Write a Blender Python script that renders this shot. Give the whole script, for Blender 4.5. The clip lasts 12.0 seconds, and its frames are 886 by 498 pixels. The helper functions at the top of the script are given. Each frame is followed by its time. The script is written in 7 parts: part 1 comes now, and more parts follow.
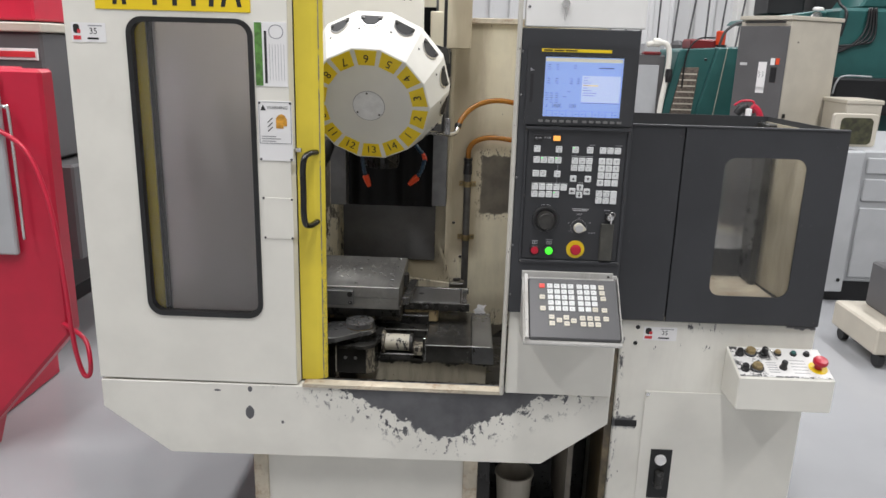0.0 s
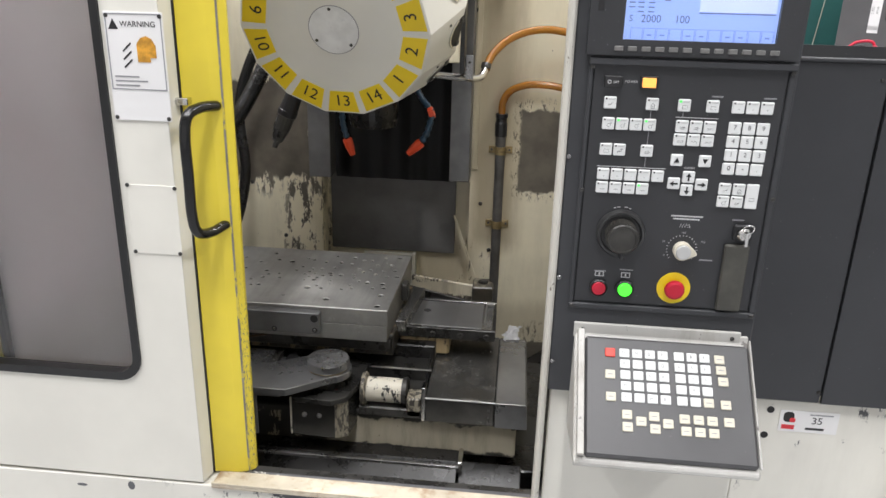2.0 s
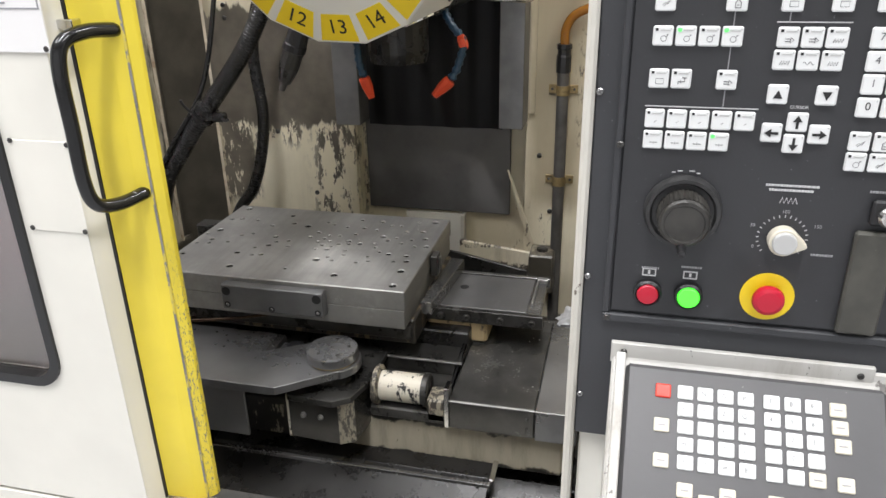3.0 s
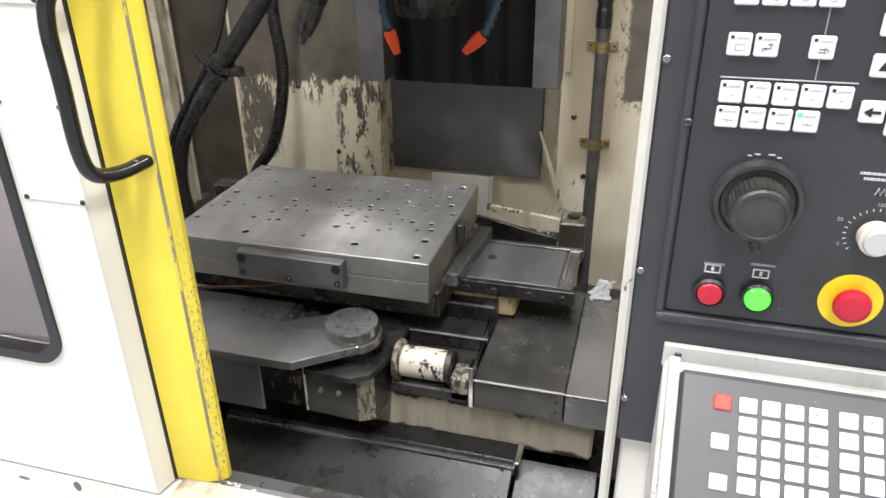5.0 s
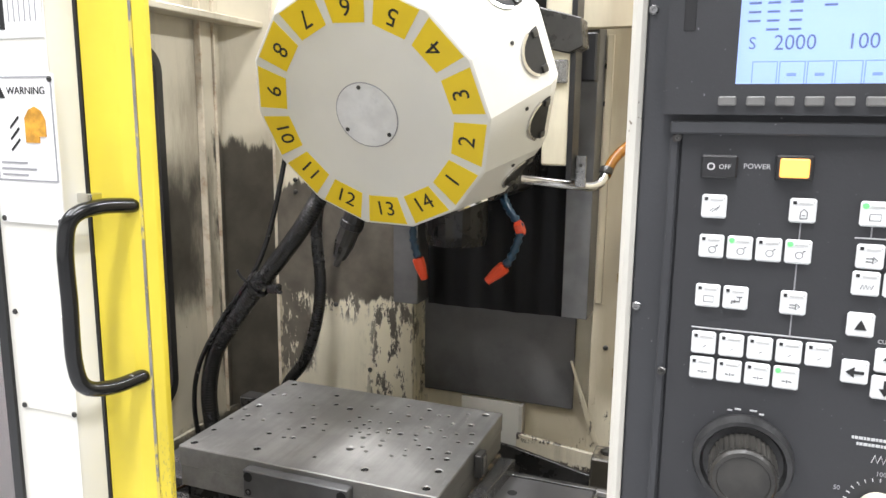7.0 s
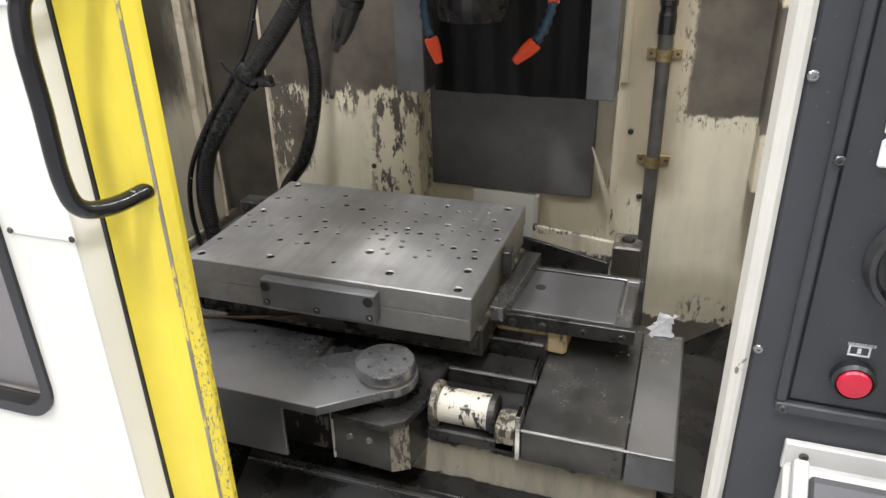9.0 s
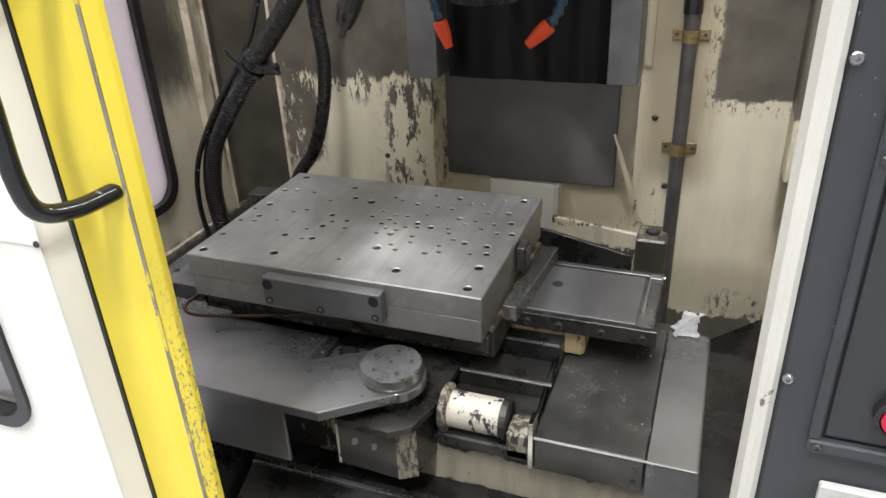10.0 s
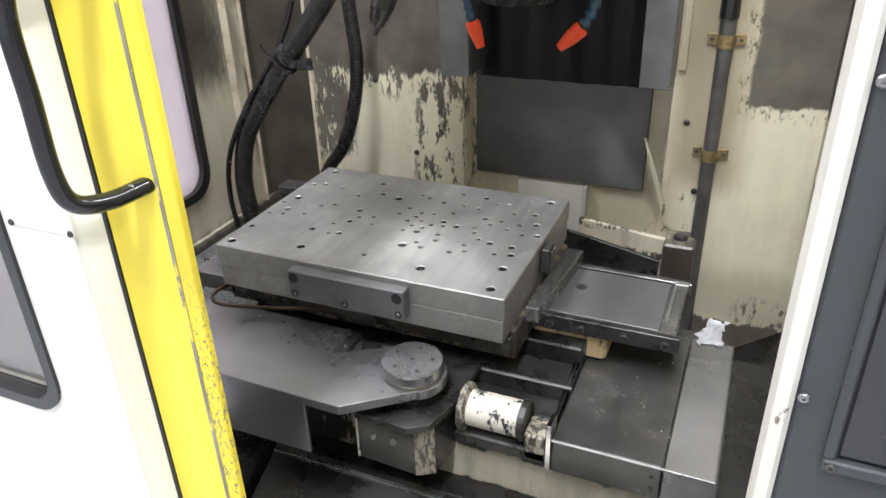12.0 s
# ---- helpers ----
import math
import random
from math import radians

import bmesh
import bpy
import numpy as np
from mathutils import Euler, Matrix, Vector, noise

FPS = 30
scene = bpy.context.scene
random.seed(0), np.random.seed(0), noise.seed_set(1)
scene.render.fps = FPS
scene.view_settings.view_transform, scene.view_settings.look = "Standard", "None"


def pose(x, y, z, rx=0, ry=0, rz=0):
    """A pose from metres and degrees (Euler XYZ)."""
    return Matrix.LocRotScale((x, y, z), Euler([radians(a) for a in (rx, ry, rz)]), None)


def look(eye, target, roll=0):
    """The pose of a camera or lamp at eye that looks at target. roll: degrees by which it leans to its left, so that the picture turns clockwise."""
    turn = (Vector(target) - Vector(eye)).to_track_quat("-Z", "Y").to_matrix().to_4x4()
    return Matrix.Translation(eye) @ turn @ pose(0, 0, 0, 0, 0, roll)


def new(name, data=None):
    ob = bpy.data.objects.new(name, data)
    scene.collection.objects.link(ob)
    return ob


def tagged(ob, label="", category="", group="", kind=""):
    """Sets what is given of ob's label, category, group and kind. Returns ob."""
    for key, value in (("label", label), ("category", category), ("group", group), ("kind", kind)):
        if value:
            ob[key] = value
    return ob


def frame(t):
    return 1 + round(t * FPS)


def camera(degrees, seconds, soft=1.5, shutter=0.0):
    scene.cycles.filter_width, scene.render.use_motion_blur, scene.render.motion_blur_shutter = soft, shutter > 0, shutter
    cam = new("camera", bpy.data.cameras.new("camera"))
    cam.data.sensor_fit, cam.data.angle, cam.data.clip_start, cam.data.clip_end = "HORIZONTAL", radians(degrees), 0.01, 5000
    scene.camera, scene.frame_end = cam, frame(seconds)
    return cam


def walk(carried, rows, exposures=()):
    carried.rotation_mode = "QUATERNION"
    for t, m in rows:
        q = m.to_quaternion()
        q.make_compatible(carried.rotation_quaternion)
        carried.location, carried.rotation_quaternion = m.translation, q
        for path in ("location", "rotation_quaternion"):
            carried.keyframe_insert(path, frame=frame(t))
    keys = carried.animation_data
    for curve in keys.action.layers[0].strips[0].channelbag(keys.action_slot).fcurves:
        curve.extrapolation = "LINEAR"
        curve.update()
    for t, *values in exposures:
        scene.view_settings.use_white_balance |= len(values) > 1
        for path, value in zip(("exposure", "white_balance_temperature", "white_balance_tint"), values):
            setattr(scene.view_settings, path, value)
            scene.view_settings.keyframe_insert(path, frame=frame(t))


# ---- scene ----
cam = camera(62.0, 12.0)
PATH = [
    (0, (0.096, -1.792, 1.503), (0.042, 0.137, 0.976), 1.6),
    (0.5, (0.101, -1.611, 1.481), (0.048, 0.31, 0.927), 0.9),
    (1, (0.162, -1.398, 1.466), (0.096, 0.52, 0.901), 1.5),
    (1.5, (0.188, -1.194, 1.421), (0.032, 0.709, 0.825), 2.0),
    (2, (0.153, -0.971, 1.401), (-0.033, 0.909, 0.744), 1.5),
    (2.5, (0.171, -0.806, 1.361), (-0.051, 1.055, 0.665), 0.4),
    (3, (0.24, -0.633, 1.327), (-0.204, 1.148, 0.535), -1.1),
    (3.2, (0.258, -0.58, 1.317), (-0.251, 1.164, 0.482), -0.7),
    (4.8, (0.213, -0.545, 1.316), (-0.289, 1.128, 0.341), -1.1),
    (5, (0.211, -0.551, 1.32), (-0.28, 1.163, 0.413), -0.8),
    (5.5, (0.221, -0.53, 1.319), (-0.274, 1.28, 0.628), -1.2),
    (6, (0.246, -0.513, 1.316), (-0.304, 1.341, 0.808), -0.8),
    (6.5, (0.272, -0.522, 1.323), (-0.378, 1.331, 0.946), 0.0),
    (6.7, (0.275, -0.522, 1.331), (-0.408, 1.327, 0.994), 0.2),
    (8.3, (0.209, -0.454, 1.301), (-0.457, 1.278, 0.557), 0.3),
    (8.5, (0.201, -0.447, 1.296), (-0.454, 1.247, 0.46), 0.1),
    (9, (0.16, -0.427, 1.296), (-0.423, 1.266, 0.405), -1.4),
    (9.5, (0.138, -0.39, 1.282), (-0.433, 1.305, 0.388), -2.5),
    (10, (0.167, -0.36, 1.282), (-0.484, 1.29, 0.359), -2.7),
    (10.5, (0.184, -0.347, 1.285), (-0.5, 1.287, 0.357), -1.9),
    (11, (0.182, -0.348, 1.286), (-0.504, 1.283, 0.353), -1.5),
    (11.5, (0.178, -0.353, 1.287), (-0.522, 1.271, 0.353), -1.6),
    (12, (0.172, -0.36, 1.29), (-0.547, 1.257, 0.357), -1.9),
]
EXPOSURES = [(0, -0.20, 6500, 10), (1, 0.0, 6500, 10), (1.5, 0.18, 6500, 10), (2.5, 0.34, 6500, 10), (3.2, 0.65, 6480, 10), (5, 0.92, 6420, 10), (6.5, 0.94, 6420, 10), (8.5, 0.84, 6400, 10), (9.5, 0.82, 6360, 10), (11, 0.97, 6310, 10), (12, 1.18, 6200, 9)]
walk(cam, [(t, look(eye, target, roll)) for t, eye, target, roll in PATH], EXPOSURES)

# world: a faint grey, the hall itself is closed
world = bpy.data.worlds.new("world")
world.use_nodes = True
world.node_tree.nodes["Background"].inputs[0].default_value = (0.8, 0.85, 0.9, 1)
world.node_tree.nodes["Background"].inputs[1].default_value = 0.05
scene.world = world


def ceiling_lamp(x, y, sx, sy, watts):
    lamp = bpy.data.lights.new("ceiling_lamp", "AREA")
    lamp.shape, lamp.size, lamp.size_y, lamp.energy = "RECTANGLE", sx, sy, watts
    lamp.color = (0.975, 0.97, 0.985)
    ob = new("ceiling_lamp", lamp)
    ob.matrix_basis = pose(x, y, 5.12)


for lx, ly in ((-2.6, -1.6), (0.2, -1.9), (3.8, -1.6), (-2.6, 1.6), (-0.25, 0.75), (3.8, 1.8), (-1.0, 5.4), (3.8, 5.4), (2.6, 9.3)):
    over = abs(lx) < 0.3 and ly > 0
    ceiling_lamp(lx, ly, 1.4 if over else 0.3, 2.4, 110 if over else 132)


# ---- materials ----
class Nodes:
    """A material's node tree with short calls."""

    def __init__(self, name):
        self.mat = bpy.data.materials.new(name)
        self.mat.use_nodes = True
        self.t = self.mat.node_tree
        self.bsdf = self.t.nodes["Principled BSDF"]
        self.coord = self.t.nodes.new("ShaderNodeTexCoord").outputs["Object"]

    def put(self, sock, v):
        if isinstance(v, bpy.types.NodeSocket):
            self.t.links.new(v, sock)
        elif v is not None:
            sock.default_value = v

    def math(self, op, a, b=None, c=None):
        n = self.t.nodes.new("ShaderNodeMath")
        n.operation = op
        for i, v in enumerate((a, b, c)):
            self.put(n.inputs[i], v)
        return n.outputs[0]

    def noise(self, scale, detail=3, stretch=(1, 1, 1), offset=0.0, rough=0.55):
        m = self.t.nodes.new("ShaderNodeMapping")
        self.put(m.inputs["Vector"], self.coord)
        m.inputs["Scale"].default_value = stretch
        m.inputs["Location"].default_value = (offset, offset * 1.7, offset * 0.6)
        n = self.t.nodes.new("ShaderNodeTexNoise")
        self.put(n.inputs["Vector"], m.outputs[0])
        n.inputs["Scale"].default_value, n.inputs["Detail"].default_value = scale, detail
        n.inputs["Roughness"].default_value = rough
        return n.outputs["Fac"]

    def step(self, v, a, b):
        n = self.t.nodes.new("ShaderNodeMapRange")
        n.interpolation_type = "SMOOTHSTEP"
        self.put(n.inputs["Value"], v)
        n.inputs["From Min"].default_value, n.inputs["From Max"].default_value = a, b
        return n.outputs["Result"]

    def mix(self, f, a, b):
        n = self.t.nodes.new("ShaderNodeMix")
        n.data_type = "RGBA"
        self.put(n.inputs[0], f)
        self.put(n.inputs[6], rgba(a) if isinstance(a, tuple) else a)
        self.put(n.inputs[7], rgba(b) if isinstance(b, tuple) else b)
        return n.outputs[2]

    def xyz(self):
        n = self.t.nodes.new("ShaderNodeSeparateXYZ")
        self.put(n.inputs[0], self.coord)
        return n.outputs

    def bump(self, height, strength, dist=0.001):
        n = self.t.nodes.new("ShaderNodeBump")
        n.inputs["Strength"].default_value, n.inputs["Distance"].default_value = strength, dist
        self.put(n.inputs["Height"], height)
        self.put(self.bsdf.inputs["Normal"], n.outputs[0])

    def done(self, color, rough, metal=0.0, spec=0.5):
        self.put(self.bsdf.inputs["Base Color"], rgba(color) if isinstance(color, tuple) else color)
        self.put(self.bsdf.inputs["Roughness"], rough)
        self.put(self.bsdf.inputs["Metallic"], metal)
        self.bsdf.inputs["Specular IOR Level"].default_value = spec
        return self.mat


def rgba(c):
    return (c[0], c[1], c[2], 1.0)


def dim(c, f):
    return (c[0] * f, c[1] * f, c[2] * f)


def surface(name, color, rough=0.5, metal=0.0, var=0.12, scale=6, fine=150, bump=0.15, stain=0.0, stain_color=(0.1, 0.08, 0.06), spec=0.5, speck=0.0, oil=0.0, brush=None):
    """A plain surface with broad variation, fine grain, and stains or specks."""
    g = Nodes(name)
    broad = g.noise(scale, 4)
    grain = g.noise(fine, 3, offset=3.0)
    col = g.mix(g.step(broad, 0.3, 0.7), dim(color, 1 - var), dim(color, 1 + var * 0.6))
    if stain:
        s = g.math("MULTIPLY", g.step(g.noise(scale * 1.7, 6, offset=9.0, rough=0.65), 0.62 - stain * 0.25, 0.8), min(0.9, stain * 1.6))
        col = g.mix(s, col, stain_color)
    if speck:
        s = g.step(g.noise(fine * 0.8, 2, offset=21.0), 0.78 - speck * 0.12, 0.8)
        col = g.mix(s, col, dim(stain_color, 1.0))
    film = None
    if brush:
        b = g.noise(60, 4, brush, 17.0, 0.7)
        col = g.mix(g.math("MULTIPLY", g.step(b, 0.35, 0.75), 0.45), col, dim(color, 0.62))
    if oil:
        film = g.math("MULTIPLY", g.step(g.noise(scale * 2.1, 7, offset=50.0, rough=0.62), 0.44, 0.62), oil)
        col = g.mix(film, col, dim(color, 0.4))
        marks = g.math("MULTIPLY", g.step(g.noise(34, 6, (1, 0.25, 1), 63.0, 0.72), 0.6, 0.68), oil * 0.7)
        col = g.mix(marks, col, dim(color, 1.5))
    r = g.math("ADD", g.math("MULTIPLY", g.math("SUBTRACT", broad, 0.5), 0.25), g.math("ADD", g.math("MULTIPLY", grain, 0.12), rough - 0.06))
    if film is not None:
        r = g.math("SUBTRACT", r, g.math("MULTIPLY", film, rough * 0.45))
    if bump:
        g.bump(grain, bump, 0.0006)
    return g.done(col, r, metal, spec)


def worn(name, color, under, regions, rough=0.45, specks=0.0, dirty=0.0, stains=()):
    """Paint worn through to what lies under it inside soft-edged regions:
    (x0, x1, y0, y1, z0, z1, soft, ragged, streak) with None for an open side.
    stains: (x0, x1, z0, z1, soft, strength), brown oil stains that run down."""
    g = Nodes(name)
    p = g.xyz()
    broad = g.noise(5, 4)
    grain = g.noise(160, 3, offset=3.0)
    col = g.mix(g.step(broad, 0.3, 0.7), dim(color, 0.9), dim(color, 1.05))
    if dirty:
        d = g.step(g.noise(11, 8, (1, 1, 0.16), 6.0, 0.7), 0.45, 0.8)
        col = g.mix(g.math("MULTIPLY", d, dirty), col, (0.16, 0.13, 0.09))
    for i, (x0, x1, z0, z1, soft, strength) in enumerate(stains):
        m = strength
        for axis, lo, hi in ((0, x0, x1), (2, z0, z1)):
            wob = g.math("MULTIPLY", g.math("SUBTRACT", g.noise(9, 6, (1, 1, 0.2), 70.0 + i, 0.65), 0.5), soft * 3)
            for edge, sign in ((lo, 1), (hi, -1)):
                v = g.math("ADD", g.math("MULTIPLY", g.math("SUBTRACT", p[axis], edge), float(sign)), wob)
                m = g.math("MULTIPLY", m, g.step(v, -soft, soft))
        col = g.mix(m, col, (0.20, 0.145, 0.075))
    total = None
    for i, (x0, x1, y0, y1, z0, z1, soft, ragged, streak, *flake) in enumerate(regions):
        rag = g.math("MULTIPLY", g.math("SUBTRACT", g.noise(22, 8, (1, 1, streak), 2.0 + i, 0.68), 0.5), ragged * 2)
        m = None
        for axis, lo, hi in ((0, x0, x1), (1, y0, y1), (2, z0, z1)):
            for edge, sign in ((lo, 1), (hi, -1)):
                if edge is None:
                    continue
                v = g.math("ADD", g.math("MULTIPLY", g.math("SUBTRACT", p[axis], edge), float(sign)), rag)
                v = g.step(v, -soft, soft)
                m = v if m is None else g.math("MULTIPLY", m, v)
        if flake:
            m = g.math("MULTIPLY", m, g.step(g.noise(flake[1] if len(flake) > 1 else 58, 7, (1, 1, 0.34), 40.0 + i, 0.72), flake[0], flake[0] + 0.02))
        total = m if total is None else g.math("MAXIMUM", total, m)
    if specks:
        s = g.step(g.noise(45, 5, (1, 1, 0.6), 14.0, 0.7), 0.72 - specks * 0.1, 0.74 - specks * 0.1)
        total = s if total is None else g.math("MAXIMUM", total, s)
    bare = g.mix(g.step(g.noise(14, 4, offset=31.0), 0.3, 0.7), dim(under, 0.75), dim(under, 1.25))
    if total is not None:
        col = g.mix(total, col, bare)
    g.bump(grain, 0.12, 0.0006)
    return g.done(col, g.math("ADD", g.math("MULTIPLY", grain, 0.15), rough - 0.07))


def glow(name, color, strength, rough=0.3):
    g = Nodes(name)
    g.bsdf.inputs["Emission Color"].default_value = rgba(color)
    g.bsdf.inputs["Emission Strength"].default_value = strength
    return g.done(color, rough)


def clear(name, color, rough, trans=1.0, ior=1.45, haze=0.0):
    g = Nodes(name)
    g.bsdf.inputs["Transmission Weight"].default_value = trans
    g.bsdf.inputs["IOR"].default_value = ior
    n = g.noise(40, 3)
    if haze:
        # dried coolant film that scatters the light passing through
        film = g.t.nodes.new("ShaderNodeBsdfTranslucent")
        dust = g.t.nodes.new("ShaderNodeBsdfDiffuse")
        both, out = g.t.nodes.new("ShaderNodeMixShader"), g.t.nodes.new("ShaderNodeMixShader")
        for node in (film, dust):
            node.inputs["Color"].default_value = (0.8, 0.78, 0.8, 1)
        both.inputs[0].default_value = 0.35
        g.put(both.inputs[1], film.outputs[0])
        g.put(both.inputs[2], dust.outputs[0])
        streak = g.step(g.noise(7, 6, (1, 1, 0.3), 5.0, 0.65), 0.3, 0.75)
        drops = g.step(g.noise(230, 2, offset=8.0), 0.73, 0.78)
        f = g.math("MULTIPLY_ADD", streak, haze, g.math("MULTIPLY_ADD", drops, 0.10, haze * 0.5))
        g.put(out.inputs[0], f)
        g.put(out.inputs[1], g.bsdf.outputs[0])
        g.put(out.inputs[2], both.outputs[0])
        g.put(g.t.nodes["Material Output"].inputs["Surface"], out.outputs[0])
    return g.done(color, g.math("ADD", g.math("MULTIPLY", n, 0.1), rough - 0.05))


CREAM = (0.74, 0.72, 0.65)
INNER = (0.76, 0.70, 0.535)
M_CREAM = surface("cream_paint", CREAM, 0.4, var=0.05, bump=0.06, stain=0.1, stain_color=(0.5, 0.46, 0.38))
M_WHITE = surface("white_paint", (0.8, 0.79, 0.76), 0.4, var=0.04, bump=0.05)


def skirt_paint():
    """Cream paint worn through in a ragged wedge below the door sill."""
    g = Nodes("worn_skirt_paint")
    p = g.xyz()
    broad, grain = g.noise(5, 4), g.noise(160, 3, offset=3.0)
    col = g.mix(g.step(broad, 0.3, 0.7), dim(CREAM, 0.92), dim(CREAM, 1.04))
    rag = g.math("MULTIPLY", g.math("SUBTRACT", g.noise(20, 9, offset=2.0, rough=0.72), 0.5), 0.14)
    edge = g.math("ADD", g.math("MULTIPLY", g.math("ABSOLUTE", g.math("SUBTRACT", p[0], 0.05)), 0.48), 0.462)
    worn_in = g.step(g.math("ADD", g.math("SUBTRACT", p[2], edge), rag), -0.003, 0.003)
    fleck = g.step(g.noise(48, 7, (1, 1, 0.7), 15.0, 0.72), 0.565, 0.58)
    near = g.step(g.math("SUBTRACT", p[2], edge), -0.10, -0.025)
    low = g.math("MULTIPLY", fleck, near)
    spots = g.step(g.noise(30, 5, offset=24.0, rough=0.7), 0.735, 0.745)
    mask = g.math("MAXIMUM", g.math("MAXIMUM", worn_in, low), spots)
    for x, z, rx, rz in ((-0.473, 0.521, 0.012, 0.019), (-0.470, 0.592, 0.006, 0.008), (-0.383, 0.496, 0.004, 0.005), (-0.56, 0.585, 0.010, 0.003)):
        u = g.math("POWER", g.math("DIVIDE", g.math("SUBTRACT", p[0], x), rx), 2.0)
        v = g.math("POWER", g.math("DIVIDE", g.math("SUBTRACT", p[2], z), rz), 2.0)
        d = g.math("ADD", g.math("ADD", u, v), g.math("MULTIPLY", rag, 20.0))
        mask = g.math("MAXIMUM", mask, g.math("SUBTRACT", 1.0, g.step(d, 0.85, 1.05)))
    bare = g.mix(g.step(g.noise(14, 4, offset=31.0), 0.3, 0.7), (0.07, 0.07, 0.075), (0.11, 0.11, 0.115))
    g.bump(g.math("SUBTRACT", g.math("MULTIPLY", grain, 0.3), mask), 0.4, 0.0006)
    return g.done(g.mix(mask, col, bare), g.math("ADD", g.math("MULTIPLY", grain, 0.15), 0.36))


M_SKIRT = skirt_paint()
M_INNER = worn("worn_inner_paint", INNER, (0.122, 0.107, 0.085), [
    (-0.83, -0.438, None, None, 0.882, 1.16, 0.005, 0.075, 0.13),
    (-0.53, -0.40, None, None, 0.62, 0.90, 0.02, 0.04, 0.3, 0.525, 40),
    (-0.80, -0.685, None, None, 0.67, 0.90, 0.015, 0.05, 0.4, 0.495, 26),
    (-0.70, -0.54, None, None, 0.83, 0.92, 0.02, 0.04, 0.2, 0.53, 40),
    (0.157, 0.42, None, None, 0.872, 1.10, 0.004, 0.022, 0.6),
    (0.14, 0.42, None, None, 0.850, 1.13, 0.012, 0.02, 0.8, 0.56, 170),
    (-0.02, 0.09, None, None, 0.56, 0.70, 0.02, 0.03, 1.0, 0.575, 50),
    (0.20, 0.42, None, None, 0.39, 0.455, 0.02, 0.03, 1.0, 0.54, 80),
    (None, None, None, None, None, 0.40, 0.004, 0.05, 1.0),
], rough=0.46, specks=0.10, dirty=0.24, stains=[(0.020, 0.150, 0.70, 1.70, 0.035, 0.62), (-0.13, 0.05, 0.545, 0.70, 0.03, 0.42), (-0.815, -0.77, 0.60, 1.5, 0.012, 0.6), (0.30, 0.45, 0.55, 0.76, 0.03, 0.5), (0.10, 0.42, 0.40, 0.52, 0.03, 0.3)])
M_SIDE = worn("worn_side_paint", (0.50, 0.455, 0.35), (0.062, 0.055, 0.043), [
    (None, None, 0.925, 1.20, 0.58, 1.27, 0.015, 0.10, 0.25),
    (None, None, 0.55, 0.89, 0.90, 1.20, 0.05, 0.08, 0.3),
    (None, None, None, None, None, 0.60, 0.012, 0.03, 1.0),
], rough=0.36, specks=0.1, dirty=0.75)
M_SADDLE = worn("crusted_saddle_paint", (0.50, 0.455, 0.35), (0.035, 0.032, 0.028), [(None, None, None, None, 0.512, None, 0.003, 0.03, 1.0), (None, None, None, None, None, 0.446, 0.003, 0.025, 1.0), (None, -0.23, None, None, None, 9.0, 0.02, 0.05, 1.0, 0.44, 30)], specks=0.45, dirty=0.9)
M_RUST = surface("rusty_cream_paint", (0.56, 0.50, 0.39), 0.6, var=0.2, scale=16, stain=0.7, stain_color=(0.24, 0.12, 0.05))
M_YELLOW = worn("yellow_paint", (0.74, 0.59, 0.05), (0.16, 0.15, 0.13), [(-0.2765, None, None, None, None, 1.20, 0.001, 0.003, 1.0, 0.65, 210)], rough=0.42)
M_CHIPPED = worn("chipped_yellow_edge", (0.70, 0.56, 0.045), (0.13, 0.13, 0.13), [(-0.2635, None, None, None, None, 1.25, 0.002, 0.004, 1.0, 0.60, 420), (None, None, None, None, None, 0.95, 0.08, 0.02, 1.0, 0.555, 420)])
M_DARK = surface("dark_grey_paint", (0.035, 0.0365, 0.040), 0.55, var=0.14, fine=320, bump=0.3, speck=0.35, stain_color=(0.2, 0.2, 0.2))
M_PANEL = surface("panel_overlay", (0.028, 0.0287, 0.0312), 0.5, var=0.1, fine=400, bump=0.2, speck=0.45, stain_color=(0.16, 0.16, 0.17))
M_BLACK = surface("black_plastic", (0.012, 0.012, 0.013), 0.4, var=0.2)
M_RUBBER = surface("black_rubber", (0.012, 0.012, 0.012), 0.35, var=0.2, bump=0.1)
M_WORNB = surface("worn_black_plastic", (0.03, 0.03, 0.03), 0.45, var=0.5, scale=40, speck=0.5, stain_color=(0.2, 0.2, 0.2))
# the handle's pale specks are painted glints on top of its gloss
M_HANDLE = surface("black_glossy_handle", (0.008, 0.008, 0.008), 0.12, var=0.2, fine=110, speck=0.75, stain_color=(0.3, 0.3, 0.3))
M_HOSE = surface("black_oily_hose", (0.014, 0.014, 0.014), 0.25, var=0.25, fine=90, bump=0.3, speck=0.5, stain_color=(0.45, 0.43, 0.4))
M_CURTAIN = surface("black_way_cover", (0.004, 0.004, 0.0045), 0.45, var=0.3, scale=9, bump=0.15, spec=0.2)
M_STEEL = surface("machined_steel", (0.40, 0.395, 0.38), 0.50, 0.75, var=0.28, scale=5, fine=260, bump=0.14, stain=0.3, stain_color=(0.26, 0.25, 0.22), oil=0.25, brush=(1, 0.06, 1))
M_SHEET = surface("oily_sheet_steel", (0.265, 0.263, 0.26), 0.27, 0.75, var=0.4, scale=5, fine=200, bump=0.1, stain=0.3, stain_color=(0.10, 0.095, 0.085), oil=0.16)
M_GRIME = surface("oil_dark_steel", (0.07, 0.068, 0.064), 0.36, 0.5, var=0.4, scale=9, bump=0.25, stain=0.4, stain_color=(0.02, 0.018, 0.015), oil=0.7)
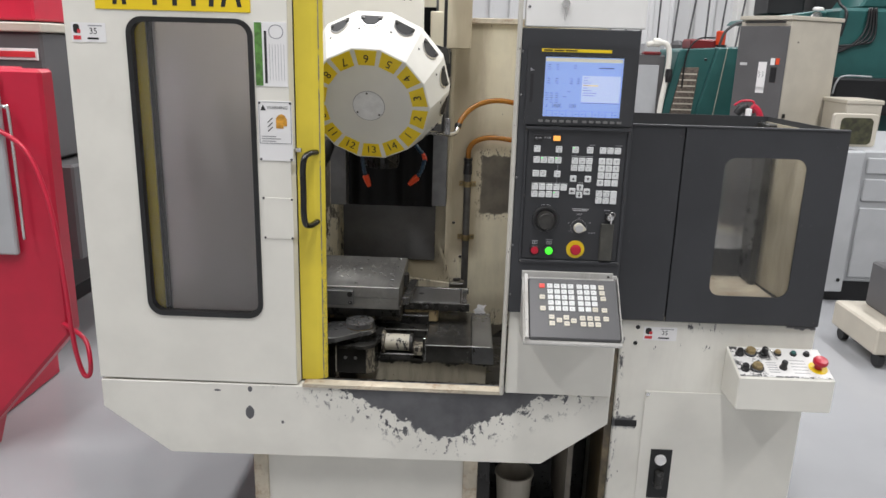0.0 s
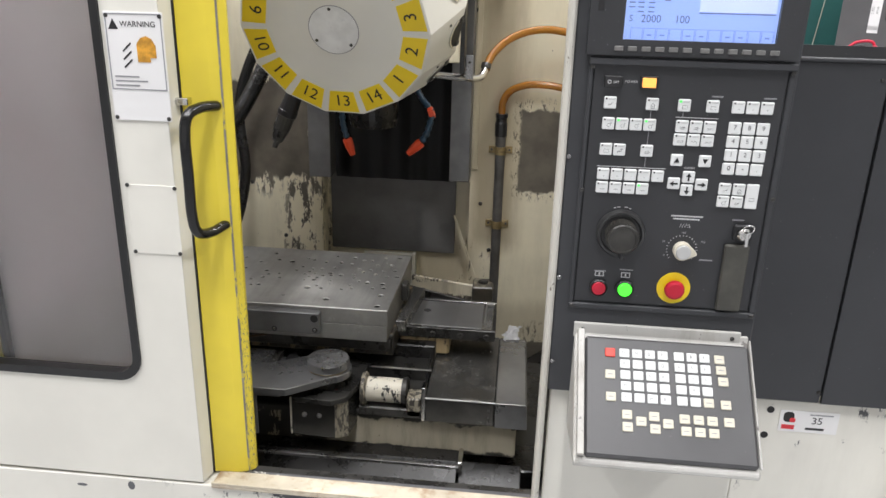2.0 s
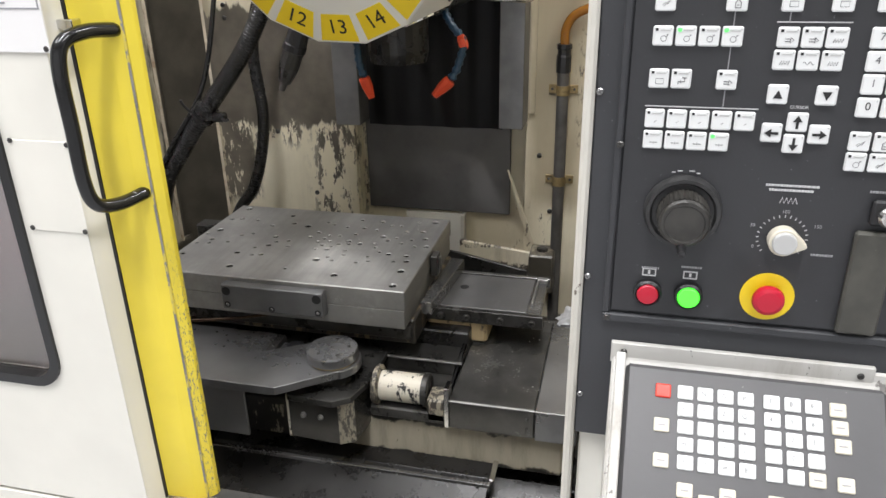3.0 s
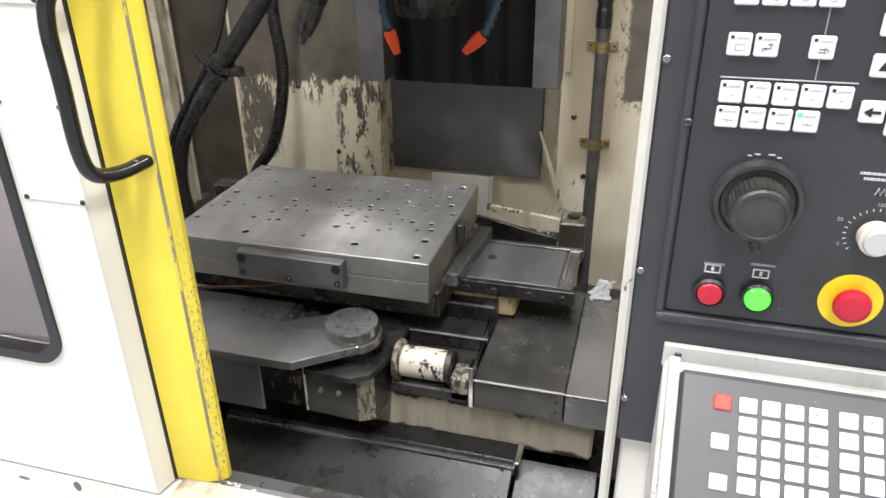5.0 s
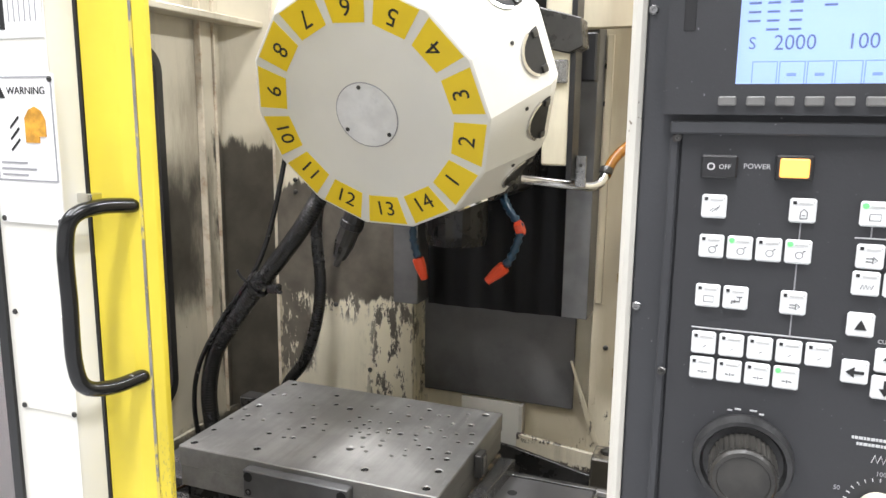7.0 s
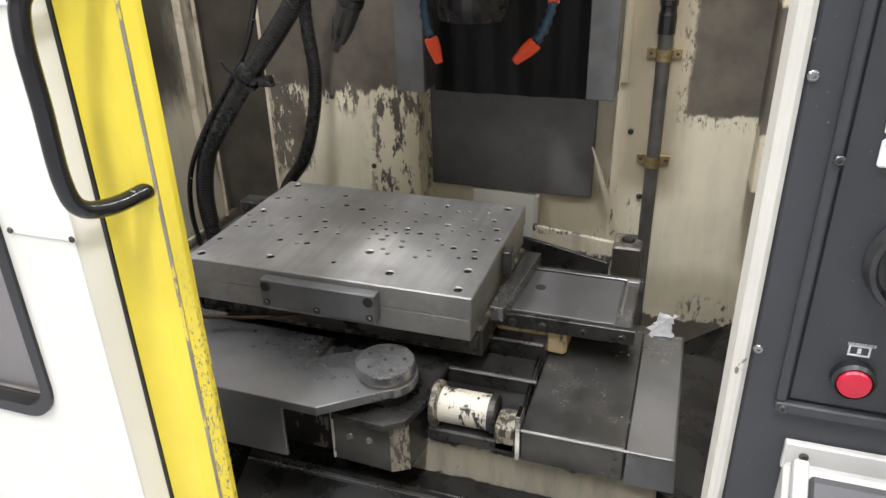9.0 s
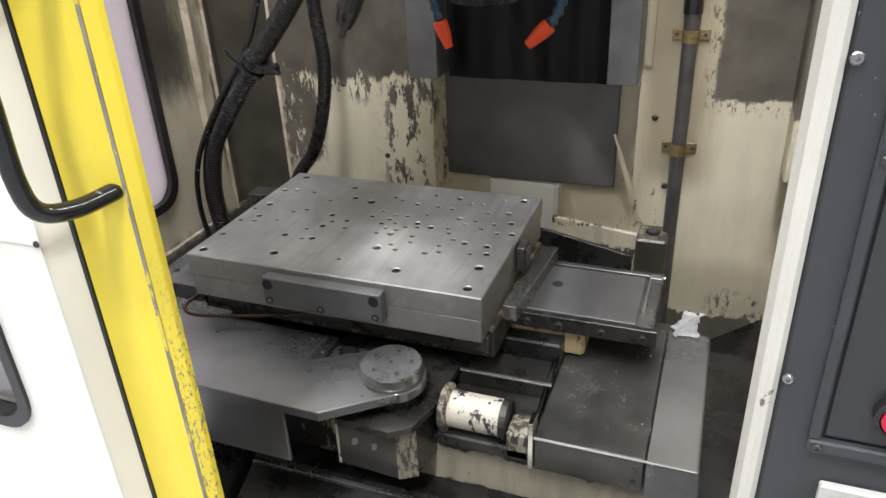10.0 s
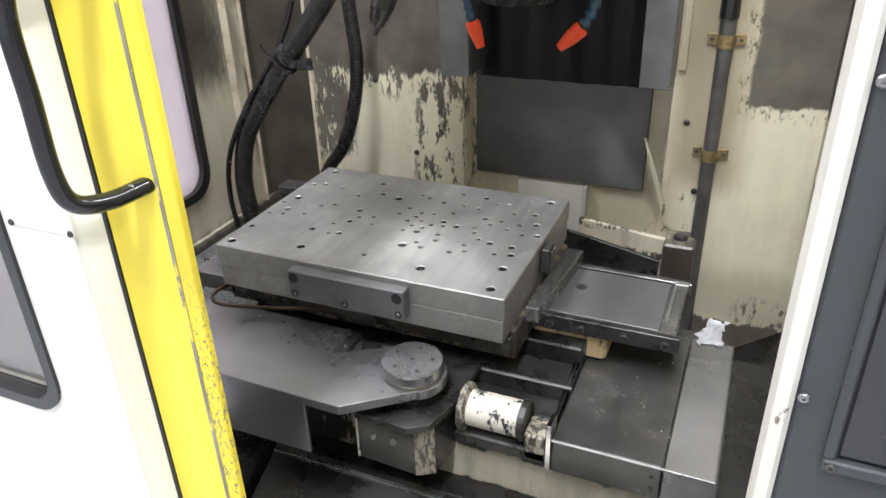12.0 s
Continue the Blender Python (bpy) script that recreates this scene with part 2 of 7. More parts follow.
M_OILSHEET = surface("oil_wet_sheet", (0.115, 0.112, 0.105), 0.26, 0.55, var=0.35, scale=6, fine=200, bump=0.1, stain=0.3, stain_color=(0.04, 0.037, 0.03), oil=0.5)
# near-black carries the shade deep in the machine, under an oil film
M_VOID = surface("oily_shade_black", (0.022, 0.021, 0.02), 0.32, 0.2, var=0.5, scale=8, bump=0.2, oil=0.6)
M_PAN = surface("dark_sheet_cover", (0.15, 0.148, 0.147), 0.45, 0.3, var=0.2, scale=4, stain=0.15, oil=0.25)
M_CHROME = surface("bright_metal", (0.7, 0.69, 0.67), 0.2, 1.0, var=0.1)
M_BRASS = surface("dirty_brass", (0.33, 0.25, 0.125), 0.5, 0.7, var=0.35, scale=40, stain=0.6, stain_color=(0.07, 0.055, 0.04))
M_PIPE = surface("oily_grey_pipe", (0.105, 0.10, 0.096), 0.42, 0.3, var=0.3, scale=20, bump=0.1, stain=0.3, stain_color=(0.04, 0.036, 0.03))
M_BAR = surface("blued_steel_bar", (0.165, 0.166, 0.168), 0.4, 0.6, var=0.2, scale=14, fine=240, bump=0.08)
M_TABLE = worn("grimy_table_casting", (0.20, 0.16, 0.10), (0.035, 0.031, 0.026), [(None, None, None, None, None, 9.0, 0.001, 0.002, 1.0, 0.46, 26)], rough=0.4, specks=0.4, dirty=0.9)
M_LEDGE = worn("rust_stained_ledge", (0.52, 0.40, 0.22), (0.04, 0.03, 0.02), [(None, None, None, None, 0.612, None, 0.01, 0.03, 0.5, 0.56, 60), (None, -0.094, None, None, None, 9.0, 0.006, 0.02, 1.0), (None, None, None, None, None, 0.590, 0.003, 0.008, 1.0)], rough=0.4, specks=0.3, dirty=0.85)
M_ARM = surface("ground_grey_steel", (0.29, 0.29, 0.292), 0.30, 0.8, var=0.25, scale=5, fine=60, bump=0, stain=0.18, stain_color=(0.12, 0.115, 0.105))
M_CHIPC = worn("chipped_cream_ledge", (0.66, 0.60, 0.46), (0.06, 0.05, 0.04), [(None, None, None, None, 0.585, None, 0.003, 0.02, 1.0, 0.50, 60), (None, None, None, None, None, 0.545, 0.003, 0.02, 1.0, 0.48, 60)], specks=0.3, dirty=0.7)
M_FLAP = surface("worn_olive_flap", (0.062, 0.060, 0.050), 0.5, var=0.3, scale=30, speck=0.5, stain_color=(0.16, 0.15, 0.13))
M_COPPER = surface("copper_pipe", (0.07, 0.045, 0.03), 0.35, 0.9, var=0.2)
M_HOLE = surface("dark_hole", (0.01, 0.01, 0.01), 0.6, var=0.2)
M_DRUM = surface("drum_white_paint", (0.70, 0.69, 0.64), 0.42, var=0.05, bump=0.06)
M_HUB = surface("brushed_hub_plate", (0.76, 0.77, 0.78), 0.42, 0.25, var=0.12, scale=25, fine=90, stain=0.25, stain_color=(0.35, 0.36, 0.38))
M_LINE = worn("worn_edge_line", (0.62, 0.50, 0.08), (0.2, 0.19, 0.17), [(None, None, None, None, None, 9.0, 0.001, 0.002, 1.0, 0.44, 70)])
M_LABELY = surface("yellow_label", (0.80, 0.58, 0.01), 0.45, var=0.05, bump=0)
M_INK = surface("black_ink", (0.012, 0.012, 0.012), 0.5, var=0.1, bump=0)
M_PALEINK = surface("pale_ink", (0.55, 0.55, 0.55), 0.5, var=0.1, bump=0)
M_GREYINK = surface("grey_ink", (0.3, 0.3, 0.31), 0.5, var=0.1, bump=0)
M_KEYINK = surface("key_print", (0.13, 0.13, 0.135), 0.5, var=0.3, scale=300, bump=0)
M_KEYPALE = surface("faded_key_print", (0.30, 0.30, 0.31), 0.5, var=0.2, scale=300, bump=0)
M_KEYPLATE = surface("key_plate_overlay", (0.075, 0.074, 0.076), 0.42, var=0.12, fine=300, bump=0.1, speck=0.2, stain_color=(0.2, 0.2, 0.2))
M_WHEEL = surface("worn_wheel_plastic", (0.035, 0.033, 0.029), 0.42, var=0.5, scale=40, speck=0.6, stain_color=(0.22, 0.21, 0.19))
M_KEY = surface("white_key", (0.72, 0.73, 0.72), 0.4, var=0.06, fine=300, bump=0.05, speck=0.15, stain_color=(0.4, 0.4, 0.4))
M_KEYB = surface("beige_key", (0.60, 0.56, 0.46), 0.4, var=0.06, bump=0.05)
M_KEYR = surface("red_key", (0.75, 0.05, 0.03), 0.4, var=0.06, bump=0.05)
M_REDB = surface("red_button", (0.46, 0.007, 0.028), 0.36, var=0.1, bump=0.05)
M_ORANGE = surface("orange_nozzle", (0.66, 0.06, 0.012), 0.4, var=0.12)
M_BLUE = surface("blue_nozzle_hose", (0.012, 0.045, 0.085), 0.35, var=0.2)
M_PAPER = surface("label_paper", (0.78, 0.77, 0.76), 0.55, var=0.04, bump=0)
M_GREENP = surface("green_print", (0.10, 0.25, 0.05), 0.5, var=0.5, scale=60, bump=0)
M_AMBERP = surface("amber_print", (0.62, 0.30, 0.03), 0.5, var=0.35, scale=90, bump=0)
M_REDP = surface("red_print", (0.6, 0.03, 0.04), 0.5, var=0.1, bump=0)
M_SOFTKEY = surface("soiled_grey_key", (0.17, 0.168, 0.16), 0.45, var=0.2, scale=60)
M_GREYKNOB = surface("grey_knob", (0.45, 0.45, 0.44), 0.45, var=0.08)
M_AMBER = clear("amber_hose", (0.55, 0.24, 0.04), 0.2, 0.55)
M_GLASS = clear("hazy_window", (0.84, 0.83, 0.82), 0.08, haze=0.035)
M_FROST = clear("scratched_window", (0.70, 0.68, 0.67), 0.34, haze=0.30)
M_HAZE = clear("frosted_window", (0.9, 0.88, 0.92), 0.35, haze=0.55)
M_ACRYL = clear("clear_window", (0.80, 0.79, 0.76), 0.07)
M_LCD = glow("lcd_screen", (0.33, 0.49, 1.0), 0.85)
M_LCDW = glow("lcd_field", (0.55, 0.66, 1.0), 0.95)
M_LCDY = glow("lcd_title", (0.72, 0.72, 0.62), 0.8)
M_LCDT = glow("lcd_text", (0.08, 0.12, 0.31), 0.8)
M_LCDO = glow("lcd_highlight", (0.85, 0.75, 0.5), 0.9)
M_LITG = glow("lit_green_button", (0.07, 1.0, 0.04), 0.95)
M_LITO = glow("lit_orange_switch", (1.0, 0.44, 0.09), 0.62)
M_LED = glow("green_led", (0.12, 0.75, 0.16), 0.45)
M_LCDL = glow("lcd_line", (0.16, 0.26, 0.65), 0.8)
M_FLOOR = surface("grey_epoxy_floor", (0.36, 0.365, 0.375), 0.14, var=0.06, scale=1.2, fine=60, bump=0.03, stain=0.1, stain_color=(0.2, 0.2, 0.2))
M_WALLH = surface("white_hall_wall", (0.78, 0.78, 0.78), 0.6, var=0.04, scale=1)
M_CEIL = surface("white_ceiling", (0.7, 0.7, 0.7), 0.8, var=0.04, scale=1)
M_RED = surface("red_machine_paint", (0.52, 0.015, 0.045), 0.35, var=0.08)
M_MGREY = surface("grey_machine_paint", (0.10, 0.098, 0.10), 0.45, var=0.08)
M_LGREY = surface("light_grey_paint", (0.42, 0.43, 0.44), 0.45, var=0.06)
M_GREEN = surface("green_machine_paint", (0.02, 0.10, 0.095), 0.4, var=0.12)
M_BEIGE = surface("beige_cabinet_paint", (0.52, 0.48, 0.40), 0.5, var=0.06)
M_JAMB = worn("chipped_white_paint", (0.57, 0.55, 0.49), (0.16, 0.13, 0.1), [], specks=0.8, dirty=0.3)
M_GAPRUST = surface("rusty_gap_shade", (0.13, 0.10, 0.055), 0.4, var=0.6, scale=24, stain=0.95, stain_color=(0.05, 0.04, 0.03))
M_RIM = worn("worn_white_rim", (0.50, 0.49, 0.46), (0.16, 0.15, 0.14), [], specks=0.9, dirty=0.7)


# ---- shapes ----
def box(x0, x1, y0, y1, z0, z1, bev=0.0015, bm=None, seg=1):
    """A box between two corners, its edges bevelled, added to bm."""
    out = bm or bmesh.new()
    tmp = bmesh.new()
    bmesh.ops.create_cube(tmp, size=1.0)
    for v in tmp.verts:
        v.co = Vector(((x0 + x1) / 2 + v.co.x * (x1 - x0), (y0 + y1) / 2 + v.co.y * (y1 - y0), (z0 + z1) / 2 + v.co.z * (z1 - z0)))
    if bev:
        bev = min(bev, 0.45 * min(x1 - x0, y1 - y0, z1 - z0))
        bmesh.ops.bevel(tmp, geom=tmp.edges[:], offset=bev, segments=seg, affect="EDGES")
    return merge(out, tmp)


def merge(out, tmp, m=None):
    if m is not None:
        bmesh.ops.transform(tmp, matrix=m, verts=tmp.verts[:])
    me = bpy.data.meshes.new("tmp")
    tmp.to_mesh(me)
    tmp.free()
    out.from_mesh(me)
    bpy.data.meshes.remove(me)
    return out


def prism(poly, axis, a, b, bev=0.0, bm=None):
    """A polygon pushed along an axis. poly: (u, v) in the other two axes, in order x, y, z."""
    out = bm or bmesh.new()
    tmp = bmesh.new()

    def at(u, v, w):
        return {"x": (w, u, v), "y": (u, w, v), "z": (u, v, w)}[axis]
    lo = [tmp.verts.new(at(u, v, a)) for u, v in poly]
    hi = [tmp.verts.new(at(u, v, b)) for u, v in poly]
    tmp.faces.new(lo)
    tmp.faces.new(hi[::-1])
    n = len(poly)
    for i in range(n):
        tmp.faces.new((lo[i], hi[i], hi[(i + 1) % n], lo[(i + 1) % n]))
    bmesh.ops.recalc_face_normals(tmp, faces=tmp.faces[:])
    if bev:
        bmesh.ops.bevel(tmp, geom=tmp.edges[:], offset=bev, segments=1, affect="EDGES")
    return merge(out, tmp)


def spline(pts, step=8):
    """Points of a smooth curve through pts."""
    p = [Vector(q) for q in pts]
    p = [p[0] * 2 - p[1]] + p + [p[-1] * 2 - p[-2]]
    out = []
    for i in range(1, len(p) - 2):
        for k in range(step):
            t = k / step
            a, b, c, d = p[i - 1], p[i], p[i + 1], p[i + 2]
            out.append(0.5 * (2 * b + (c - a) * t + (2 * a - 5 * b + 4 * c - d) * t * t + (3 * b - a - 3 * c + d) * t ** 3))
    return out + [p[-2]]


def tube(pts, r, n=12, rib=0.0, pitch=0.006, bm=None, step=8, smooth=True):
    """A round hose or bar along pts; rib: depth of its corrugation."""
    bm = bm or bmesh.new()
    path = spline(pts, step) if smooth else [Vector(q) for q in pts]
    if rib:
        fine, total = [], 0.0
        for a, b in zip(path, path[1:]):
            m = max(1, int((b - a).length / (pitch / 4)))
            fine += [a.lerp(b, k / m) for k in range(m)]
        path = fine + [path[-1]]
    side = None
    rings = []
    run = 0.0
    for i, q in enumerate(path):
        d = (path[min(i + 1, len(path) - 1)] - path[max(i - 1, 0)]).normalized()
        if side is None:
            side = d.orthogonal().normalized()
        side = (side - d * side.dot(d)).normalized()
        up = d.cross(side)
        if i:
            run += (q - path[i - 1]).length
        rr = r - (rib * (0.5 - 0.5 * math.cos(2 * math.pi * run / pitch)) if rib else 0)
        rings.append([bm.verts.new(q + (side * math.cos(a) + up * math.sin(a)) * rr) for a in (2 * math.pi * k / n for k in range(n))])
    for ra, rb in zip(rings, rings[1:]):
        for k in range(n):
            bm.faces.new((ra[k], ra[(k + 1) % n], rb[(k + 1) % n], rb[k])).smooth = True
    bm.faces.new(rings[0][::-1])
    bm.faces.new(rings[-1])
    return bm


def lathe(profile, m, n=32, bm=None, phase=0.0, flat=False):
    """A turned shape: profile of (radius, height) round the z axis of m."""
    out = bm or bmesh.new()
    tmp = bmesh.new()
    rings = []
    for r, h in profile:
        if r < 1e-6:
            rings.append([tmp.verts.new((0, 0, h))])
        else:
            rings.append([tmp.verts.new((r * math.cos(phase + 2 * math.pi * k / n), r * math.sin(phase + 2 * math.pi * k / n), h)) for k in range(n)])
    for ra, rb in zip(rings, rings[1:]):
        for k in range(n):
            j = (k + 1) % n
            if len(ra) == 1 and len(rb) == 1:
                continue
            if len(ra) == 1:
                f = tmp.faces.new((ra[0], rb[j], rb[k]))
            elif len(rb) == 1:
                f = tmp.faces.new((ra[k], ra[j], rb[0]))
            else:
                f = tmp.faces.new((ra[k], ra[j], rb[j], rb[k]))
            f.smooth = False
    for ring, flip in ((rings[0], True), (rings[-1], False)):
        if len(ring) > 1:
            tmp.faces.new(ring[::-1] if flip else ring)
    bmesh.ops.recalc_face_normals(tmp, faces=tmp.faces[:])
    return merge(out, tmp, m)


def rounded(u0, u1, v0, v1, r, k=6):
    pts = []
    for cu, cv, a0 in ((u1 - r, v1 - r, 0), (u0 + r, v1 - r, 90), (u0 + r, v0 + r, 180), (u1 - r, v0 + r, 270)):
        for i in range(k + 1):
            a = radians(a0 + 90 * i / k)
            pts.append((cu + r * math.cos(a), cv + r * math.sin(a)))
    return pts


AXES = {"y": lambda u, v, w: (u, w, v), "x": lambda u, v, w: (w, u, v), "z": lambda u, v, w: (u, v, w)}


def ring(outer, inner, axis, w0, w1, bm=None):
    """A frame between two loops of equal count, pushed from w0 to w1."""
    out = bm or bmesh.new()
    tmp = bmesh.new()
    at = AXES[axis]
    loops = [[tmp.verts.new(at(u, v, w)) for u, v in loop] for loop, w in ((outer, w0), (inner, w0), (inner, w1), (outer, w1))]
    n = len(outer)
    for a, b in ((0, 1), (1, 2), (2, 3), (3, 0)):
        for k in range(n):
            j = (k + 1) % n
            tmp.faces.new((loops[a][k], loops[a][j], loops[b][j], loops[b][k]))
    bmesh.ops.remove_doubles(tmp, verts=tmp.verts[:], dist=1e-6)
    bmesh.ops.recalc_face_normals(tmp, faces=tmp.faces[:])
    return merge(out, tmp)


def sheet_with_hole(u0, u1, v0, v1, hole, axis, w0, w1, bm=None):
    """A flat sheet with one rounded opening; hole: a loop from rounded()."""
    k = len(hole) // 4
    corners = [(u1, v1), (u0, v1), (u0, v0), (u1, v0)]
    outer = [corners[i // k] for i in range(len(hole))]
    out = bm or bmesh.new()
    tmp = bmesh.new()
    at = AXES[axis]
    for w in (w0, w1):
        c = [tmp.verts.new(at(u, v, w)) for u, v in corners]
        h = [tmp.verts.new(at(u, v, w)) for u, v in hole]
        n = len(hole)
        for i in range(n):
            j = (i + 1) % n
            if i // k == j // k:
                tmp.faces.new((c[i // k], h[i], h[j]))
            else:
                tmp.faces.new((c[i // k], h[i], h[j], c[j // k]))
    tmp.verts.ensure_lookup_table()
    n = len(hole)
    a, b = tmp.verts[:4 + n], tmp.verts[4 + n:]
    for i in range(4):
        j = (i + 1) % 4
        tmp.faces.new((a[i], a[j], b[j], b[i]))
    for i in range(n):
        j = (i + 1) % n
        tmp.faces.new((a[4 + i], a[4 + j], b[4 + j], b[4 + i]))
    bmesh.ops.recalc_face_normals(tmp, faces=tmp.faces[:])
    return merge(out, tmp)


def obj(name, bm, material):
    me = bpy.data.meshes.new(name)
    bm.to_mesh(me)
    bm.free()
    me.materials.append(material)
    return new(name, me)


def thing(name, at, label, category, group=""):
    ob = new(name)
    ob.location = at
    ob.empty_display_size = 0.05
    tagged(ob, label, category, group)
    return ob


def world_of(ob):
    m = ob.matrix_basis.copy()
    while ob.parent:
        m = ob.parent.matrix_basis @ ob.matrix_parent_inverse @ m
        ob = ob.parent
    return m


def under(ob, parent):
    ob.parent = parent
    ob.matrix_parent_inverse = world_of(parent).inverted()
    return ob


def part(name, bm, material, parent, label=""):
    ob = under(obj(name, bm, material), parent)
    if label:
        tagged(ob, label)
    return ob


def single(name, bm, material, label, category, group="", kind=""):
    return tagged(obj(name, bm, material), label, category, group, kind)


def shared(name, mesh, m, parent, label=""):
    ob = new(name, mesh)
    ob.matrix_basis = m
    under(ob, parent)
    if label:
        tagged(ob, label)
    return ob


def mesh_of(name, bm, material):
    me = bpy.data.meshes.new(name)
    bm.to_mesh(me)
    bm.free()
    me.materials.append(material)
    return me


def lettering(name, text, size, m, material, parent, bold=0.0):
    """Flat letters, centred at m, facing m's z axis."""
    cu = bpy.data.curves.new(name, "FONT")
    cu.body, cu.size, cu.align_x, cu.align_y, cu.extrude, cu.offset = text, size, "CENTER", "CENTER", 0.0002, bold
    cu.resolution_u = 3
    tmp = new("letters", cu)
    me = bpy.data.meshes.new_from_object(tmp.evaluated_get(bpy.context.evaluated_depsgraph_get()))
    bpy.data.objects.remove(tmp)
    bpy.data.curves.remove(cu)
    me.materials.clear()
    me.materials.append(material)
    ob = new(name, me)
    ob.matrix_basis = m
    return under(ob, parent)


def face_y(x, y, z, roll=0):
    """A pose whose z axis looks towards the front of the machine."""
    return pose(x, y, z, 90, 0, 0) @ pose(0, 0, 0, 0, 0, roll)


def screw_mesh(r, h, material):
    bm = lathe([(r, 0), (r, h * 0.6), (r * 0.75, h), (r * 0.35, h), (r * 0.3, h * 0.5), (0, h * 0.5)], Matrix.Identity(4), 10)
    return mesh_of("screw", bm, material)


SCREW = screw_mesh(0.0032, 0.002, M_SHEET)
SCREW_DARK = screw_mesh(0.0031, 0.0018, M_GRIME)
BOLT = mesh_of("bolt", lathe([(0.0065, 0), (0.0065, 0.006), (0.0058, 0.007), (0.0034, 0.007), (0.003, 0.003), (0, 0.003)], Matrix.Identity(4), 14), M_GRIME)


# ---- the hall ----
def hall():
    single("floor", box(-9, 12, -7, 12, -0.1, 0, 0), M_FLOOR, "glossy grey epoxy workshop floor", "floor", kind="structure")
    single("ceiling", box(-9, 12, -7, 12, 5.2, 5.3, 0), M_CEIL, "white workshop ceiling", "ceiling", kind="structure")
    for name, b in (("wall_north", (-9, 12, 11.9, 12.1, 0, 5.2)), ("wall_south", (-9, 12, -7.1, -6.9, 0, 5.2)),
                    ("wall_west", (-9.1, -8.9, -6.9, 11.9, 0, 5.2)), ("wall_east", (11.9, 12.1, -6.9, 11.9, 0, 5.2))):
        wall = single(name, box(*b, 0), M_WALLH, "white corrugated metal hall wall", "wall", kind="structure")
        if name == "wall_north":
            rib = mesh_of("wall_rib", box(-0.04, 0.04, -0.06, 0, 0, 5.1, 0.01), M_WALLH)
            for i in range(40):
                shared("wall_rib", rib, pose(-2 + i * 0.35, 11.9, 0), wall)


hall()


# ---- machine enclosure ----
def enclosure():
    e = thing("machining_center", (-0.2, 0.3, 0), "cream machining center with open front doorway and worn paint", "machine tool")
    skirt = [(-0.88, 0.604), (-0.88, 0.523), (-0.70, 0.39), (0.33, 0.40), (0.504, 0.53), (0.504, 0.612)]
    part("front_skirt", prism(skirt, "y", 0.026, 0.075, 0.002), M_SKIRT, e, "cream skirt panel with paint worn to grey below the sill")
    b = box(-0.325, 0.216, 0.020, 0.062, 0.606, 0.6125, 0.001)
    box(-0.325, 0.216, 0.020, 0.024, 0.6125, 0.617, 0.0008, b)
    part("door_sill", b, M_RUST, e, "scratched pale door sill rail")
    # left side wall with its window
    hole = rounded(0.28, 0.752, 0.695, 1.46, 0.05)
    side = sheet_with_hole(0.06, 1.09, 0.55, 1.75, hole, "x", -0.872, -0.857)
    part("side_wall", side, M_SIDE, e, "cream inner side wall stained dark with oil")
    part("side_gasket", ring(rounded(0.27, 0.762, 0.685, 1.47, 0.055), rounded(0.288, 0.744, 0.703, 1.452, 0.046), "x", -0.880, -0.850), M_RUBBER, e, "black rubber window gasket")
    part("side_pane", box(-0.868, -0.862, 0.284, 0.748, 0.70, 1.455, 0), M_HAZE, e, "hazy side window pane")
    rib = part("wall_rib", box(-0.8565, -0.845, 0.8805, 0.9215, 0.60, 1.60, 0.001), M_SIDE, e, "folded wall rib between rusty edges")
    for y in (0.875, 0.922):
        part("rib_edge", box(-0.8565, -0.839, y, y + 0.005, 0.60, 1.60, 0.0008), M_RUST, rib, "cream edge with rust streaks")
    corner = part("corner_panel", prism([(-0.8565, 0.962), (-0.790, 1.0785), (-0.796, 1.0785), (-0.8565, 0.972)], "z", 0.575, 1.75), M_SIDE, e, "oil blackened panel across the corner")
    part("corner_bead", prism([(-0.7915, 1.0750), (-0.7855, 1.0785), (-0.7895, 1.0790)], "z", 0.575, 1.75), M_RUST, corner, "thin cream bead")
    part("rib_flange", box(-0.857, -0.80, 0.40, 1.07, 1.535, 1.55, 0.002), M_SIDE, e)
    part("foot_strip", prism([(0.06, 0.575), (1.08, 0.575), (1.08, 0.60), (0.06, 0.60)], "x", -0.857, -0.848, 0.001), M_SIDE, e)
    # rear wall either side of the column
    part("rear_wall", prism([(-0.857, 0.54), (-0.41, 0.10), (-0.41, 1.75), (-0.857, 1.75)], "y", 1.08, 1.095, 0.001), M_INNER, e, "cream rear wall with paint flaking to grey")
    part("rear_wall", prism([(0.022, 0.10), (0.42, 0.10), (0.42, 1.60), (0.022, 1.60)], "y", 1.08, 1.095, 0.001), M_INNER, e, "cream rear wall with a worn grey patch")
    part("rear_return", box(-0.412, -0.408, 1.094, 1.136, 0.10, 1.75, 0), M_INNER, e)
    part("rear_return", box(0.020, 0.024, 1.0945, 1.136, 0.10, 1.60, 0), M_INNER, e)
    part("rear_wall", box(-0.42, 0.03, 1.135, 1.15, 0.10, 1.75, 0), M_INNER, e)
    part("rear_rail", box(0.022, 0.42, 1.062, 1.096, 1.592, 1.612, 0.002), M_RUST, e)
    part("rear_strip", box(-0.436, -0.424, 1.062, 1.08, 0.90, 1.70, 0.001), M_RUST, e)
    part("rear_strip", box(0.028, 0.042, 1.072, 1.08, 0.93, 1.50, 0.001), M_INNER, e)
    b = prism([(-0.022, 0.79), (-0.017, 0.79), (0.050, 0.605), (0.036, 0.605)], "y", 1.0765, 1.0790, 0.0005)
    part("gusset", b, M_INNER, e, "chipped cream gusset")
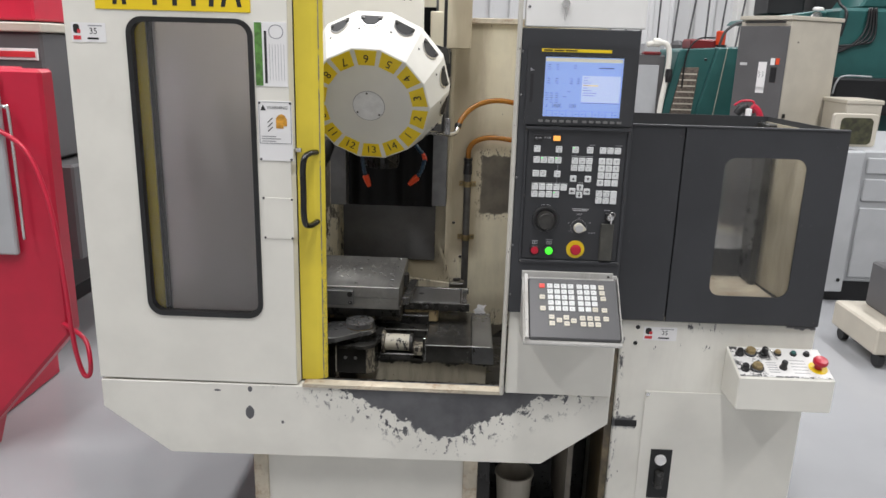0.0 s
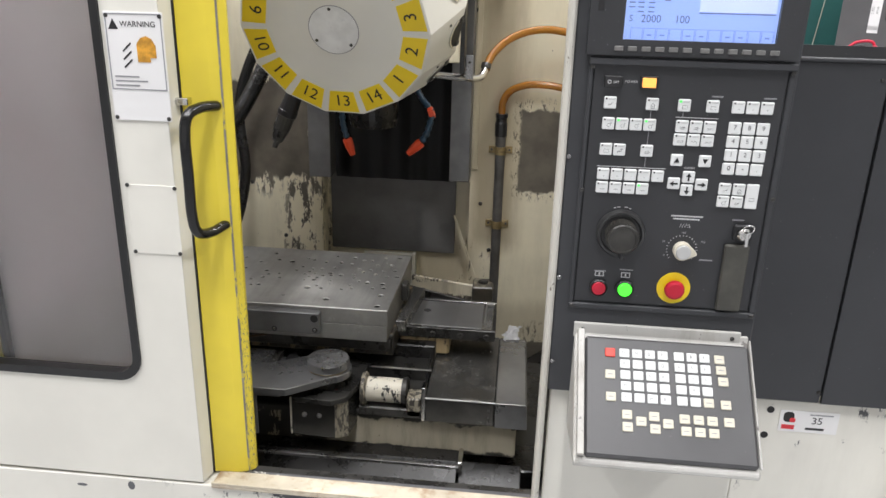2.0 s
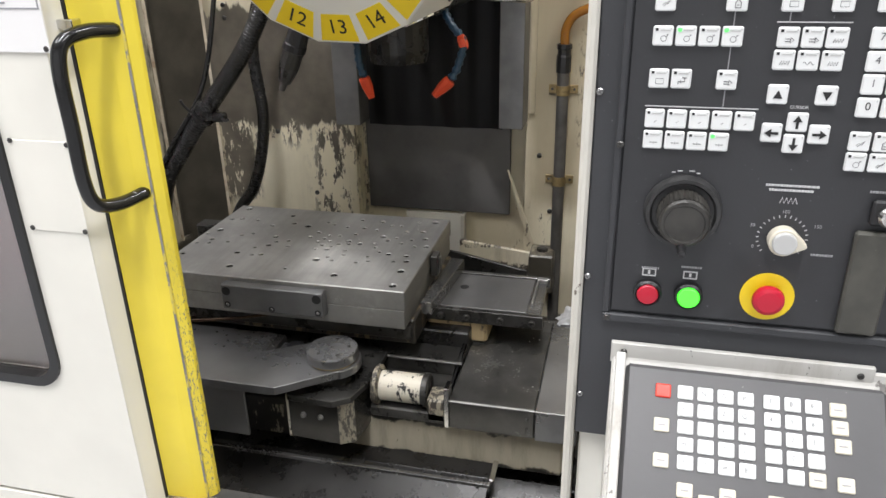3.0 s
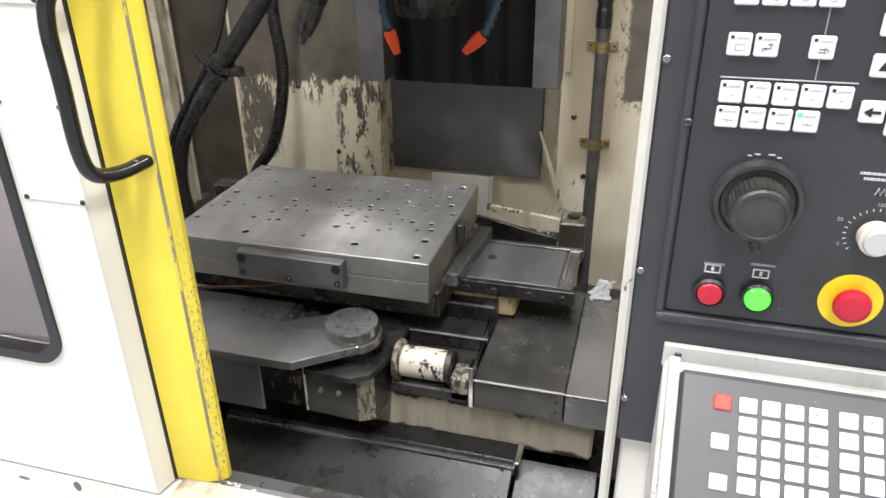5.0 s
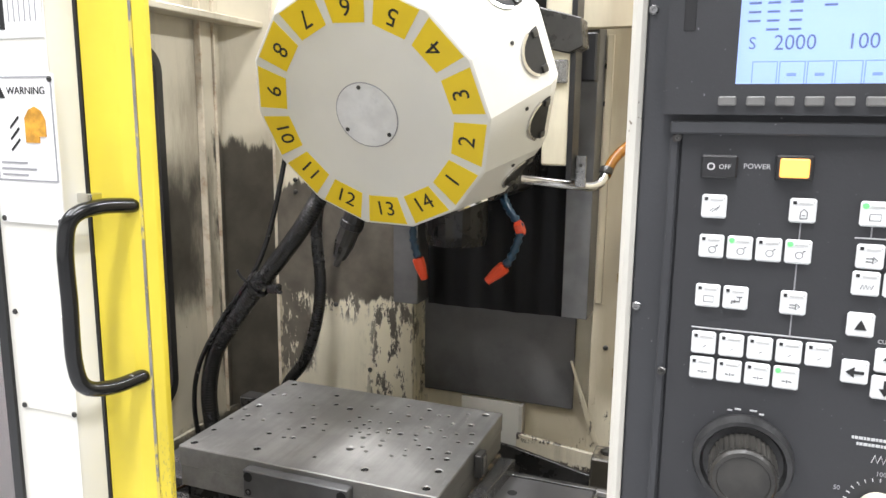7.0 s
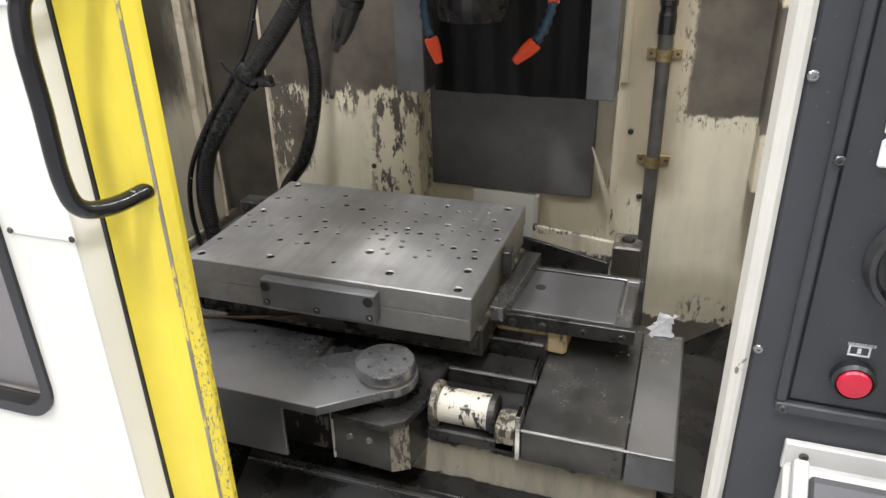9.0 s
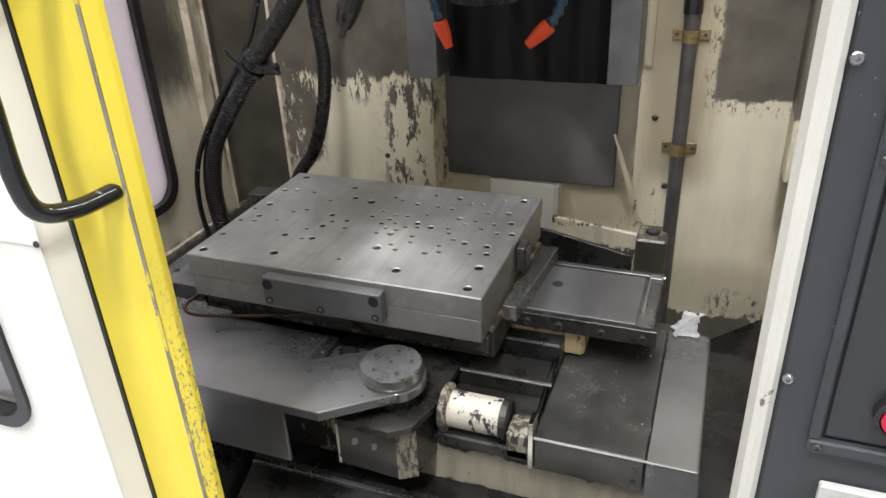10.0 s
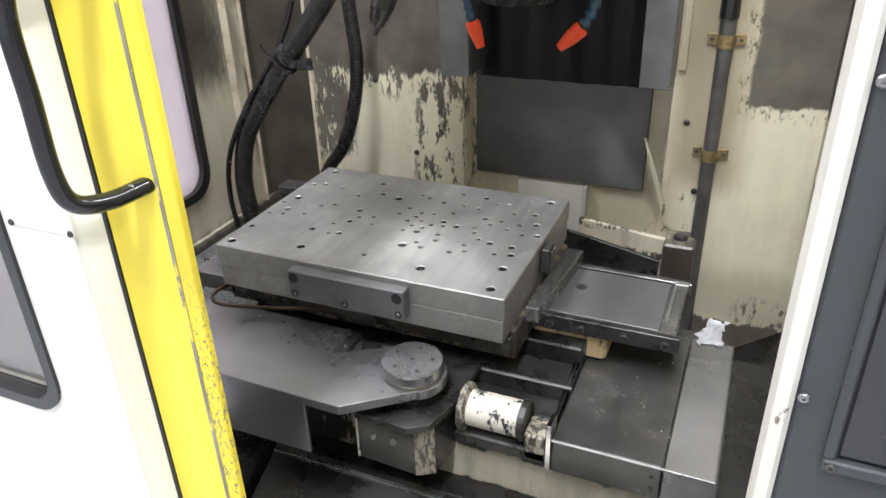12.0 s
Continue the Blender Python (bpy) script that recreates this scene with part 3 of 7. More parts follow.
    # right side wall behind the control panel
    part("side_wall", box(0.42, 0.435, 0.125, 1.095, 0.10, 1.75, 0), M_INNER, e)
    part("corner_box", box(0.292, 0.42, 0.99, 1.08, 0.752, 1.45, 0.003), M_INNER, e, "cream sheet box with rust at its foot")
    # chip chutes; the near-black floor and plates stand in for shaded depth
    part("chip_chute", prism([(-0.857, 0.585), (-0.857, 0.57), (-0.52, 0.29), (-0.52, 0.305)], "y", 0.25, 1.08, 0.001), M_SHEET, e, "oily grey chip chute")
    part("chip_chute", prism([(0.42, 0.495), (0.42, 0.48), (0.165, 0.29), (0.165, 0.305)], "y", 0.25, 1.08, 0.001), M_VOID, e, "oily chip chute, near-black in place of shade")
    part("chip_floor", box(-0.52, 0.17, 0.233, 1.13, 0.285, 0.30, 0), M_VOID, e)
    # plate and dark sheet added to fill the shaded gap behind the skirt
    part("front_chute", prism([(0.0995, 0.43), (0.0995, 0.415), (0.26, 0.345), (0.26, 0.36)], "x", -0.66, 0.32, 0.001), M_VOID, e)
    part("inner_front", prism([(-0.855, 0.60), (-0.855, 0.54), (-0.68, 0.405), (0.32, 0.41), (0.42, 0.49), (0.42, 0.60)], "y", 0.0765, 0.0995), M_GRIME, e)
    # jamb, lower panel and the panel above the controls
    part("door_jamb", box(0.2070, 0.2165, -0.002, 0.045, 0.616, 1.75, 0.003), M_JAMB, e, "white door jamb with chipped edge")
    part("lower_panel", box(0.222, 0.502, 0.012, 0.03, 0.618, 0.850, 0.002), M_CREAM, e)
    part("upper_panel", box(0.2225, 0.50, 0.0, 0.03, 1.556, 1.80, 0.002), M_WHITE, e)
    part("top_beam", box(-0.88, 0.50, 0.10, 0.14, 1.72, 1.80, 0.002), M_CREAM, e)
    for x, z in ((0.23, 1.60), (0.36, 1.62)):
        shared("screw", SCREW, face_y(x, 0.0, z), e)
    # base under the skirt
    part("pedestal", box(-0.48, 0.14, 0.235, 1.0, 0.0, 0.18, 0.004), M_CREAM, e)
    part("pedestal_front", box(-0.455, 0.132, 0.088, 0.23, 0.0, 0.395, 0.002), M_CREAM, e, "cream machine pedestal")
    for x in (-0.486, 0.118):
        part("corner_post", box(x, x + 0.042, 0.080, 0.13, 0.0, 0.396, 0.003), M_RUST, e, "rust streaked corner post")
    # added block, near-black in place of the shadow behind the bucket
    part("base_casting", box(0.145, 0.530, 0.43, 0.95, 0.0, 0.40, 0.004), M_VOID, e, "near-black block added for the shadow under the machine")
    # strip painted dark as the shaded gap beside the cabinet, with its rust
    part("gap_strip", box(0.516, 0.5365, 0.122, 0.30, 0.0, 0.80, 0.002), M_GAPRUST, e, "rust stained strip darkened for the shaded gap")
    # fixed front wall that the open door covers
    hole = rounded(-0.700, -0.38, 0.70, 1.60, 0.04)
    part("fixed_wall", sheet_with_hole(-0.857, -0.345, 0.60, 1.75, hole, "y", 0.092, 0.10), M_CREAM, e)
    part("fixed_gasket", ring(rounded(-0.706, -0.376, 0.694, 1.606, 0.045), rounded(-0.694, -0.388, 0.708, 1.592, 0.03), "y", 0.084, 0.108), M_RUBBER, e)
    part("fixed_pane", box(-0.696, -0.386, 0.0945, 0.0985, 0.706, 1.594, 0), M_FROST, e, "scratched grey inner pane")
    part("fixed_stripe", box(-0.738, -0.710, 0.086, 0.0915, 0.62, 1.74, 0.001), M_YELLOW, e, "yellow stripe behind the door window")
    return e


MACHINE = enclosure()


def sliding_door():
    d = thing("sliding_door", (-0.6, 0.04, 0.616), "white sliding machine door pushed open, with yellow leading edge", "door")
    hole = rounded(-0.722, -0.433, 0.808, 1.548, 0.03)
    part("door_leaf", sheet_with_hole(-0.88, -0.3405, 0.612, 1.78, hole, "y", 0.026, 0.052), M_CREAM, d, "white painted door leaf")
    part("leaf_return", prism([(-0.340, 0.0262), (-0.3345, 0.054), (-0.3345, 0.08), (-0.340, 0.08)], "z", 0.612, 1.78, 0.0005), M_CREAM, d)
    part("gasket", ring(rounded(-0.731, -0.424, 0.798, 1.556, 0.04), rounded(-0.7185, -0.4365, 0.8115, 1.5445, 0.030), "y", 0.022, 0.045), M_RUBBER, d, "black rubber window gasket")
    part("pane", box(-0.722, -0.433, 0.037, 0.042, 0.81, 1.546, 0), M_GLASS, d, "hazy grey window pane")
    yellow = [(-0.3325, 0.057), (-0.290, 0.0595), (-0.274, 0.066), (-0.274, 0.082), (-0.3325, 0.082)]
    part("leading_edge", prism(yellow, "z", 0.613, 1.78, 0.001), M_YELLOW, d, "yellow painted leading edge")
    part("edge_strip", prism([(-0.2735, 0.0655), (-0.2655, 0.0745), (-0.2655, 0.082), (-0.2735, 0.082)], "z", 0.613, 1.78, 0.0008), M_CHIPPED, d, "yellow edge chipped to bare metal")
    part("edge_line", prism([(-0.2762, 0.0645), (-0.2738, 0.0659), (-0.2733, 0.0652), (-0.2757, 0.0638)], "z", 0.613, 1.78), M_LINE, d, "grey worn line along the edge")
    part("edge_strip", prism([(-0.3344, 0.0535), (-0.3326, 0.0555), (-0.3326, 0.07), (-0.3344, 0.07)], "z", 0.613, 1.78), M_BLACK, d)
    h = part("handle", tube([(-0.284, 0.066, 1.238), (-0.293, 0.030, 1.240), (-0.301, 0.004, 1.232), (-0.304, -0.004, 1.205), (-0.304, -0.004, 1.148), (-0.304, -0.004, 1.091), (-0.301, 0.004, 1.064), (-0.293, 0.030, 1.056), (-0.284, 0.066, 1.058)], 0.0077, 14), M_HANDLE, d, "glossy black grab handle")
    part("handle_bracket", box(-0.338, -0.318, 0.044, 0.060, 1.240, 1.250, 0.001), M_CHROME, d)
    # plates riveted to the leaf
    p = part("warning_plate", box(-0.418, -0.334, 0.0235, 0.026, 1.219, 1.366, 0.0006), M_PAPER, d, "white riveted warning plate")
    part("frame_line", ring([(-0.416, 1.262), (-0.336, 1.262), (-0.336, 1.364), (-0.416, 1.364)], [(-0.4145, 1.2635), (-0.3375, 1.2635), (-0.3375, 1.3625), (-0.4145, 1.3625)], "y", 0.0229, 0.0235), M_GREYINK, p)
    lettering("lettering", "WARNING", 0.0105, face_y(-0.370, 0.0231, 1.350), M_INK, p)
    part("triangle_sign", prism([(-0.412, 1.343), (-0.398, 1.343), (-0.405, 1.357)], "y", 0.0229, 0.0235), M_INK, p)
    part("figure_patch", prism([(-0.374, 1.300), (-0.356, 1.300), (-0.356, 1.306), (-0.347, 1.306), (-0.347, 1.322), (-0.352, 1.331), (-0.360, 1.335), (-0.368, 1.332), (-0.374, 1.324)], "y", 0.0226, 0.0235), M_AMBERP, p, "amber warning picture")
    for i in range(3):
        part("spray_line", prism([(-0.395, 1.293 + i * 0.011), (-0.383, 1.304 + i * 0.011), (-0.382, 1.302 + i * 0.011), (-0.394, 1.291 + i * 0.011)], "y", 0.0229, 0.0235), M_INK, p)
    for i in range(3):
        part("text_line", box(-0.410, -0.375 + 0.012 * (i % 2), 0.0229, 0.0235, 1.279 - i * 0.006, 1.281 - i * 0.006, 0), M_GREYINK, p)
    part("blank_plate", box(-0.414, -0.338, 0.0245, 0.026, 1.018, 1.125, 0.0006), M_CREAM, d, "cream blank cover plate")
    for x, z in ((-0.412, 1.124), (-0.340, 1.122), (-0.411, 1.021), (-0.341, 1.021), (-0.414, 1.361), (-0.338, 1.361), (-0.414, 1.223), (-0.338, 1.223)):
        shared("rivet", SCREW_DARK, face_y(x, 0.0240, z), d)
    s = part("advert_sticker", box(-0.421, -0.343, 0.0245, 0.026, 1.400, 1.551, 0.0005), M_PAPER, d, "white and green advertising sticker")
    part("green_band", box(-0.420, -0.402, 0.0238, 0.0245, 1.402, 1.549, 0), M_GREENP, s)
    part("name_bar", box(-0.397, -0.391, 0.0238, 0.0245, 1.408, 1.53, 0), M_INK, s)
    part("emblem", ring(rounded(-0.386, -0.350, 1.512, 1.545, 0.016), rounded(-0.384, -0.352, 1.514, 1.543, 0.0145), "y", 0.0238, 0.0245), M_GREYINK, s)
    for i in range(6):
        part("text_line", box(-0.385 + i * 0.007, -0.3843 + i * 0.007, 0.0238, 0.0245, 1.415, 1.50, 0), M_GREYINK, s)
    part("model_sign", box(-0.80, -0.427, 0.0235, 0.026, 1.570, 1.68, 0.001), M_LABELY, d, "yellow sign with a dark emblem")
    for x, w, lean in ((-0.752, 0.010, 0.010), (-0.728, 0.010, -0.010), (-0.655, 0.011, 0), (-0.607, 0.011, 0), (-0.562, 0.011, 0), (-0.520, 0.011, 0.006), (-0.492, 0.010, 0.016), (-0.452, 0.010, -0.016)):
        part("emblem_bar", prism([(x - w / 2, 1.582), (x + w / 2, 1.582), (x + w / 2 + lean, 1.655), (x - w / 2 + lean, 1.655)], "y", 0.0228, 0.0235), M_INK, d)
    lot_label(d, -0.864, -0.780, 1.493, 1.538, 0.0255)
    return d


def lot_label(parent, x0, x1, z0, z1, y):
    s = part("lot_sticker", box(x0, x1, y - 0.0008, y, z0, z1, 0), M_PAPER, parent, "white auction lot sticker")
    w, h = x1 - x0, z1 - z0
    part("emblem", prism(rounded(x0 + 0.06 * w, x0 + 0.24 * w, z0 + 0.45 * h, z0 + 0.92 * h, 0.006), "y", y - 0.0012, y - 0.0008), M_INK, s)
    part("emblem", prism(rounded(x0 + 0.17 * w, x0 + 0.27 * w, z0 + 0.45 * h, z0 + 0.66 * h, 0.003), "y", y - 0.0015, y - 0.0012), M_REDP, s)
    part("red_bar", box(x0 + 0.05 * w, x0 + 0.27 * w, y - 0.0012, y - 0.0008, z0 + 0.12 * h, z0 + 0.32 * h, 0), M_REDP, s)
    part("text_line", box(x0 + 0.5 * w, x0 + 0.9 * w, y - 0.0012, y - 0.0008, z0 + 0.82 * h, z0 + 0.88 * h, 0), M_GREYINK, s)
    lettering("lettering", "35", 0.45 * h, face_y(x0 + 0.64 * w, y - 0.001, z0 + 0.56 * h), M_INK, s)
    part("pen_mark", box(x0 + 0.46 * w, x0 + 0.78 * w, y - 0.0012, y - 0.0008, z0 + 0.14 * h, z0 + 0.24 * h, 0), M_INK, s)


sliding_door()


# ---- column, way cover and turret ----
def column():
    c = thing("machine_column", (-0.2, 1.06, 0.3), "machine column with black way cover and grey sheet covers", "machine part")
    part("lower_cover", box(-0.394, -0.020, 1.120, 1.130, 0.657, 0.90, 0.002), M_PAN, c, "dark grey sheet cover")
    left = box(-0.422, -0.362, 0.995, 1.003, 0.906, 1.75, 0.001)
    box(-0.366, -0.362, 1.003, 1.12, 0.906, 1.75, 0.001, left)
    box(-0.422, -0.418, 1.003, 1.12, 0.906, 1.75, 0.001, left)
    part("side_flange", left, M_BAR, c, "grey steel way cover flange")
    right = box(-0.030, 0.024, 0.995, 1.003, 0.912, 1.75, 0.001)
    box(-0.030, -0.026, 1.003, 1.12, 0.912, 1.75, 0.001, right)
    box(0.020, 0.024, 1.003, 1.12, 0.912, 1.75, 0.001, right)
    part("side_flange", right, M_BAR, c, "grey steel way cover flange")
    wave = []
    for i in range(67):
        x = -0.361 + 0.33 * i / 66
        wave.append((x, 1.058 + 0.002 * math.sin(i * 0.55) + 0.002 * math.sin(i * 0.23 + 1)))
    part("way_cover", prism(wave + [(-0.031, 1.09), (-0.361, 1.09)], "z", 0.895, 1.645), M_CURTAIN, c, "black rubber way cover in soft folds")
    plate = part("access_plate", box(-0.297, -0.148, 1.126, 1.135, 0.50, 0.649, 0.002), M_CREAM, c, "white access plate")
    part("plate_flange", box(-0.146, -0.136, 1.108, 1.135, 0.50, 0.652, 0.0015), M_JAMB, plate, "chipped white flange")
    head = box(-0.33, -0.08, 0.66, 1.04, 1.19, 1.70, 0.01)
    part("spindle_head", head, M_VOID, c, "near-black spindle head with its shade in the colour")
    part("spindle_nose", lathe([(0.055, 0.0), (0.06, 0.02), (0.06, 0.09), (0.075, 0.09), (0.075, 0.12)], pose(-0.2, 0.80, 1.09), 24), M_VOID, c)
    # slide and brackets beside the turret
    part("slide_bar", box(-0.040, 0.006, 0.80, 0.84, 1.245, 1.62, 0.003), M_INNER, c, "cream slide bar")
    part("slide_rail", box(0.006, 0.016, 0.80, 0.86, 1.22, 1.66, 0.001), M_BLACK, c)
    part("slide_block", prism([(-0.05, 1.452), (0.006, 1.44), (0.030, 1.452), (0.024, 1.50), (-0.05, 1.52)], "y", 0.79, 0.85, 0.002), M_GRIME, c)
    part("slide_plate", box(-0.035, 0.004, 0.79, 0.80, 1.39, 1.43, 0.002), M_SHEET, c)
    hanger = part("hanger", box(0.017, 0.036, 0.835, 0.842, 1.205, 1.262, 0.001), M_SHEET, c, "grey steel hanger plate")
    shared("screw", SCREW_DARK, face_y(0.0265, 0.835, 1.245), hanger)
    cover = part("head_cover", box(-0.37, -0.052, 0.634, 0.646, 1.545, 1.80, 0.003), M_CREAM, c, "cream cover plate of the head")
    for x in (-0.325, -0.305, -0.115, -0.095):
        part("bolt_hole", lathe([(0.006, 0), (0.006, 0.001), (0, 0.001)], face_y(x, 0.634, 1.648), 12), M_HOLE, cover)
    part("wall_panel", box(-0.02, 0.10, 0.96, 0.98, 1.50, 1.80, 0.003), M_INNER, c)
    part("hinge_block", box(0.0, 0.03, 0.93, 0.965, 1.40, 1.49, 0.003), M_BLACK, c)
    return c


column()


def turret():
    """A drum on an axis that dips towards the front."""
    c = Vector((-0.1975, 0.4168, 1.3306))
    n = Vector((-0.0557, -1, -0.4369)).normalized()
    x = (Vector((1, 0, 0)) - n * n.x).normalized()
    y = n.cross(x)
    m = Matrix.Translation(c) @ Matrix((x, y, n)).transposed().to_4x4()
    d = thing("tool_turret", c, "white fourteen-sided tool turret with numbered yellow labels", "tool changer")
    half = math.pi / 14
    k = 1 / math.cos(half)
    body = lathe([(0.200 * k, -0.21), (0.222 * k, -0.165), (0.223 * k, -0.128), (0.178 * k, -0.002), (0.175 * k, 0)], m, 14)
    part("drum", body, M_DRUM, d, "white painted drum")
    part("hub_plate", lathe([(0.0465, 0), (0.0465, 0.0015), (0, 0.0015)], m, 40), M_HUB, d, "scratched metal hub plate")
    for a in (95, 212, 318):
        shared("screw", SCREW_DARK, m @ pose(0.041 * math.cos(radians(a)), 0.041 * math.sin(radians(a)), 0.0015), d)
    part("hub_line", lathe([(0.0464, 0), (0.0464, 0.0008), (0.0482, 0.0008), (0.0482, 0)], m, 40), M_GREYINK, d)
    step = 2 * math.pi / 14
    w0, w1, r0, r1 = 0.0235, 0.0320, 0.1285, 0.1735
    lab = mesh_of("number_label", prism([(-w0, -r0), (w0, -r0), (w1, -r1), (-w1, -r1)], "z", -0.0004, 0.0006), M_LABELY)
    tilt = math.degrees(math.atan2(0.223 - 0.178, 0.126))
    arc = [(0.032 * math.cos(a), 0.042 * math.sin(a)) for a in (math.pi * i / 12 for i in range(13))]
    outer = [(0.0355 * math.cos(a), 0.047 * math.sin(a)) for a in (math.pi * i / 12 for i in range(13))]
    pocket = mesh_of("tool_pocket", prism(arc, "z", -0.002, 0.0010), M_HOLE)
    clip = bmesh.new()
    for i in range(2, 10):
        prism([outer[i], arc[i], arc[i + 1], outer[i + 1]], "z", -0.001, 0.0025, 0, clip)
    clip = mesh_of("pocket_clip", clip, M_CHROME)
    lug = mesh_of("pocket_lug", box(-0.005, 0.005, -0.006, 0.006, 0, 0.004, 0.001), M_GRIME)
    for i in range(14):
        rot = m @ Matrix.Rotation(i * step, 4, "Z")
        shared("number_label", lab, rot, d)
        lettering("number", str((12 + i) % 14 + 1), 0.034, rot @ pose(0, -0.150, 0.0008), M_INK, d)
        # flank frame: z out of the flank, y towards the front face
        out = rot @ Matrix.Translation((0, -0.223, -0.128)) @ pose(0, 0, 0, 90 - tilt, 0, 0) @ pose(0, 0, 0.0005)
        slot = shared("tool_pocket", pocket, out, d, "dark half-round tool pocket")
        shared("pocket_clip", clip, out, slot)
        for sx in (-0.025, 0.025):
            shared("pocket_lug", lug, out @ pose(sx, 0.008, 0.0), slot)
        shared("screw", SCREW_DARK, out @ pose(0.030, 0.055, 0.0), d)
    return d


turret()


# ---- hoses, pipes and nozzles inside ----
def coolant_nozzle(pts, tip):
    n = thing("coolant_nozzle", pts[0], "blue segmented coolant hose with an orange tip", "coolant nozzle", "coolant nozzles")
    part("segment_hose", tube(pts, 0.0085, 12, 0.0035, 0.014), M_BLUE, n, "blue segmented hose")
    a, b = Vector(pts[-1]), Vector(tip)
    m = Matrix.Translation(a) @ (b - a).to_track_quat("Z", "Y").to_matrix().to_4x4()
    h = (b - a).length
    part("tip", lathe([(0.0105, 0.0), (0.0115, 0.004), (0.0108, h * 0.45), (0.0065, h), (0.004, h), (0.004, h * 0.6), (0, h * 0.6)], m, 8), M_ORANGE, n, "orange nozzle tip")
    return n


coolant_nozzle([(-0.265, 0.76, 1.21), (-0.262, 0.735, 1.15), (-0.258, 0.725, 1.105), (-0.250, 0.728, 1.070)], (-0.237, 0.730, 1.030))
noz = coolant_nozzle([(-0.10, 0.74, 1.21), (-0.070, 0.70, 1.175), (-0.045, 0.685, 1.145), (-0.052, 0.675, 1.105), (-0.065, 0.670, 1.080)], (-0.095, 0.665, 1.052))
part("collar", lathe([(0.013, -0.006), (0.014, 0.0), (0.013, 0.006)], pose(-0.045, 0.685, 1.145, 0, 70, 0), 6), M_ORANGE, noz)


def hose(name, pts, r, label, rib=0.002, pitch=0.0065):
    h = thing(name, pts[-1], label, "hose", "black hoses in the machine")
    part("hose_body", tube(pts, r, 14, rib, pitch), M_HOSE, h)
    for p, q in ((pts[-1], pts[-2]), (pts[0], pts[1])):
        d = (Vector(q) - Vector(p)).to_track_quat("Z", "Y").to_matrix().to_4x4()
        part("end_ferrule", lathe([(r * 1.15, 0), (r * 1.2, 0.004), (r * 1.2, 0.022), (r * 1.08, 0.026)], Matrix.Translation(p) @ d, 16), M_BLACK, h)
    return h


hose("cable_hose", [(-0.42, 0.80, 1.32), (-0.485, 0.80, 1.19), (-0.545, 0.80, 1.095), (-0.640, 0.80, 0.981), (-0.724, 0.80, 0.876), (-0.775, 0.80, 0.80), (-0.798, 0.80, 0.71), (-0.795, 0.80, 0.63), (-0.780, 0.80, 0.545)], 0.0195, "thick corrugated black hose hanging to the table", 0.0025)
hose("cable_hose", [(-0.49, 0.95, 1.34), (-0.565, 0.95, 1.20), (-0.596, 0.95, 1.085), (-0.588, 0.95, 0.94), (-0.603, 0.95, 0.842), (-0.636, 0.95, 0.75), (-0.680, 0.945, 0.69), (-0.72, 0.93, 0.60)], 0.0145, "oily black hose splashed with chips", 0.0012)
hose("cable_hose", [(-0.60, 0.88, 1.40), (-0.620, 0.85, 1.20), (-0.655, 0.81, 1.02), (-0.745, 0.785, 0.88), (-0.806, 0.78, 0.77), (-0.825, 0.78, 0.67), (-0.812, 0.78, 0.565)], 0.0055, "thin black cable beside the hoses", 0)
cl = thing("hose_clamp", (-0.65, 0.80, 0.97), "black cable tie clamp round the hoses", "clamp")
q = (Vector((-0.724, 0.80, 0.876)) - Vector((-0.640, 0.80, 0.981))).to_track_quat("Z", "Y").to_matrix().to_4x4()
for at, w in (((-0.644, 0.80, 0.976), 0.008), ((-0.656, 0.80, 0.961), 0.004)):
    part("band", lathe([(0.0225, -w), (0.0265, -w), (0.0270, 0), (0.0265, w), (0.0225, w)], Matrix.Translation(at) @ q, 18), M_HOSE, cl)
part("lug", box(-0.626, -0.598, 0.786, 0.808, 0.953, 0.973, 0.004), M_HOSE, cl)
part("tie_tail", tube([(-0.664, 0.775, 0.975), (-0.676, 0.768, 0.990), (-0.682, 0.765, 1.004)], 0.003, 6), M_BLACK, cl)
part("tie_tail", tube([(-0.606, 0.790, 0.965), (-0.592, 0.783, 0.958), (-0.583, 0.780, 0.962)], 0.003, 6), M_BLACK, cl)

tool = thing("tool_holder", (-0.415, 0.75, 1.08), "dark tapered tool holder hanging below the turret", "tool holder")
q = (Vector((-0.437, 0.75, 1.03)) - Vector((-0.39, 0.75, 1.14))).to_track_quat("Z", "Y").to_matrix().to_4x4()
m = Matrix.Translation((-0.38, 0.75, 1.165)) @ q
part("shank", lathe([(0.016, -0.02), (0.020, 0.0), (0.022, 0.04), (0.0235, 0.042), (0.0235, 0.054), (0.021, 0.056)], m, 18), M_BLACK, tool)
part("collet", lathe([(0.0205, 0.056), (0.020, 0.09), (0.013, 0.122), (0.007, 0.124), (0.0065, 0.14), (0, 0.142)], m, 14), M_GRIME, tool, "oily collet nut")


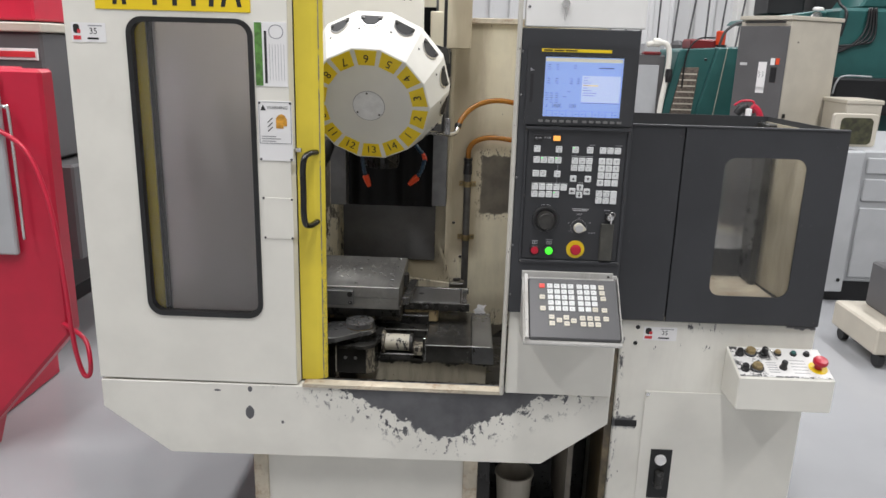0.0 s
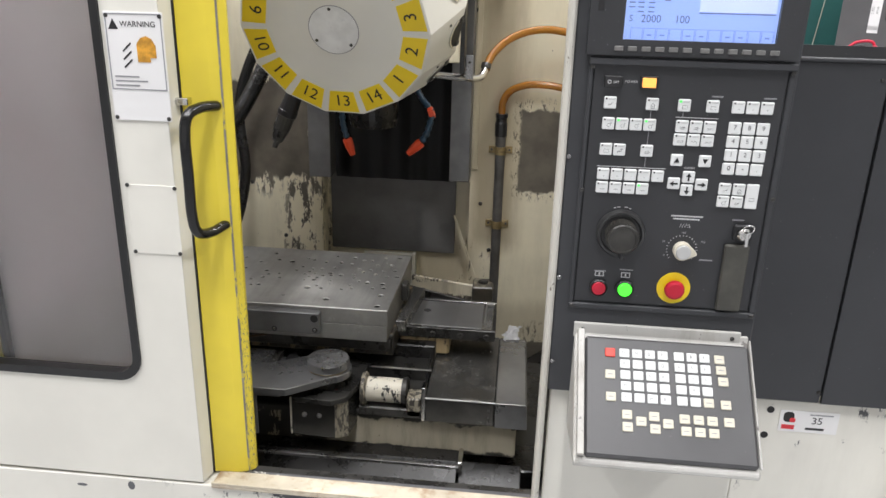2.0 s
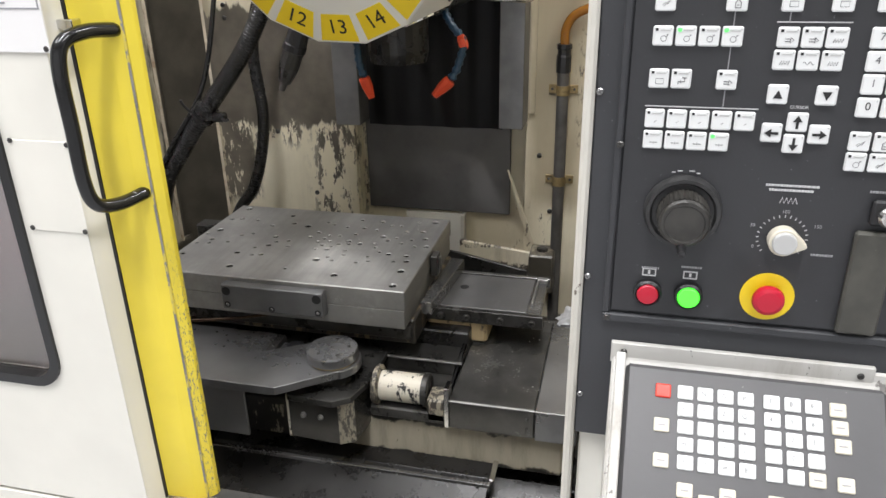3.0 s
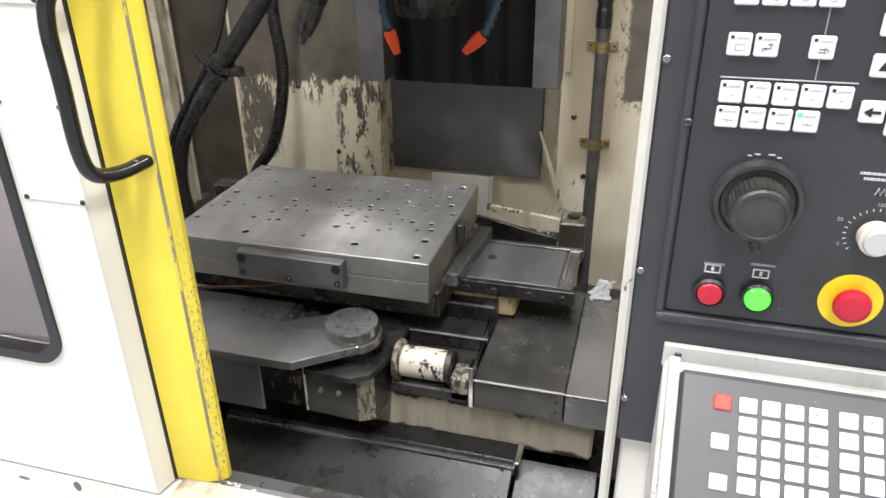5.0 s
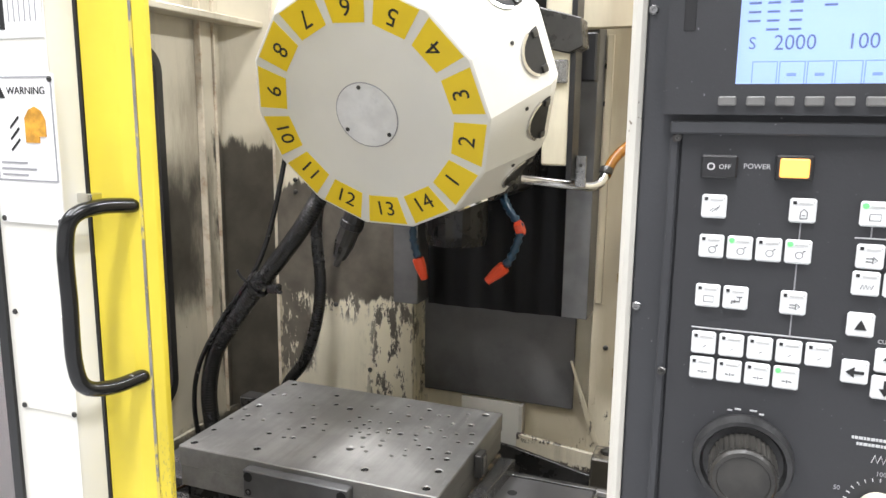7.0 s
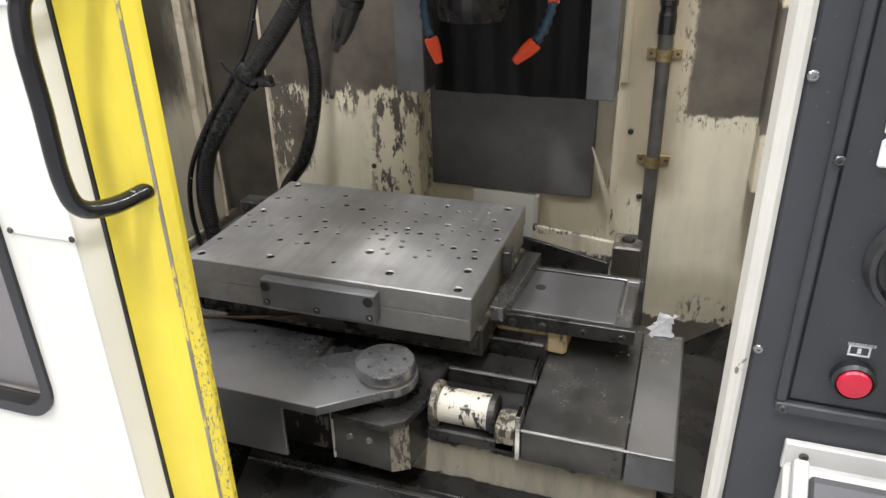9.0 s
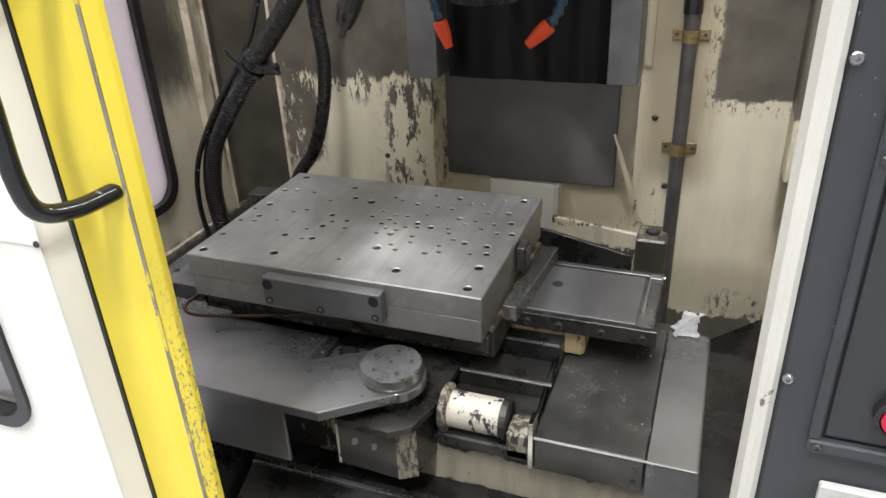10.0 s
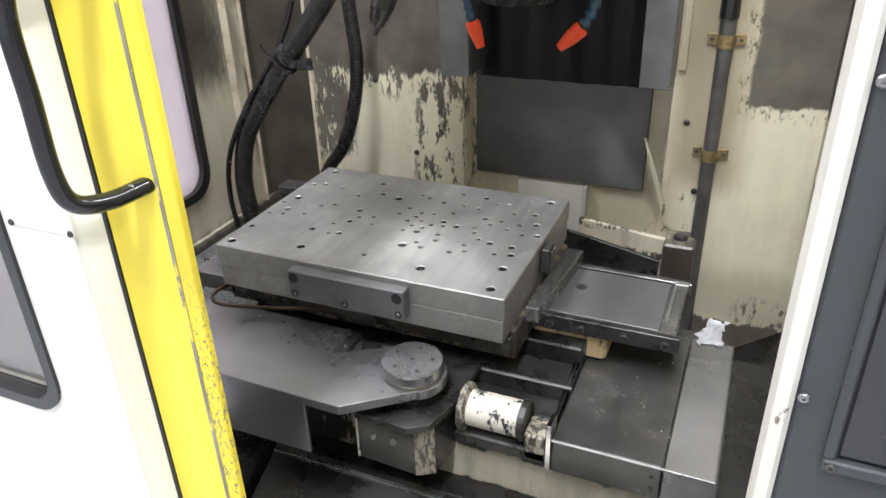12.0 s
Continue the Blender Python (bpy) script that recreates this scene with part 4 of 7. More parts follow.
def coolant_pipe():
    p = thing("coolant_pipe", (0.105, 1.065, 0.4), "dark coolant pipe clamped to the rear wall", "pipe")
    part("pipe", tube([(0.105, 1.063, 0.30), (0.105, 1.063, 0.8), (0.104, 1.063, 1.075)], 0.0135, 16), M_PIPE, p)
    part("coupling", lathe([(0.0165, 0), (0.0165, 0.035), (0.0145, 0.04), (0.0145, 0.05), (0.017, 0.052), (0.017, 0.062)], pose(0.104, 1.063, 1.03), 10), M_BLACK, p, "black hose coupling")
    for z in (0.990, 0.775):
        c = part("pipe_clamp", lathe([(0.0145, -0.011), (0.0155, -0.011), (0.0155, 0.011), (0.0145, 0.011)], pose(0.105, 1.063, z), 18), M_BRASS, p, "brass coloured pipe clamp")
        part("clamp_foot", box(0.072, 0.138, 1.074, 1.0795, z - 0.010, z + 0.010, 0.001), M_BRASS, c)
        for x in (0.080, 0.130):
            shared("screw", SCREW_DARK, face_y(x, 1.074, z), c)
    return p


coolant_pipe()
single("amber_hose", tube([(0.104, 1.063, 1.09), (0.106, 1.06, 1.125), (0.125, 1.055, 1.155), (0.165, 1.05, 1.172), (0.215, 1.045, 1.175), (0.29, 1.04, 1.165), (0.42, 1.03, 1.14)], 0.010, 14), M_AMBER, "amber plastic coolant hose bending off the pipe", "hose", "amber hoses")
single("amber_hose", tube([(0.062, 0.90, 1.222), (0.075, 0.92, 1.255), (0.11, 0.96, 1.29), (0.16, 0.99, 1.312), (0.22, 1.0, 1.318), (0.30, 1.0, 1.305), (0.42, 1.0, 1.28)], 0.010, 14), M_AMBER, "amber plastic coolant hose on a steel elbow", "hose", "amber hoses")
el = thing("steel_elbow", (0.0, 0.85, 1.21), "bent steel coolant pipe beside the turret", "pipe")
part("pipe", tube([(-0.12, 0.80, 1.222), (-0.06, 0.84, 1.213), (0.01, 0.86, 1.206), (0.042, 0.875, 1.204), (0.056, 0.89, 1.211), (0.062, 0.90, 1.226)], 0.009, 14), M_CHROME, el)
part("band", lathe([(0.0125, -0.006), (0.013, 0), (0.0125, 0.006)], pose(0.063, 0.902, 1.232, -25, 10, 0), 14), M_GRIME, el)
for x, z in ((0.019, 1.452), (0.012, 1.437), (0.027, 1.437), (0.028, 1.36), (0.055, 0.83), (0.085, 0.69), (-0.525, 0.70), (-0.62, 0.86), (-0.73, 1.17), (-0.73, 1.14)):
    single("wall_screw", lathe([(0.006, 0), (0.006, 0.003), (0.003, 0.005), (0, 0.005)], face_y(x, 1.0795, z), 10), M_GRIME, "dark screw in the rear wall", "screw", "rear wall screws")
foot = thing("anchor_block", (0.07, 1.05, 0.58), "dirty cream anchor block at the rear wall", "bracket")
part("block", box(0.045, 0.105, 1.005, 1.0795, 0.50, 0.600, 0.004), M_SIDE, foot)
part("bolt_head", lathe([(0.014, 0), (0.014, 0.008), (0.008, 0.010), (0, 0.010)], pose(0.075, 1.04, 0.600), 6), M_GRIME, foot)
part("rail", prism([(-0.14, 0.40), (0.045, 0.40), (0.045, 0.578), (-0.14, 0.600)], "y", 1.068, 1.0795, 0.002), M_CHIPC, foot, "chipped cream ledge")
part("apron", prism([(-0.40, 0.38), (0.036, 0.38), (0.036, 0.532), (-0.14, 0.568), (-0.40, 0.60)], "y", 1.057, 1.067, 0.001), M_GRIME, foot, "dark oily apron plate")


# ---- operator controls ----
def rbox_mesh(name, w, h, d, material, bev=0.0012):
    return mesh_of(name, box(-w / 2, w / 2, -h / 2, h / 2, 0, d, bev), material)


KEY = rbox_mesh("key", 0.0155, 0.0155, 0.0035, M_KEY)
KEY_TALL = rbox_mesh("key", 0.0155, 0.033, 0.0035, M_KEY)
KEY_TEXT = rbox_mesh("key_text", 0.0075, 0.0009, 0.0004, M_GREYKNOB, 0)
KEY_DOT = rbox_mesh("led", 0.0021, 0.0021, 0.0005, M_INK, 0)
KEY_LED = mesh_of("led", lathe([(0.0019, 0.0), (0.0017, 0.0006), (0, 0.0007)], Matrix.Identity(4), 10), M_LED)


def line_icon(lines, r=0.00028):
    """Thin printed strokes drawn on a key."""
    bm = bmesh.new()
    for pts in lines:
        tube([(x, y, 0.0) for x, y in pts], r, 4, bm=bm, smooth=False)
    return mesh_of("key_mark", bm, M_KEYINK)


def dashes(x0, x1, z):
    """A line of small print too fine to read."""
    bm = bmesh.new()
    x, i = x0, 0
    while x < x1:
        w = 0.0012 + 0.0006 * (i % 3)
        box(x, x + w, -0.0031, -0.0025, z - 0.0009, z + 0.0009, 0, bm)
        x, i = x + w + 0.0005, i + 1
    return bm


def circle(r, n=14, cx=0.0, cy=0.0):
    return [(cx + r * math.cos(2 * math.pi * i / n), cy + r * math.sin(2 * math.pi * i / n)) for i in range(n + 1)]


ICONS = {
    "s": line_icon([[(-0.003, -0.001), (-0.001, 0.001), (0.001, -0.0005), (0.003, 0.003)], [(-0.002, -0.002), (0.002, 0.002)]]),
    "h": line_icon([[(-0.002, -0.003), (-0.002, 0.001), (0, 0.003), (0.002, 0.001), (0.002, -0.003), (-0.002, -0.003)], [(-0.001, -0.001), (0.001, -0.001)]], 0.0004),
    "b": line_icon([[(-0.003, -0.002), (0.003, -0.002), (0.003, 0.002), (-0.003, 0.002), (-0.003, -0.002)]]),
    "n": line_icon([[(-0.001, -0.001), (0.001, 0.0005)]]),
    "m": line_icon([[(-0.003, 0.0), (-0.001, 0.0)], [(0.0, 0.001), (0.0, -0.001)], [(0.001, 0.0), (0.003, 0.0)]], 0.0004),
    "r": line_icon([circle(0.0022), [(0.0015, 0.0015), (0.0035, 0.003)], [(0.0035, 0.003), (0.002, 0.003)]]),
    "a": line_icon([[(-0.003, -0.001), (0.001, -0.001)], [(-0.003, 0.001), (0.001, 0.001)], [(0.001, 0.002), (0.0035, 0.0), (0.001, -0.002), (0.001, 0.002)]], 0.0004),
    "z": line_icon([[(-0.0035 + 0.001 * i, 0.0015 if i % 2 else -0.0015) for i in range(8)]], 0.00035),
    "w": line_icon([[(-0.004 + 0.0008 * i, 0.0012 * math.sin(i * 1.2)) for i in range(11)]]),
    "t": line_icon([[(-0.003, -0.002), (-0.003, 0.0), (0.002, 0.0), (0.002, 0.003)], [(0.0, 0.003), (0.0035, 0.003)], [(-0.001, 0.001), (-0.001, -0.001)]], 0.0005),
}


def control_panel():
    c = thing("control_panel", (0.355, 0.05, 0.852), "dark grey machine control panel with lit screen and keys", "control panel")
    part("cabinet", box(0.2169, 0.492, 0.0, 0.118, 0.852, 1.553, 0.002), M_DARK, c, "dark grey painted cabinet")
    # operator plate and its raised rims
    part("operator_plate", box(0.243, 0.480, -0.0025, 0.0, 0.998, 1.322, 0.001), M_PANEL, c)
    for b in ((0.236, 0.488, -0.006, 0.0, 0.988, 0.996), (0.236, 0.242, -0.005, 0.0, 0.996, 1.318), (0.481, 0.488, -0.005, 0.0, 0.996, 1.318), (0.236, 0.488, -0.009, 0.0, 1.3205, 1.329)):
        part("rim", box(*b, 0.0012), M_DARK, c)
    for x, z in ((0.2405, 1.318), (0.484, 1.318), (0.2405, 1.158), (0.4855, 1.158), (0.2405, 0.992), (0.484, 0.992), (0.36, 1.326)):
        shared("screw", SCREW_DARK, face_y(x, -0.006, z), c)
    for z in (1.201, 1.030, 0.90, 1.40, 1.50):
        shared("screw", SCREW, face_y(0.2205, 0.0, z), c)
    # screen unit
    s = part("screen_unit", ring([(0.231, 1.333), (0.484, 1.333), (0.484, 1.513), (0.231, 1.513)], [(0.2735, 1.3520), (0.4560, 1.3520), (0.4560, 1.4930), (0.2735, 1.4930)], "y", -0.011, -0.0005), M_PANEL, c, "black screen bezel")
    screen = part("screen", box(0.2615, 0.4675, -0.004, -0.001, 1.3465, 1.4945, 0), M_LCD, c, "lit blue and white screen")
    part("title_strip", box(0.2645, 0.4645, -0.0048, -0.004, 1.4835, 1.4925, 0), M_LCDY, screen)
    part("program_field", box(0.362, 0.4625, -0.0048, -0.004, 1.388, 1.452, 0), M_LCDW, screen)
    rng = random.Random(4)
    for i in range(8):
        if i == 3:
            part("marked_line", box(0.365, 0.405, -0.0053, -0.0048, 1.4450 - i * 0.006, 1.4488 - i * 0.006, 0), M_LCDO, screen)
        w = 0.008 + rng.random() * 0.03
        part("text_line", box(0.366, 0.366 + w, -0.0057, -0.0053, 1.4464 - i * 0.006, 1.4474 - i * 0.006, 0), M_LCDT, screen)
    for gx, gz, n in ((0.271, 1.476, 3), (0.292, 1.476, 3), (0.338, 1.474, 2), (0.271, 1.443, 3), (0.292, 1.443, 3), (0.33, 1.443, 3), (0.348, 1.443, 3), (0.268, 1.408, 4), (0.280, 1.408, 5), (0.294, 1.408, 5), (0.325, 1.412, 1), (0.315, 1.400, 1)):
        for i in range(n):
            part("text_line", box(gx, gx + 0.008, -0.0046, -0.004, gz - i * 0.0055, gz - i * 0.0055 + 0.0014, 0), M_LCDT, screen)
    lettering("number", "2000", 0.0135, face_y(0.2990, -0.0045, 1.378), M_LCDT, screen)
    lettering("number", "100", 0.0135, face_y(0.3405, -0.0045, 1.378), M_LCDT, screen)
    lettering("letter", "S", 0.011, face_y(0.272, -0.0045, 1.378), M_LCDT, screen)
    part("digits_bar", box(0.404, 0.443, -0.0046, -0.004, 1.469, 1.472, 0), M_LCDT, screen)
    part("divider", box(0.362, 0.4625, -0.0052, -0.0048, 1.386, 1.3875, 0), M_LCDT, screen)
    for i in range(11):
        x = 0.273 + i * 0.01745
        part("soft_key_box", ring([(x, 1.350), (x + 0.0165, 1.350), (x + 0.0165, 1.367), (x, 1.367)], [(x + 0.0007, 1.3507), (x + 0.0158, 1.3507), (x + 0.0158, 1.3663), (x + 0.0007, 1.3663)], "y", -0.0046, -0.004), M_LCDL, screen)
        if i % 3:
            part("text_line", box(x + 0.005, x + 0.011, -0.0046, -0.004, 1.3575, 1.3595, 0), M_LCDL, screen)
    # the picture fills the opening of the bezel
    screen.matrix_basis = Matrix.Translation((0.0382, 0, 0.0455)) @ Matrix.Diagonal((0.895, 1, 0.966, 1))
    part("pane", box(0.2736, 0.4559, -0.0088, -0.0078, 1.3521, 1.4929, 0), M_ACRYL, s)
    part("name_strip", box(0.263, 0.425, -0.0122, -0.011, 1.5005, 1.5075, 0.0003), M_LABELY, s, "yellow name strip")
    for x0, x1 in ((0.268, 0.288), (0.292, 0.315), (0.318, 0.345)):
        part("name_bar", box(x0, x1, -0.0127, -0.0122, 1.5025, 1.5055, 0), M_INK, s)
    part("card_slot", box(0.2405, 0.2475, -0.0116, -0.011, 1.385, 1.450, 0.0003), M_BLACK, s)
    part("arrow_mark", prism([(0.2395, 1.456), (0.2395, 1.464), (0.2490, 1.458)], "y", -0.0117, -0.011), M_GREYINK, s)
    soft = rbox_mesh("soft_key", 0.0108, 0.0058, 0.003, M_SOFTKEY, 0.0008)
    for i in range(12):
        shared("soft_key", soft, face_y(0.2695 + i * 0.0165 + (0.0045 if i > 5 else 0), -0.011, 1.3415), s)
    # membrane keys: x, z in rows of one pitch
    rows = ((1.274, (0.2665, 0.3192, 0.3588, 0.3938, 0.425, 0.4425, 0.46)),
            (1.2475, (0.2667, 0.2841, 0.3015, 0.3188, 0.3592, 0.3765, 0.3938)),
            (1.2304, (0.3585, 0.3758, 0.3930)),
            (1.214, (0.2667, 0.2841, 0.3188)),
            (1.1812, (0.2664, 0.2839, 0.3015, 0.3190, 0.3365)),
            (1.1633, (0.2664, 0.2838, 0.3013, 0.3187)),
            (1.1685, (0.4237, 0.4415)), (1.1518, (0.4236, 0.4410)))
    lit = {(0.3588, 1.274), (0.2841, 1.2475), (0.3188, 1.2475), (0.3765, 1.2304), (0.3187, 1.1633)}
    kinds = {1.274: "shbbnnn", 1.2475: "rrrraaz", 1.2304: "zwz", 1.214: "bta", 1.1812: "nnnnn", 1.1633: "mmmm", 1.1685: "sh", 1.1518: "rs"}
    for z, xs in rows:
        for x in xs:
            k = shared("key", KEY, face_y(x, -0.0025, z), c)
            icon = ICONS[kinds[z][xs.index(x) % len(kinds[z])]]
            shared("key_mark", icon, face_y(x + 0.0006, -0.006, z - 0.002), k)
            shared("key_text", KEY_TEXT, face_y(x + 0.0015, -0.006, z + 0.0045), k)
            on = (x, z) in lit
            shared("led", KEY_LED if on else KEY_DOT, face_y(x - 0.005, -0.006, z + 0.005), k)
    k = shared("key", KEY_TALL, face_y(0.459, -0.0025, 1.160), c)
    shared("key_mark", ICONS["b"], face_y(0.459, -0.006, 1.156), k)
    for i, ch in enumerate("789456123"):
        x, z = 0.4245 + 0.0174 * (i % 3), 1.2478 - 0.0173 * (i // 3)
        k = shared("number_key", KEY, face_y(x, -0.0025, z), c)
        lettering("digit", ch, 0.0080, face_y(x, -0.0061, z + 0.001), M_KEYINK, k)
    for x, ch in ((0.4240, "0"), (0.4415, "-"), (0.459, ".")):
        k = shared("number_key", KEY, face_y(x, -0.0025, 1.1954), c)
        lettering("digit", ch, 0.0088, face_y(x, -0.0061, 1.1964), M_INK, k)
    arrow = mesh_of("arrow", prism([(-0.0035, 0.0005), (0, 0.0055), (0.0035, 0.0005), (0.001, 0.0005), (0.001, -0.005), (-0.001, -0.005), (-0.001, 0.0005)], "z", 0, 0.0005), M_INK)
    page = mesh_of("arrow", prism([(-0.0035, -0.003), (0, 0.0035), (0.0035, -0.003)], "z", 0, 0.0005), M_INK)
    for x, z, turn, mesh in ((0.376, 1.1821, 0, arrow), (0.3755, 1.1645, 180, arrow), (0.358, 1.1728, 90, arrow), (0.3933, 1.1728, 270, arrow), (0.3582, 1.2038, 0, page), (0.3937, 1.2038, 180, page)):
        k = shared("cursor_key", KEY, face_y(x, -0.0025, z), c)
        shared("arrow", mesh, face_y(x, -0.0061, z, turn), k)
    # printed lines between the keys
    for b in ((0.3188, 0.1), ):
        part("print_line", box(0.3184, 0.3192, -0.0031, -0.0025, 1.191, 1.266, 0), M_GREYINK, c)
    for x0, x1, z in ((0.258, 0.346, 1.191), (0.350, 0.403, 1.2585)):
        part("print_line", box(x0, x1, -0.0031, -0.0025, z - 0.0004, z + 0.0004, 0), M_PALEINK, c)
    part("print_line", box(0.3584, 0.3592, -0.0031, -0.0025, 1.2585, 1.2665, 0), M_GREYINK, c)
    lettering("lettering", "POWER", 0.0047, face_y(0.2905, -0.0028, 1.3005), M_PALEINK, c)
    lettering("lettering", "CURSOR", 0.0036, face_y(0.376, -0.0028, 1.1935), M_PALEINK, c)
    for x0, x1, z in ((0.392, 0.405, 1.286), (0.455, 0.47, 1.286), (0.440, 0.455, 1.127), (0.405, 0.422, 1.0685), (0.268, 0.283, 1.0445), (0.302, 0.319, 1.0480)):
        part("print_bar", dashes(x0, x1, z), M_GREYINK, c)
    for x0, x1, z in ((0.361, 0.400, 1.1285), (0.364, 0.398, 1.1245)):
        part("print_bar", dashes(x0, x1, z), M_PALEINK, c)
    for text, x, z in (("100", 0.380, 1.1055), ("50", 0.3555, 1.092), ("0", 0.358, 1.0725), ("150", 0.4065, 1.094)):
        lettering("lettering", text, 0.0042, face_y(x, -0.0028, z), M_GREYINK, c)
    part("zigzag", tube([(0.3735 + 0.0017 * i, -0.003, 1.1155 + (0.0026 if i % 2 else -0.0026)) for i in range(9)], 0.00045, 4, smooth=False), M_PALEINK, c)
    # rocker switches
    off = part("power_off_switch", box(0.2565, 0.279, -0.008, -0.0025, 1.2925, 1.3075, 0.0012), M_BLACK, c, "black off switch")
    lettering("lettering", "OFF", 0.0042, face_y(0.2712, -0.0082, 1.300), M_PALEINK, off)
    part("ring_mark", ring(rounded(0.2605, 0.2652, 1.2978, 1.3025, 0.0022), rounded(0.2613, 0.2644, 1.2986, 1.3017, 0.0015), "y", -0.0085, -0.008), M_PALEINK, off)
    on = part("power_on_switch", box(0.301, 0.323, -0.0075, -0.0025, 1.2925, 1.3085, 0.001), M_BLACK, c)
    part("lens", box(0.3035, 0.3205, -0.0095, -0.0072, 1.2945, 1.3065, 0.001), M_LITO, on, "lit orange switch lens")
    # hand wheel
    w = part("hand_wheel", lathe([(0.0325, 0.0), (0.0325, 0.004), (0.0305, 0.010), (0.0275, 0.010), (0.0255, 0.006), (0.020, 0.006)], face_y(0.297, -0.0025, 1.101), 40), M_WORNB, c, "black ribbed handwheel")
    prof = []
    for i in range(72):
        a = 2 * math.pi * i / 72
        r = 0.0212 + (0.0006 if i % 2 else -0.0004)
        prof.append((r * math.cos(a), r * math.sin(a)))
    b = prism(prof, "z", 0.006, 0.030)
    bmesh.ops.transform(b, matrix=face_y(0.297, -0.0025, 1.101), verts=b.verts[:])
    part("wheel_knob", b, M_WHEEL, w)
    part("wheel_cap", lathe([(0.0205, 0.030), (0.0205, 0.0315), (0.0190, 0.0335), (0.0165, 0.0335), (0.0160, 0.0325), (0, 0.0325)], face_y(0.297, -0.0025, 1.101), 32), M_WHEEL, w)
    part("crank_pin", lathe([(0.0038, 0), (0.0038, 0.014), (0.003, 0.022), (0, 0.023)], face_y(0.2965, -0.0285, 1.0795), 12), M_BLACK, w)
    tick = rbox_mesh("tick", 0.0006, 0.0022, 0.0005, M_PALEINK, 0)
    for x0, x1, z in ((0.285, 0.288, 1.1352), (0.2895, 0.2935, 1.1365), (0.299, 0.3035, 1.1368), (0.305, 0.308, 1.1350)):
        part("print_bar", box(x0, x1, -0.0031, -0.0025, z - 0.0005, z + 0.0005, 0), M_PALEINK, c)
    # feed knob
    drop = [(0.0122 * math.cos(a), 0.0122 * math.sin(a)) for a in (radians(45 + 15 * i) for i in range(19))] + [(0.0185, -0.0018), (0.0185, 0.0012)]
    b = prism(drop, "z", 0.001, 0.0125, 0.001)
    bmesh.ops.transform(b, matrix=face_y(0.380, -0.0025, 1.082, -8), verts=b.verts[:])
    fk = part("feed_knob", b, M_KEYB, c, "cream teardrop feed knob with grey cap")
    part("cap", lathe([(0.0098, 0.0125), (0.0098, 0.0155), (0.009, 0.0165), (0, 0.0165)], face_y(0.380, -0.0025, 1.082), 28), M_GREYKNOB, fk, "light grey cap")
    for i in range(21):
        a = radians(-40 + i * 13)
        shared("tick", tick, face_y(0.380 + 0.0195 * math.cos(a), -0.0025, 1.082 + 0.0195 * math.sin(a), -130 + i * 13), c)
    # key lock and the flap under it
    lock = part("key_lock", box(0.4425, 0.4665, -0.010, -0.0025, 1.100, 1.122, 0.002), M_BLACK, c)
    part("lock_barrel", lathe([(0.009, 0), (0.009, 0.006), (0.007, 0.009), (0, 0.009)], face_y(0.4545, -0.010, 1.1105), 20), M_CHROME, lock, "chrome lock barrel")
    part("key_bow", box(0.4525, 0.4565, -0.030, -0.018, 1.098, 1.117, 0.001), M_CHROME, lock)
    part("key_ring", tube([(0.457 + 0.007 * math.cos(a), -0.022 - 0.004 * math.sin(a), 1.120 + 0.007 * math.sin(a)) for a in (i * math.pi / 6 for i in range(13))], 0.0007, 6), M_CHROME, lock)
    part("card_flap", box(0.4345, 0.4665, -0.010, -0.0025, 0.999, 1.094, 0.002), M_FLAP, c, "dark flap below the key lock")
    # push buttons
    for x, material, label in ((0.2748, M_REDB, "red stop button"), (0.3103, M_LITG, "lit green start button")):
        r = part("button_ring", lathe([(0.0125, 0), (0.0125, 0.006), (0.0105, 0.008), (0.0095, 0.006)], face_y(x, -0.0025, 1.0212), 28), M_BLACK, c)
        part("button_cap", lathe([(0.0095, 0.004), (0.0095, 0.0085), (0.0085, 0.0098), (0, 0.0105)], face_y(x, -0.0025, 1.0212), 28), material, r, label)
        part("print_bar", ring([(x - 0.006, 1.0365), (x + 0.006, 1.0365), (x + 0.006, 1.0440), (x - 0.006, 1.0440)], [(x - 0.005, 1.0375), (x + 0.005, 1.0375), (x + 0.005, 1.0430), (x - 0.005, 1.0430)], "y", -0.0031, -0.0025), M_PALEINK, c)
        part("print_bar", box(x - 0.001, x + 0.001, -0.0031, -0.0025, 1.0385, 1.0420, 0), M_PALEINK, c)
    e = part("emergency_stop", lathe([(0.0225, 0), (0.0225, 0.001), (0, 0.001)], face_y(0.3763, -0.0025, 1.0258), 40), M_LABELY, c, "yellow disc of the emergency stop")
    part("mushroom", lathe([(0.010, 0.001), (0.010, 0.004), (0.0128, 0.005), (0.0136, 0.008), (0.0128, 0.0115), (0.0095, 0.0135), (0.005, 0.0138), (0, 0.0138)], face_y(0.3763, -0.0025, 1.0258), 36), M_REDB, e, "red mushroom button")
    return c


control_panel()


